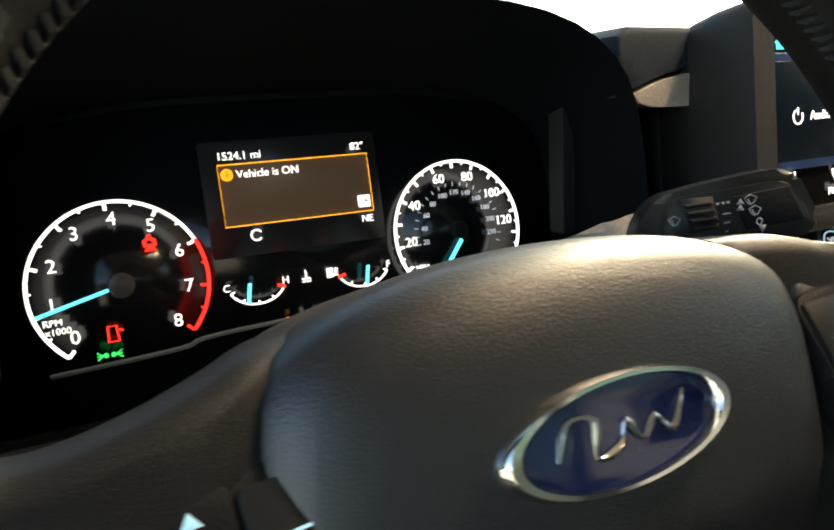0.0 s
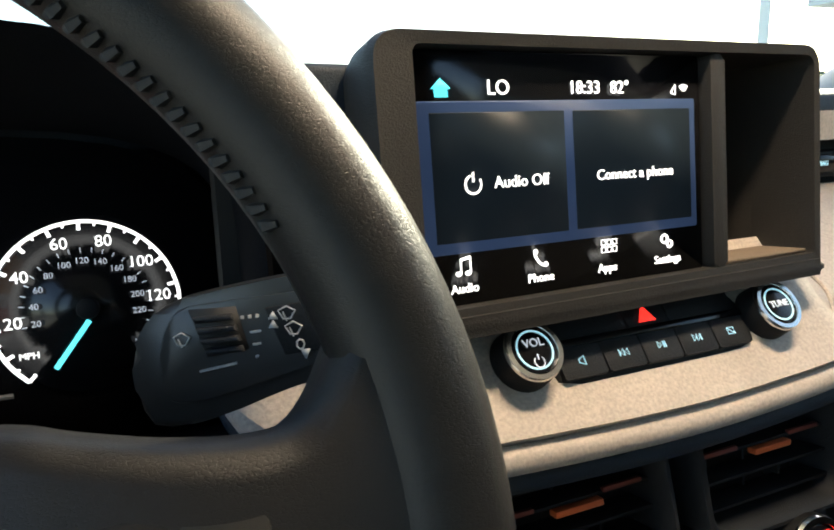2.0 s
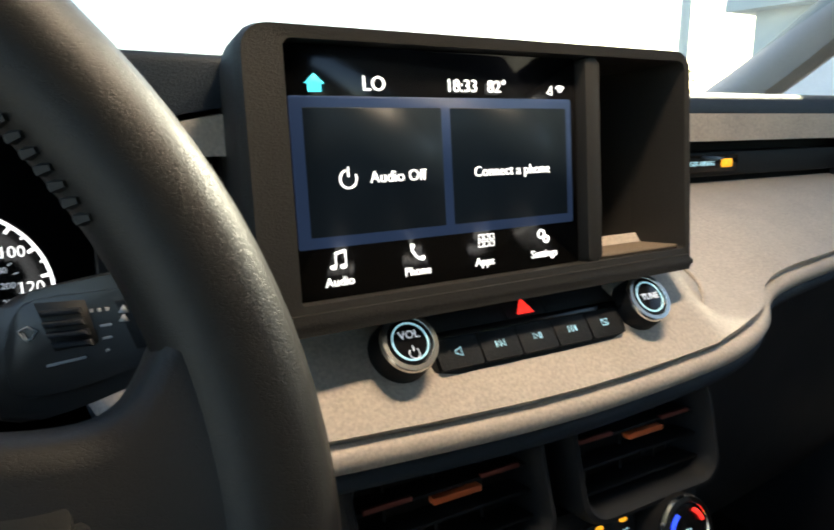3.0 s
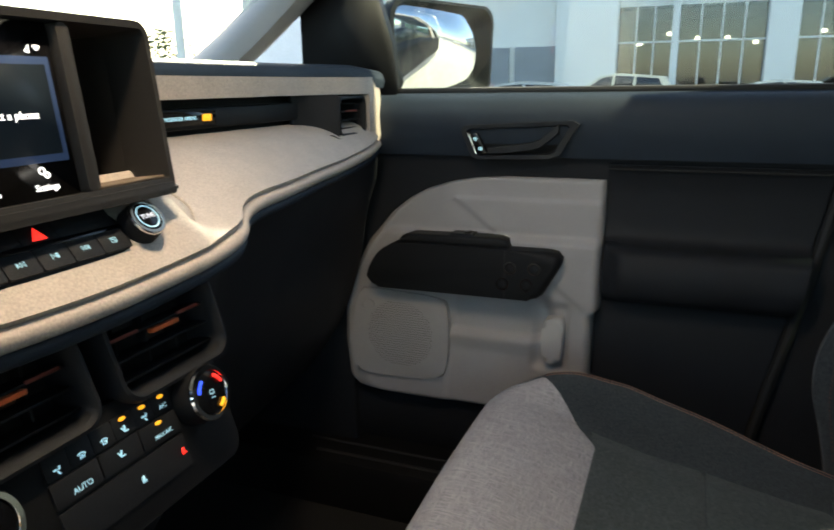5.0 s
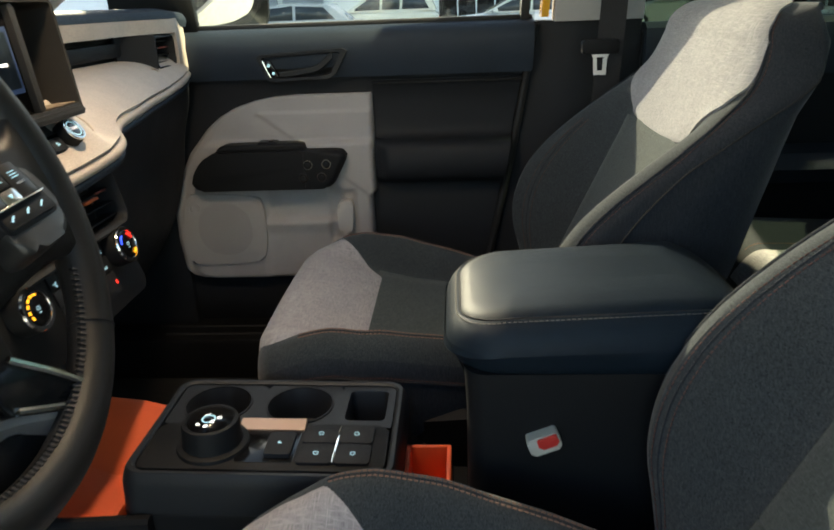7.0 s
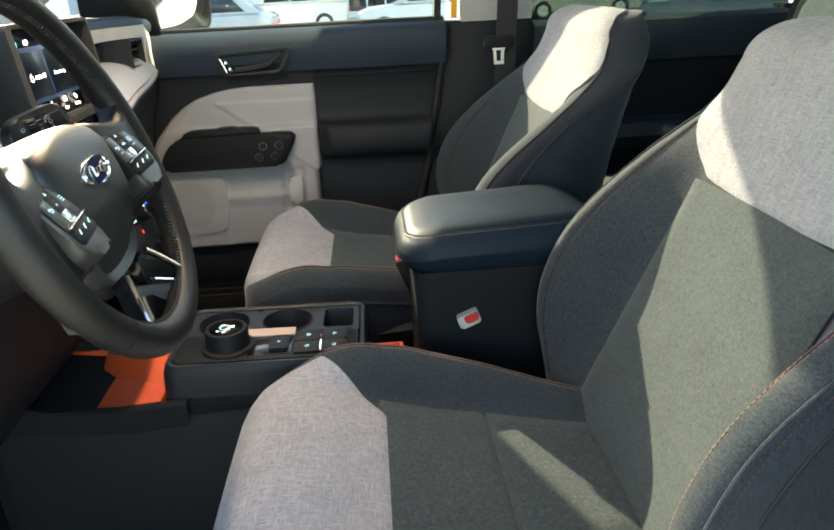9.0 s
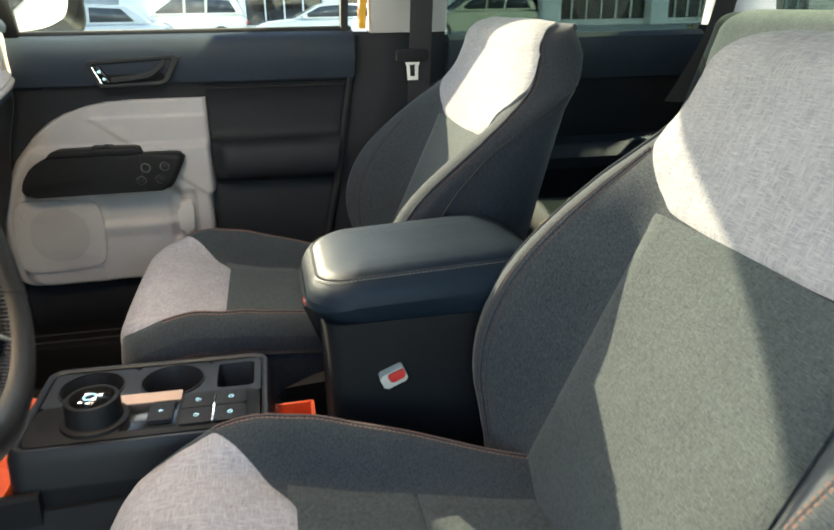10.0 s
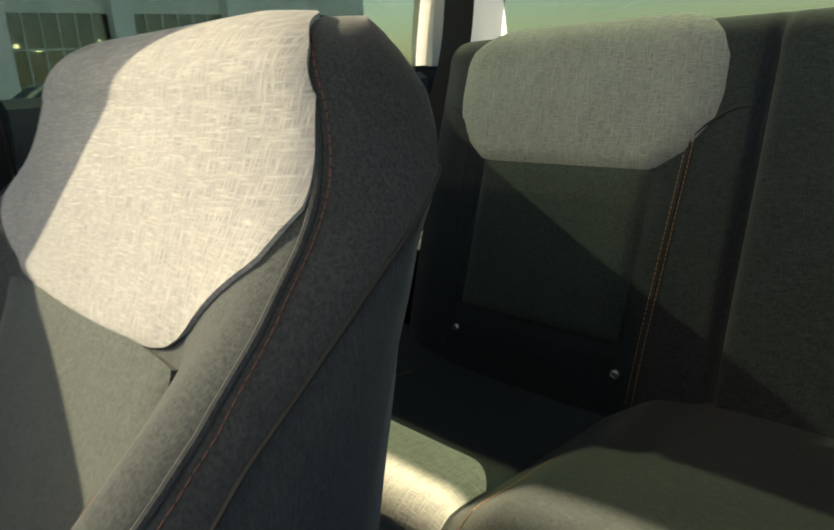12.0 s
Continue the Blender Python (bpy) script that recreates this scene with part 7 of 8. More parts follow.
def front_seat():
    s = thing("front_seat", (SEAT_X, -0.15, 0.46), "charcoal cloth front seat with light grey woven panels and copper stitching", "seat", "front seats")
    driver = BACK_SHIFT[0] > 0
    RED_THREAD = mat("dark_red_thread", (0.085, 0.038, 0.032), 0.8)
    # backrest shell with its rolled top
    n = 72
    loops = []
    for s_ in [0.68 + (TOP_Z - 0.68) * k / 74 for k in range(75)] + [TOP_Z + TOP_R * 1.60 * k / 12 for k in range(1, 13)]:
        w = smooth_table(BACK_W, s_, 0.012)
        front = [back_front(w * math.sin(math.pi / 2 * (-1 + 2 * i / n)), s_) for i in range(n + 1)]
        y0 = smooth_table(BACK_Y, min(s_, TOP_Z), 0.03) + BACK_SHIFT[0]
        edge, z = front[-1], front[-1].z
        th = max(0.0, (s_ - TOP_Z) / TOP_R)
        depth = 0.088 + 0.048 * ease((1.14 - s_) / 0.25)
        rear = []
        for c, dd in ((1.0, 0.30), (0.985, 0.52), (0.95, 0.74), (0.88, 0.90), (0.74, 0.98), (0.4, 1.0), (0, 1.0), (-0.4, 1.0), (-0.74, 0.98), (-0.88, 0.90), (-0.95, 0.74), (-0.985, 0.52), (-1.0, 0.30)):
            y = edge.y + (min(y0 - depth, edge.y - 0.01) - edge.y) * dd
            rear.append(Vector((SEAT_X + w * c, y, z - 0.012 * dd * min(1.0, th))))
        loops.append(front + rear)
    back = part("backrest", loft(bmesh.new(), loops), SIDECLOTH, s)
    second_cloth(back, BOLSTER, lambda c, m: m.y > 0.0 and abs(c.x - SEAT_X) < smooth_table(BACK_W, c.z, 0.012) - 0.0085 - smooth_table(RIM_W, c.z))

    # centre panel of the backrest, upper and lower piece with a cross seam between
    def mid(z0, z1):
        def fn(u, v):
            z = z0 + (z1 - z0) * v
            e = min(1.0, 14 * min(u, 1 - u), 22 * min(v, 1 - v) + 0.05) ** 0.6
            return off_back((u * 2 - 1) * (CREASE - 0.0015), z, 0.0024 * e - 0.0006)
        return fn
    part("centre_panel", sheet(bmesh.new(), mid(0.846, 1.066), 56, 40, 0.005), CLOTH, s)
    part("lower_panel", sheet(bmesh.new(), mid(0.715, 0.8445), 56, 24, 0.005), CLOTH, s)

    # light woven panel that wraps over the top
    def patch(u, v):
        uu = u * 2 - 1
        w0 = 0.127
        s_ = 1.073 + (1.262 - 1.073) * v
        wd = lerp_table(PATCH_W, s_)
        e = min(1.0, 9 * min(u, 1 - u), 40 * v) ** 0.8
        th = max(0.0, (s_ - TOP_Z) / TOP_R)
        out = Vector((0, 0.92 * math.cos(th), 0.38 + 0.6 * math.sin(th))).normalized()
        return back_front(uu * wd, s_ - (0.006 if driver else 0.012) * (1 - (uu * wd / w0) ** 2 if abs(uu * wd) < w0 else 0) * (1 - v)) + out * (0.0030 * e + 0.0004)
    part("upper_patch", sheet(bmesh.new(), patch, 72, 64, 0.003), PATCH, s, "light grey coarse woven cloth panel")

    for sx in (-1, 1):
        # double stitched seam along the bolster's crest
        crest = [(sx * (smooth_table(BACK_W, z, 0.012) - (0.041 if driver else 0.052)), z) for z in [0.78 + (0.345 if driver else 0.272) * k / 40 for k in range(41)]]
        part("seam", tube(bmesh.new(), [off_back(x, z, 0.0002) for x, z in crest], 0.0010, 6), SIDECLOTH, s)
        for dx in (-0.004, 0.004):
            bm = bmesh.new()
            stitches(bm, [off_back(x + sx * dx, z, 0.0006) for x, z in crest], 0.0056, 0.0038, 0.0007)
            part("stitching", bm, THREAD if sx < 0 else RED_THREAD, s, "copper coloured row of stitches" if sx < 0 else "dark red row of stitches")
        # piping and red stitches where the front meets the side
        rim = [(z, smooth_table(BACK_W, z, 0.012) - 0.0085 - smooth_table(RIM_W, z)) for z in [0.76 + 0.478 * k / 60 for k in range(61)]]
        part("piping", tube(bmesh.new(), [off_back(sx * w, z, 0.0012) for z, w in rim], 0.0022, 8), SIDECLOTH, s)
        bm = bmesh.new()
        stitches(bm, [off_back(sx * (w + 0.0042), z, 0.0008) for z, w in rim], 0.0056, 0.0040, 0.0006)
        part("stitching", bm, RED_THREAD, s, "dark red row of stitches")
        # side seam that swings to the back below the shoulder
        pts = []
        for y, z in ((-0.310, 0.84), (-0.345, 0.92), (-0.392, 1.00), (-0.432, 1.056), (-0.453, 1.080), (-0.486, 1.115), (-0.512, 1.141), (-0.538, 1.157), (-0.560, 1.162), (-0.578, 1.163)):
            w = smooth_table(BACK_W, z, 0.012)
            e = back_front(sx * w, z).y
            yy = min(y + BACK_SHIFT[0], e - 0.006)
            y0 = smooth_table(BACK_Y, z, 0.03) + BACK_SHIFT[0]
            dd = (e - yy) / (e - min(y0 - 0.088 - 0.048 * ease((1.14 - z) / 0.25), e - 0.01))
            pts.append(Vector((SEAT_X + sx * (w * float(np.interp(dd, [0.30, 0.52, 0.74, 0.90], [1.0, 0.985, 0.95, 0.88])) + 0.0004), yy, z)))
        part("seam", tube(bmesh.new(), smooth_line(pts, 6), 0.0014, 6), RUBBER, s)
    # cushion body
    loops = []
    for y in [-0.36 + 0.515 * k / 56 for k in range(57)]:
        w = smooth_table(CUSH_W, y, 0.01)
        t = [cush_top(w * math.sin(math.pi / 2 * (-1 + 2 * i / n)), y) for i in range(n + 1)]
        lowz = 0.655 if y < 0.09 else 0.655 + 0.03 * ((y - 0.09) / 0.065)
        top = t[-1].z
        low = [Vector((SEAT_X + w * c, nose(y), zz)) for c, zz in ((1.008, top - 0.03 * (top - lowz) / 0.1), (1.0, lowz + 0.03), (0.97, lowz + 0.006), (0.9, lowz), (0, lowz), (-0.9, lowz), (-0.97, lowz + 0.006), (-1.0, lowz + 0.03), (-1.008, top - 0.03 * (top - lowz) / 0.1))]
        loops.append(t + low)
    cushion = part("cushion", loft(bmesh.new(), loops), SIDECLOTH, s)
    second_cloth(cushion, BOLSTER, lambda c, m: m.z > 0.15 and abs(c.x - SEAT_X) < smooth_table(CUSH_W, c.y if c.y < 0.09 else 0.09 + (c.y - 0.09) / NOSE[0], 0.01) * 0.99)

    def cmid(y0, y1):
        def fn(u, v):
            y = y0 + (y1 - y0) * v
            w = smooth_table(CUSH_W, y, 0.01) - 0.034 - 0.048
            e = min(1.0, 12 * min(u, 1 - u), 16 * min(v, 1 - v) + 0.05) ** 0.6
            return cush_top((u * 2 - 1) * w, y) + Vector((0, 0, 0.0050 * e - 0.0008))
        return fn
    part("cushion_panel", sheet(bmesh.new(), cmid(-0.168, -0.030), 30, 24, 0.008), CLOTH, s)
    part("cushion_rear_panel", sheet(bmesh.new(), cmid(-0.300, -0.1695), 30, 24, 0.008), CLOTH, s)
    bm = bmesh.new()
    sheet(bm, lambda u, v: Vector((SEAT_X - 0.115 + 0.23 * u, -0.302 - 0.030 * v, 0.770 + 0.012 * math.sin(math.pi * v) * min(1.0, 10 * min(u, 1 - u)))), 16, 10, 0.02, (0, 0, -1))
    part("rear_roll", bm, CLOTH, s)

    # light woven panel over the nose of the cushion
    def cpatch(u, v):
        uu = u * 2 - 1
        y = -0.046 + (0.1515 + 0.046) * (1 - (1 - v) ** 1.25)
        p = cush_top(uu * lerp_table(CPATCH_W, y), y)
        e = min(1.0, 14 * min(u, 1 - u), 16 * v, 20 * (1 - v) + 0.2) ** 0.6
        k = max(0.0, min(1.0, (y - 0.07) / 0.08))
        return p + Vector((0, k, 1.0 - 0.7 * k)).normalized() * (0.0065 * e - 0.0006)
    part("cushion_patch", sheet(bmesh.new(), cpatch, 60, 60, 0.010), CUSHPATCH, s, "light grey coarse woven cloth panel")
    for sx in (-1, 1):
        edge = [(sx * (smooth_table(CUSH_W, y, 0.01) - 0.030), y) for y in [-0.33 + 0.375 * k / 40 for k in range(41)]]
        part("seam", tube(bmesh.new(), [cush_top(x, y) + Vector((0, 0, 0.0002)) for x, y in edge], 0.0010, 6), SIDECLOTH, s)
        for dx in (-0.0042, 0.0042):
            bm = bmesh.new()
            stitches(bm, [cush_top(x + sx * dx, y) + Vector((0, 0, 0.0007)) for x, y in edge], 0.0056, 0.0040, 0.0008)
            part("stitching", bm, THREAD, s, "copper coloured row of stitches")
        rim = [Vector((SEAT_X + sx * (smooth_table(CUSH_W, y, 0.01) * 1.004 + 0.0006), nose(y), cush_top(sx * 1.0, y).z - 0.012)) for y in [-0.33 + 0.46 * k / 40 for k in range(41)]]
        part("seam", tube(bmesh.new(), rim, 0.0014, 6), WEB, s)
        bm = bmesh.new()
        stitches(bm, [p + Vector((sx * 0.0006, 0, 0.004)) for p in rim], 0.0056, 0.0040, 0.0006)
        part("stitching", bm, RED_THREAD, s, "dark red row of stitches")
    # base
    bm = bmesh.new()
    box(bm, SEAT_X - 0.19, SEAT_X + 0.19, -0.34, 0.10, 0.52, 0.665, 0.02)
    part("seat_base", bm, BLACK, s)
    for sx in (-1, 1):
        bm = bmesh.new()
        loft(bm, [[Vector((SEAT_X + sx * x, y, z)) for x, z in ((0.185, 0.56), (0.214, 0.565), (0.222, zt - 0.01), (0.212, zt), (0.185, zt))] for y, zt in ((-0.34, 0.70), (-0.20, 0.715), (0.02, 0.70), (0.09, 0.66))])
        part("side_shield", bm, BLACK, s)
        bm = bmesh.new()
        box(bm, SEAT_X + sx * 0.19 - 0.02, SEAT_X + sx * 0.19 + 0.02, -0.46, 0.12, 0.46, 0.525, 0.004)
        part("seat_rail", bm, BLACK, s)
    return s


front_seat()
BACK_SHIFT[0] = 0.040            # the driver's backrest is set more upright
NOSE[0] = 1.12
driver_seat = front_seat()
driver_seat.matrix_basis = pose(-SEAT_X + 0.008, -0.15 - 0.095, 0.46)


def rear_bench():
    s = thing("rear_bench", (0, -1.05, 0.46), "dark cloth rear bench seat with light woven upper panels", "seat")
    RB_Y = [(0.72, -0.985), (0.80, -0.995), (0.90, -1.022), (1.05, -1.072), (1.20, -1.122), (1.35, -1.165)]

    def rback(x, h):
        """The front of the rear backrest at x; h is the height, which runs on over the rolled top."""
        th = max(0.0, (h - 1.205) / 0.040)
        z = min(h, 1.205) + 0.040 * math.sin(th)
        c = sum(0.016 * math.exp(-(((x - cx) / 0.205) ** 4)) for cx in (-0.385, 0.385))
        c -= 0.012 * sum(math.exp(-(((abs(x) - cx) / 0.007) ** 2)) for cx in (0.157,))
        c -= 0.004 * math.exp(-(((abs(abs(x) - 0.385) - 0.124) / 0.006) ** 2)) * ease((1.09 - z) / 0.02) * ease((z - 0.88) / 0.02)
        c -= 0.004 * math.exp(-(((z - 0.889) / 0.005) ** 2)) * ease((0.126 - abs(abs(x) - 0.385)) / 0.01)
        edge = 0.05 * max(0, (abs(x) - 0.57) / 0.09) ** 2
        return Vector((x, smooth_table(RB_Y, min(h, 1.205)) + c - edge - 0.046 * (1 - math.cos(th)), z))
    part("backrest", sheet(bmesh.new(), lambda u, v: rback(-0.66 + 1.32 * u, 0.70 + (1.268 - 0.70) * v), 240, 80, 0.11, (0, -1, 0)), SIDECLOTH, s)
    RPATCH = [(1.080, 0.105), (1.086, 0.128), (1.105, 0.156), (1.140, 0.182), (1.165, 0.187), (1.205, 0.186), (1.230, 0.176), (1.262, 0.150)]
    for cx in (-0.385, 0.385):
        def panel(u, v, cx=cx):
            e = min(1.0, 10 * min(u, 1 - u), 12 * min(v, 1 - v) + 0.1) ** 0.7
            return rback(cx + (u * 2 - 1) * (0.121 + 0.004 * v), 0.892 + (1.086 - 0.892) * v) + Vector((0, 0.005 * e, 0))
        part("back_panel", sheet(bmesh.new(), panel, 30, 30, 0.010, (0, -1, 0)), CLOTH, s)

        def patch(u, v, cx=cx):
            h = 1.082 + (1.262 - 1.082) * v
            e = min(1.0, 11 * min(u, 1 - u), 12 * v) ** 0.7
            th = max(0.0, (h - 1.205) / 0.040)
            return rback(cx + (u * 2 - 1) * lerp_table(RPATCH, h), h) + Vector((0, math.cos(th), 0.3 + math.sin(th))).normalized() * 0.009 * e
        part("upper_patch", sheet(bmesh.new(), patch, 48, 40, 0.010, (0, -1, -0.2)), PATCH, s, "light grey woven cloth panel")
        for sx in (-1, 1):
            inner = sx * cx < 0
            line = [(cx + sx * (0.146 + 0.016 * k / 24), 0.83 + 0.30 * k / 24) for k in range(25)]
            part("seam", tube(bmesh.new(), [rback(x, z) + Vector((0, 0.0004, 0)) for x, z in line], 0.0012, 6), WEB, s)
            for dx in ((-0.0035, 0.0035) if inner else (0.0,)):
                bm = bmesh.new()
                stitches(bm, [rback(x + dx, z) + Vector((0, 0.0008, 0)) for x, z in line], 0.0058, 0.0040, 0.0007)
                part("stitching", bm, THREAD, s, "copper coloured row of stitches")
            arc = smooth_line([rback(cx + sx * dx, z) + Vector((0, 0.0006, 0)) for dx, z in ((0.160, 1.118), (0.176, 1.134), (0.196, 1.148), (0.216, 1.153))], 6)
            part("seam", tube(bmesh.new(), arc, 0.0014, 6), WEB, s)
        for bx in (cx - 0.125, cx + 0.122):
            bm = bmesh.new()
            p = rback(bx, 0.857)
            mm = frame_at(p + Vector((0, 0.002, 0)), (-1, 0, 0), (0, 0, 1))
            loft(bm, [[mm @ Vector((r * math.cos(a * math.pi / 9), r * math.sin(a * math.pi / 9), z)) for a in range(18)] for r, z in ((0.0072, -0.004), (0.0072, 0.001), (0.0055, 0.0035), (0.0032, 0.0036), (0.0026, 0.0015))])
            part("stud", bm, CHROME, s, "small round steel stud")
    # fold-down middle piece with its own rounded edge
    m = frame_at((0, -1.022, 0.80), (-1, 0, 0), (0, -0.325, 0.94))
    bm = bmesh.new()
    prism(bm, rrect(-0.150, 0.112, 0.150, 0.408, 0.022), m, -0.03, 0.026, 0.016, 4)
    part("centre_armrest", bm, SIDECLOTH, s)
    bm = bmesh.new()
    prism(bm, rrect(-0.150, 0.0, 0.150, 0.104, 0.016), m, -0.03, 0.014, 0.012, 4)
    part("centre_base", bm, SIDECLOTH, s)
    bm = bmesh.new()
    box(bm, -0.152, 0.152, -1.17, -1.125, 1.185, 1.225, 0.008)
    part("latch_gap", bm, RUBBER, s)
    bm = bmesh.new()
    box(bm, 0.196, 0.216, -1.004, -0.972, 0.812, 0.838, 0.004)
    part("buckle_stub", bm, BLACK, s)

    def rcush(u, v):
        x = -0.66 + 1.32 * u
        y = -1.03 + 0.37 * v
        c = sum(-0.016 * math.exp(-(((x - cx) / 0.21) ** 4)) for cx in (-0.385, 0.385))
        hump = 0.030 * ease((0.275 - abs(x)) / 0.075)
        seam = 0.004 * math.exp(-(((abs(x) - 0.262) / 0.006) ** 2))
        return Vector((x, y, 0.820 + c + hump - seam + 0.018 * v - 0.10 * max(0.0, (v - 0.80) / 0.2) ** 2.2))
    part("cushion", sheet(bmesh.new(), rcush, 160, 36, 0.14, (0, 0, -1)), SIDECLOTH, s)
    for cx in (-0.385, 0.385):
        def cp(u, v, cx=cx):
            e = min(1.0, 10 * min(u, 1 - u) + 0.05, 10 * min(v, 1 - v) + 0.05) ** 0.7
            a = abs(u * 2 - 1)
            v0 = 0.60 + 0.10 * max(0.0, (a - 0.55) / 0.45) ** 2
            return rcush((cx + (u * 2 - 1) * 0.118 + 0.66) / 1.32, v0 + (0.95 - v0) * v) + Vector((0, 0.001, 0.007 * e))
        part("cushion_patch", sheet(bmesh.new(), cp, 32, 30, 0.012, (0, 0, -1)), CUSHPATCH, s, "light grey woven cloth panel")
        for sx in (-1, 1):
            line = [rcush((cx + sx * (0.140 + 0.01 * math.sin(k / 8)) + 0.66) / 1.32, 0.30 + 0.58 * k / 24) + Vector((0, 0, 0.0008)) for k in range(25)]
            bm = bmesh.new()
            stitches(bm, line, 0.0058, 0.0040, 0.0007)
            part("stitching", bm, THREAD, s, "copper coloured row of stitches")
    bm = bmesh.new()
    box(bm, -0.62, 0.62, -1.05, -0.72, 0.46, 0.69, 0.02)
    part("seat_base", bm, BLACK, s)
    return s


rear_bench()


# ---- rear doors and driver side ----
def rear_door(sx):
    s = thing("rear_door", (sx * 0.78, -0.9, 0.55), "dark rear door panel with tinted window", "door", "rear doors")
    bm = bmesh.new()
    sheet(bm, lambda u, v: (sx * (0.745 + 0.006 * math.sin(math.pi * v)), -0.548 - 0.64 * u, 0.53 + 0.66 * v), 8, 10, 0.05, (sx, 0, 0))
    part("panel", bm, DARK, s)
    bm = bmesh.new()
    loft(bm, [[Vector((sx * x, y, z)) for x, z in ((0.735, 1.10), (0.725, 1.15), (0.730, 1.195), (0.745, 1.205), (0.79, 1.205), (0.79, 1.10))] for y in np.linspace(-0.550, -1.19, 8)])
    part("upper_roll", bm, NAVY, s)
    bm = bmesh.new()
    loft(bm, [[Vector((sx * x, y, z)) for x, z in ((0.75, 0.88), (0.70, 0.89), (0.685, 0.92), (0.70, 0.95), (0.75, 0.96))] for y in np.linspace(-0.62, -1.15, 8)])
    part("arm_pad", bm, NAVY, s)
    w = part("window_pane", sheet(bmesh.new(), lambda u, v: (sx * (0.775 - 0.10 * v ** 1.3), -0.545 - 0.66 * u, 1.19 + 0.38 * v), 4, 6, 0.004), TINT, s)


rear_door(1)
rear_door(-1)


# ---- outside ----
def outside():
    bm = bmesh.new()
    sheet(bm, lambda u, v: (-400 + 800 * u, -400 + 800 * v, 0.0), 8, 8, 0.2, (0, 0, -1))
    tagged(part("ground", bm, mat("pale_concrete_lot", (0.40, 0.385, 0.36), 0.9, grain=0.15, grain_scale=8, blotch=0.15, blotch_scale=0.3)), "pale concrete car park ground", "ground", kind="structure")
    WALL = mat("white_stucco", (0.82, 0.81, 0.78), 0.8, grain=0.04, grain_scale=12, blotch=0.05, blotch_scale=0.5)
    SHOWGLASS = clear_glass("tinted_showroom_glass", (0.42, 0.45, 0.46), 0.10)
    ROOM = mat("brown_showroom_wall", (0.13, 0.105, 0.085), 0.8, blotch=0.25, blotch_scale=0.4)
    TILE = mat("showroom_floor_tiles", (0.30, 0.28, 0.25), 0.35, blotch=0.1, blotch_scale=0.6)
    LAMP = mat("warm_showroom_lamp", (1.0, 0.78, 0.48), 0.4, emit=14.0)
    GREY = mat("grey_shutter", (0.30, 0.31, 0.33), 0.6, blotch=0.08, blotch_scale=1)
    b = thing("dealership_building", (34, 4, 0), "white showroom building with large windows and warm lit inside", "building")
    for x0, x1, y0, y1, z0, z1 in ((34.4, 48, 3.2, 24, 0, 7), (34.4, 35.0, -30, 3.2, 4.6, 7), (34.4, 35.0, -30, 3.2, 0, 0.3), (47.5, 48, -30, 3.2, 0, 7)):
        bm = bmesh.new()
        box(bm, x0, x1, y0, y1, z0, z1)
        part("wall", bm, WALL, b)
    bm = bmesh.new()
    box(bm, 41.0, 41.2, -30, 3.2, 0, 4.6)
    part("inner_wall", bm, ROOM, b, "brown wall inside the showroom")
    bm = bmesh.new()
    box(bm, 35.0, 41.0, -30, 3.2, 4.5, 4.6)
    part("inner_ceiling", bm, ROOM, b)
    bm = bmesh.new()
    box(bm, 35.0, 41.0, -30, 3.2, 0.05, 0.1)
    part("inner_floor", bm, TILE, b)
    for k in range(24):
        y, x, z = 2.4 - 1.32 * k, 36.4 + 1.3 * (k % 3), 3.0 + 0.5 * ((k * 7) % 4) / 3
        bm = bmesh.new()
        tube(bm, [(x, y, z + 0.16), (x, y, 4.5)], 0.015, 6)
        rod = part("lamp_rod", bm, BLACK, b)
        bm = bmesh.new()
        tube(bm, [(x, y, z), (x, y, z + 0.16)], lambda t: 0.14 - 0.07 * t, 12)
        part("lamp_shade", bm, LAMP, rod, "warm lit hanging lamp")
    for y0, y1 in ((3.2, 6.0), (0.55, 0.85), (-4.2, -3.0), (-9.5, -8.6), (-15.0, -14.0), (-21.0, -20.0)):
        bm = bmesh.new()
        box(bm, 33.6, 34.5, y0, y1, 0, 6.8, 0.03)
        part("column", bm, WALL, b)
    for y0, y1 in ((0.85, 3.2), (-3.0, 0.55), (-8.6, -4.2), (-14.0, -9.5), (-20.0, -15.0), (-30.0, -21.0)):
        bm = bmesh.new()
        box(bm, 34.30, 34.34, y0, y1, 0.3, 4.6)
        wn = part("window", bm, SHOWGLASS, b)
        n = max(3, int((y1 - y0) / 0.75))
        for k in range(1, n):
            y = y0 + (y1 - y0) * k / n
            bm = bmesh.new()
            box(bm, 34.20, 34.32, y - 0.03, y + 0.03, 0.3, 4.6)
            part("mullion", bm, WALL, wn)
        bm = bmesh.new()
        box(bm, 34.20, 34.32, y0, y1, 3.0, 3.08)
        part("transom", bm, WALL, wn)
    for y0, y1 in ((6.1, 8.1), (8.4, 10.6), (11.2, 13.6)):
        sh = bmesh.new()
        box(sh, 34.2, 34.45, y0, y1, 0.1, 3.0)
        sh = part("shutter_door", sh, GREY, b)
        for k in range(1, 5):
            bm = bmesh.new()
            box(bm, 34.16, 34.22, y0, y1, 0.6 * k - 0.02, 0.6 * k + 0.02)
            part("rib", bm, GREY, sh)
    bm = bmesh.new()
    box(bm, 33.2, 48.4, -31, 25, 6.6, 7.6)
    part("roof", bm, WALL, b)
    p = thing("light_pole", (19.2, 16.0, 0), "tall white light pole in the lot", "light pole")
    bm = bmesh.new()
    tube(bm, [(19.2, 16.0, 0), (19.2, 16.0, 9.0)], 0.16, 12)
    part("pole", bm, WALL, p)
    bm = bmesh.new()
    box(bm, 18.9, 19.5, 15.7, 16.3, 0, 0.7, 0.05)
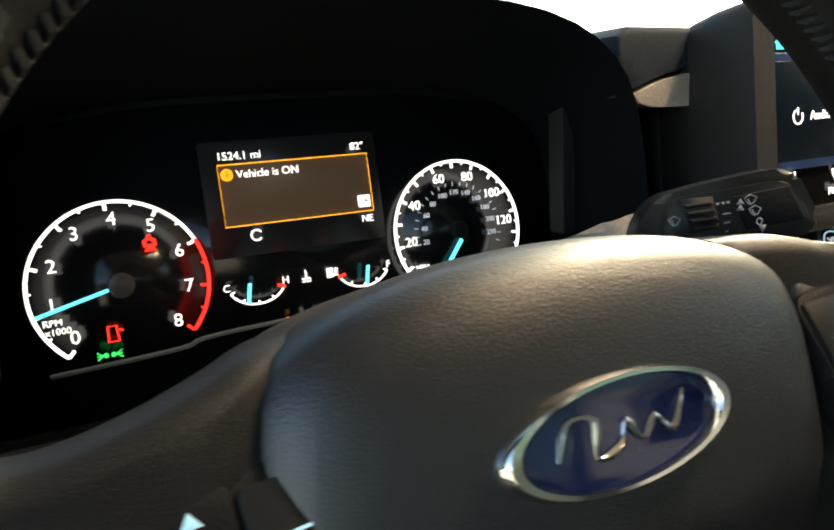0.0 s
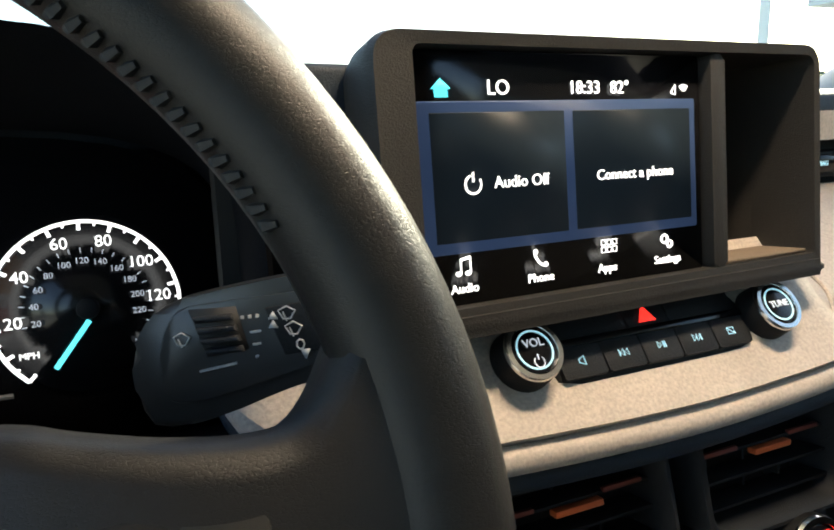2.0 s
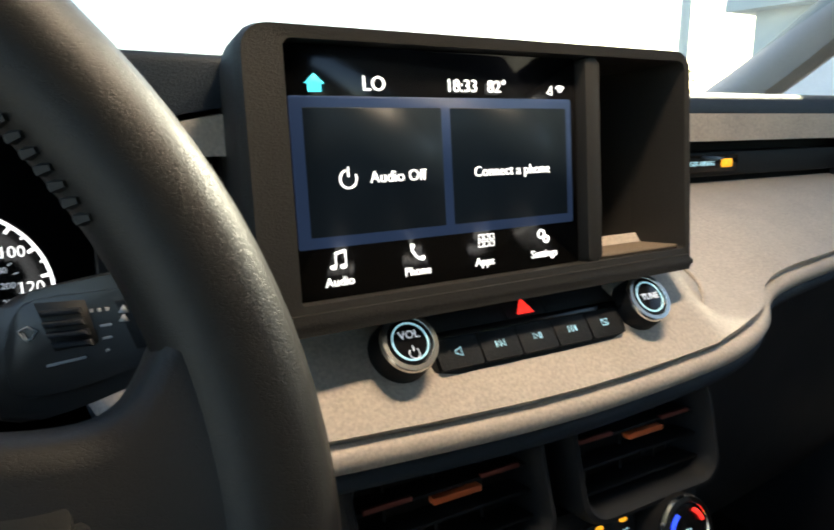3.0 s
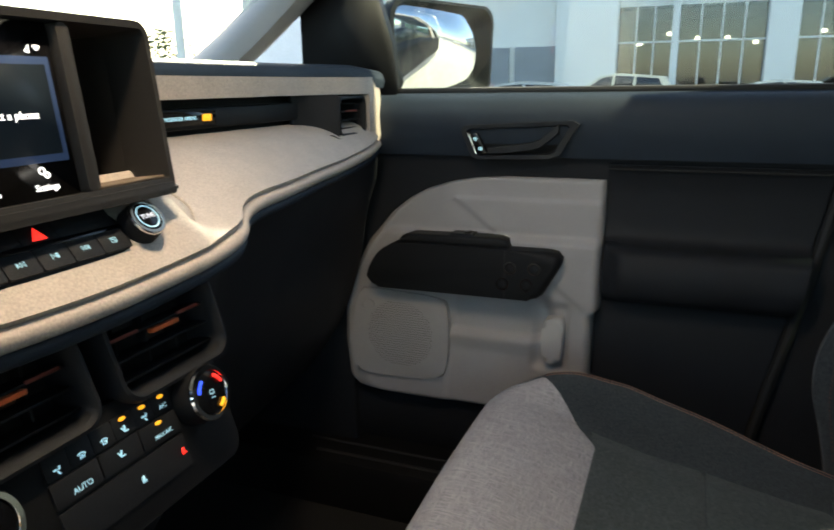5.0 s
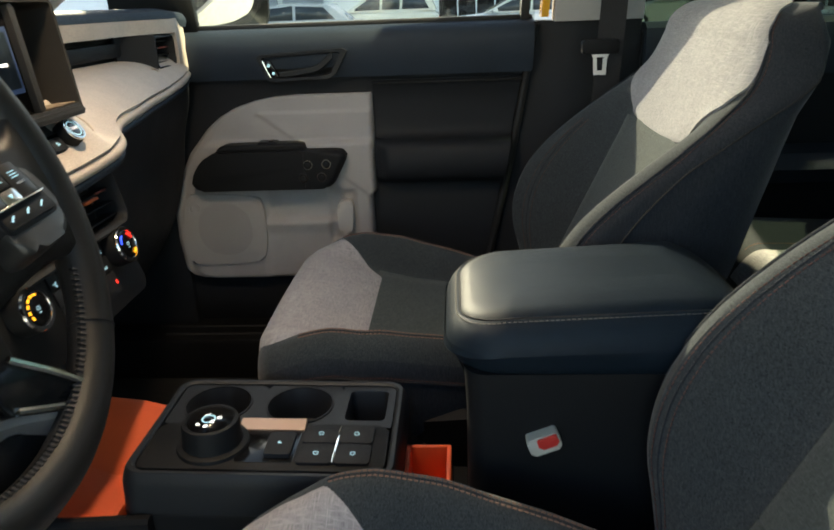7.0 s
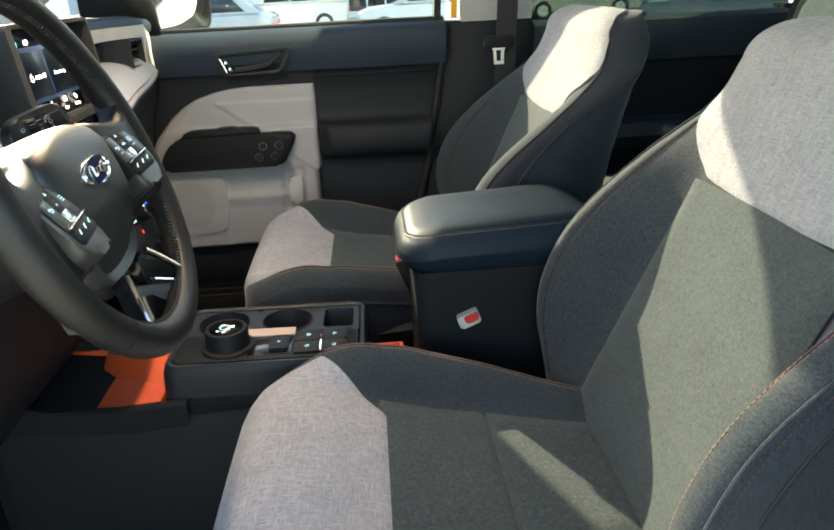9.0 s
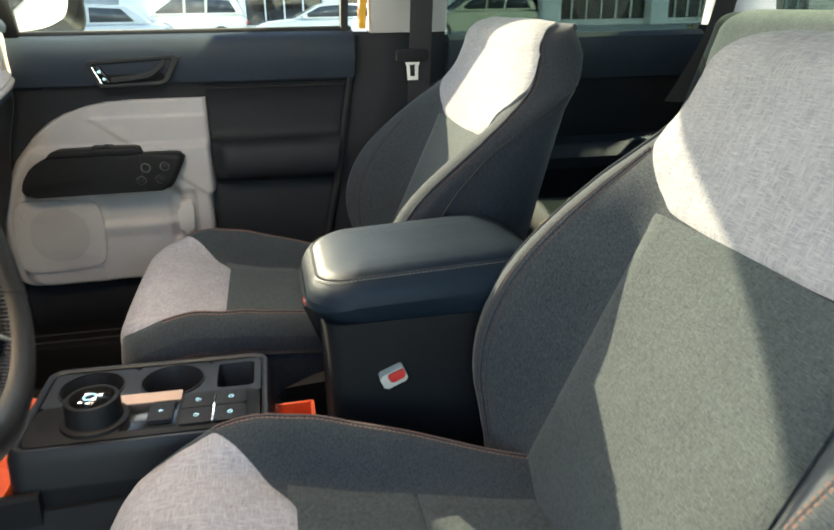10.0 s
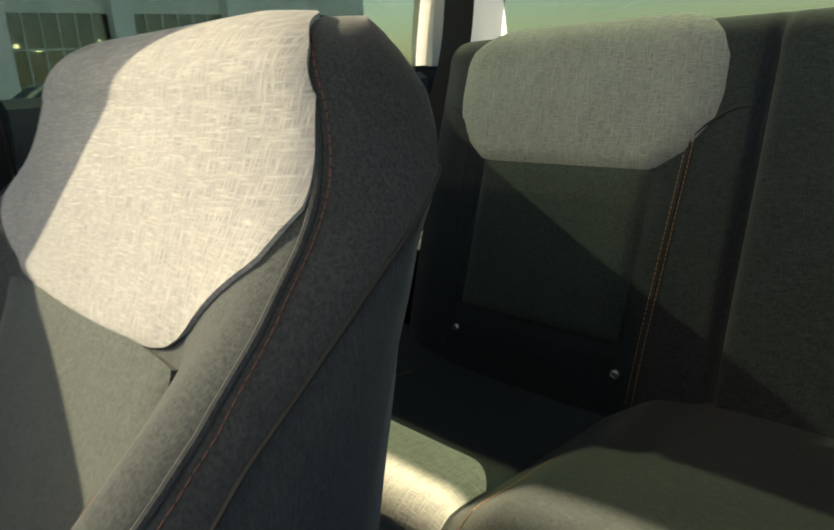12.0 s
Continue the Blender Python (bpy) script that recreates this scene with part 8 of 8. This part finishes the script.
    part("pole_base", bm, GREY, p)


def pole_lamp(x, y, h, power):
    """A lit lot lamp on its pole."""
    p = thing("lot_lamp", (x, y, 0), "tall lit lamp on a white pole in the lot", "street lamp")
    WHITE_POLE = mat("white_pole_paint", (0.75, 0.75, 0.72), 0.5, blotch=0.05, blotch_scale=2)
    part("pole", tube(bmesh.new(), [(x, y, 0), (x, y, h)], lambda t: 0.10 - 0.03 * t, 12), WHITE_POLE, p)
    bm = bmesh.new()
    box(bm, x - 0.25, x + 0.25, y - 0.25, y + 0.25, 0, 0.5, 0.04)
    part("pole_base", bm, WHITE_POLE, p)
    bm = bmesh.new()
    box(bm, x - 0.16, x + 0.16, y + 0.05, y + 0.75, h - 0.05, h + 0.08, 0.03)
    head = part("lamp_head", bm, BLACK, p)
    bm = bmesh.new()
    box(bm, x - 0.12, x + 0.12, y + 0.18, y + 0.66, h - 0.062, h - 0.05, 0.004)
    part("lens", bm, mat("lot_lamp_lens", (1.0, 0.93, 0.70), 0.3, emit=8.0), head, "lit yellow white lens")
    l = new("lot_light", bpy.data.lights.new("lot_light", "AREA"))
    l.data.shape, l.data.size, l.data.energy, l.data.color = "SQUARE", 0.24, power, (1.0, 0.94, 0.62)
    l.matrix_basis = Matrix.Translation((x, y + 0.42, h - 0.075))
    l.parent = p
    l.matrix_parent_inverse = p.matrix_basis.inverted()


pole_lamp(0.30, -7.55, 9.9, 1900.0)


CARGLASS = mat("car_glass", (0.03, 0.035, 0.04), 0.1)
LENS = mat("clear_lamp_lens", (0.75, 0.76, 0.78), 0.12, coat=0.5)


def car(name, x, y, turn, color, label, size=0.9, tall=False):
    c = thing(name, (x, y, 0), label, "car", "parked cars")
    c.matrix_basis = pose(x, y, 0, 0, 0, turn)
    bm = bmesh.new()
    M = c.matrix_basis @ Matrix.Scale(size, 4)
    P = mat("car_paint_" + label.split()[0], color, 0.25, coat=0.6)
    prof = [(-2.25, 0.55), (-2.28, 0.85), (-2.1, 0.98), (-1.3, 1.02), (1.0, 1.0), (1.9, 0.92), (2.25, 0.78), (2.28, 0.5), (2.2, 0.3), (-2.2, 0.3)]
    loft(bm, [[M @ Vector((px * (1 - 0.04 * (abs(w) > 0.8)), w, pz if abs(w) < 0.8 else 0.3 + (pz - 0.3) * 0.9)) for px, pz in prof] for w in (-0.9, -0.78, 0.78, 0.9)])
    part("body", bm, P, c)
    bm = bmesh.new()
    cab = [(-2.2, 1.0), (-1.95, 1.50), (-0.5, 1.62), (0.15, 1.54), (1.00, 1.0)] if tall else [(-1.9, 1.0), (-1.35, 1.42), (-0.3, 1.48), (0.25, 1.42), (1.05, 1.0)]
    sides = (((-1.95, 1.06), (-1.75, 1.44), (-1.05, 1.50), (-1.00, 1.06)), ((-0.92, 1.06), (-0.96, 1.51), (-0.35, 1.54), (-0.30, 1.06)), ((-0.22, 1.06), (-0.27, 1.54), (0.10, 1.47), (0.72, 1.06))) if tall else (((-1.55, 1.05), (-1.25, 1.36), (-0.50, 1.40), (-0.48, 1.05)), ((-0.40, 1.05), (-0.42, 1.41), (0.20, 1.36), (0.85, 1.05)))
    loft(bm, [[M @ Vector((px * k, w * k2, pz)) for px, pz in cab] for w, k, k2 in ((-0.82, 1.0, 1.0), (-0.6, 0.98, 1.0), (0.6, 0.98, 1.0), (0.82, 1.0, 1.0))])
    part("roof", bm, P, c)
    for sy in (-1, 1):
        for pts in sides:
            bm = bmesh.new()
            prism(bm, pts, M @ Matrix.Translation((0, sy * 0.825, 0)) @ Matrix.Rotation(radians(90), 4, "X"), -0.01, 0.01)
            part("side_window", bm, CARGLASS, c)
        for px in (-1.4, 1.4):
            bm = bmesh.new()
            prism(bm, circle(px, 0.32, 0.32, 24), M @ Matrix.Translation((0, sy * 0.80, 0)) @ Matrix.Rotation(radians(90), 4, "X"), -0.11, 0.11, 0.03)
            wh = part("wheel", bm, RUBBER, c)
            bm = bmesh.new()
            prism(bm, circle(px, 0.32, 0.20, 20), M @ Matrix.Translation((0, sy * 0.80, 0)) @ Matrix.Rotation(radians(90), 4, "X"), -0.12, 0.12, 0.02)
            part("rim", bm, STEEL, wh)
    bm = bmesh.new()
    sheet(bm, lambda u, v: M @ (Vector((0.24 + 0.70 * (1 - v), -0.66 + 1.32 * u, 1.05 + 0.44 * v)) if tall else Vector((0.35 + 0.62 * (1 - v), -0.62 + 1.24 * u, 1.05 + 0.34 * v))), 2, 2, 0.01)
    part("windscreen", bm, CARGLASS, c)
    for sy in (-1, 1):
        for px, mt, nm in ((2.2, LENS, "headlight"), (-2.24, REDPLASTIC, "tail_light")):
            bm = bmesh.new()
            box(bm, px - 0.05, px + 0.05, sy * 0.66 - 0.14, sy * 0.66 + 0.14, 0.66, 0.78, 0.03, M)
            part(nm, bm, mt, c)
        bm = bmesh.new()
        box(bm, 0.62, 0.78, sy * 0.98 - 0.10, sy * 0.98 + 0.10, 1.0, 1.14, 0.04, M)
        part("side_mirror", bm, P, c)
    return c


outside()
car("parked_car", 24.5, 8.2, 90, (0.45, 0.02, 0.03), "red sedan parked outside the building", 0.95)
car("parked_car", 17.0, 4.0, 90, (0.30, 0.34, 0.40), "blue grey sedan parked outside the building", 0.88)
car("parked_car", 24.0, 2.5, 90, (0.74, 0.70, 0.60), "cream white estate car parked outside the building", 0.95, True)
car("parked_car", 20.0, -1.9, 90, (0.42, 0.45, 0.48), "silver sedan parked outside the building", 0.86)
car("parked_car", 24.0, -7.5, 90, (0.55, 0.54, 0.40), "pale olive car parked outside the building", 0.95, True)
car("parked_car", 9.5, -16.5, 200, (0.72, 0.72, 0.70), "white tall car parked across the lot", 1.05, True)
car("parked_car", 15.0, -19.0, 200, (0.60, 0.61, 0.62), "pale grey sedan parked across the lot", 0.95)


def traffic_cone(x, y):
    c = thing("traffic_cone", (x, y, 0), "orange traffic cone standing on the lot", "traffic cone", "traffic cones")
    bm = bmesh.new()
    box(bm, x - 0.18, x + 0.18, y - 0.18, y + 0.18, 0.0, 0.03, 0.008)
    part("base", bm, ORANGE, c)
    part("cone", tube(bmesh.new(), [(x, y, 0.03), (x, y, 0.70)], lambda t: 0.14 - 0.11 * t, 16), ORANGE, c)


traffic_cone(5.4, -9.5)
traffic_cone(6.6, -9.3)


def tree(x, y, h, seed):
    rnd = random.Random(seed)
    t = thing("tree", (x, y, 0), "far green roadside tree with a broad crown", "tree", "far trees")
    bm = bmesh.new()
    tube(bm, [(x, y, 0), (x + 0.1, y, h * 0.3), (x + rnd.uniform(-0.3, 0.3), y, h * 0.6)], lambda k: 0.22 - 0.14 * k, 8)
    part("trunk", bm, mat("bark", (0.10, 0.075, 0.05), 0.9, grain=0.3, grain_scale=10), t)
    bm = bmesh.new()
    for _ in range(900):
        a, r = rnd.uniform(0, 6.28), rnd.random() ** 0.5
        zz = rnd.uniform(-1, 1)
        k = (1 - zz * zz) ** 0.5 * r * h * 0.38 * (0.8 + 0.4 * math.sin(3 * a + seed))
        c = Vector((x + k * math.cos(a), y + k * math.sin(a), h * 0.62 + zz * h * 0.36))
        u = Vector((rnd.uniform(-1, 1), rnd.uniform(-1, 1), rnd.uniform(-1, 1))).normalized()
        v = u.orthogonal().normalized()
        s = rnd.uniform(0.15, 0.35)
        f = [bm.verts.new(c + u * s), bm.verts.new(c + v * s * 0.6), bm.verts.new(c - u * s), bm.verts.new(c - v * s * 0.6)]
        bm.faces.new(f)
    part("crown", bm, mat("leaves", (0.06, 0.10, 0.03), 0.8, grain=0.4, grain_scale=3), t)


for k in range(16):
    a = radians(-8 + 5.2 * k)
    r = 92 + 12 * math.sin(k * 1.7)
    tree(r * math.sin(a), r * math.cos(a), 7.5 + 1.8 * math.sin(k * 3.1), k)
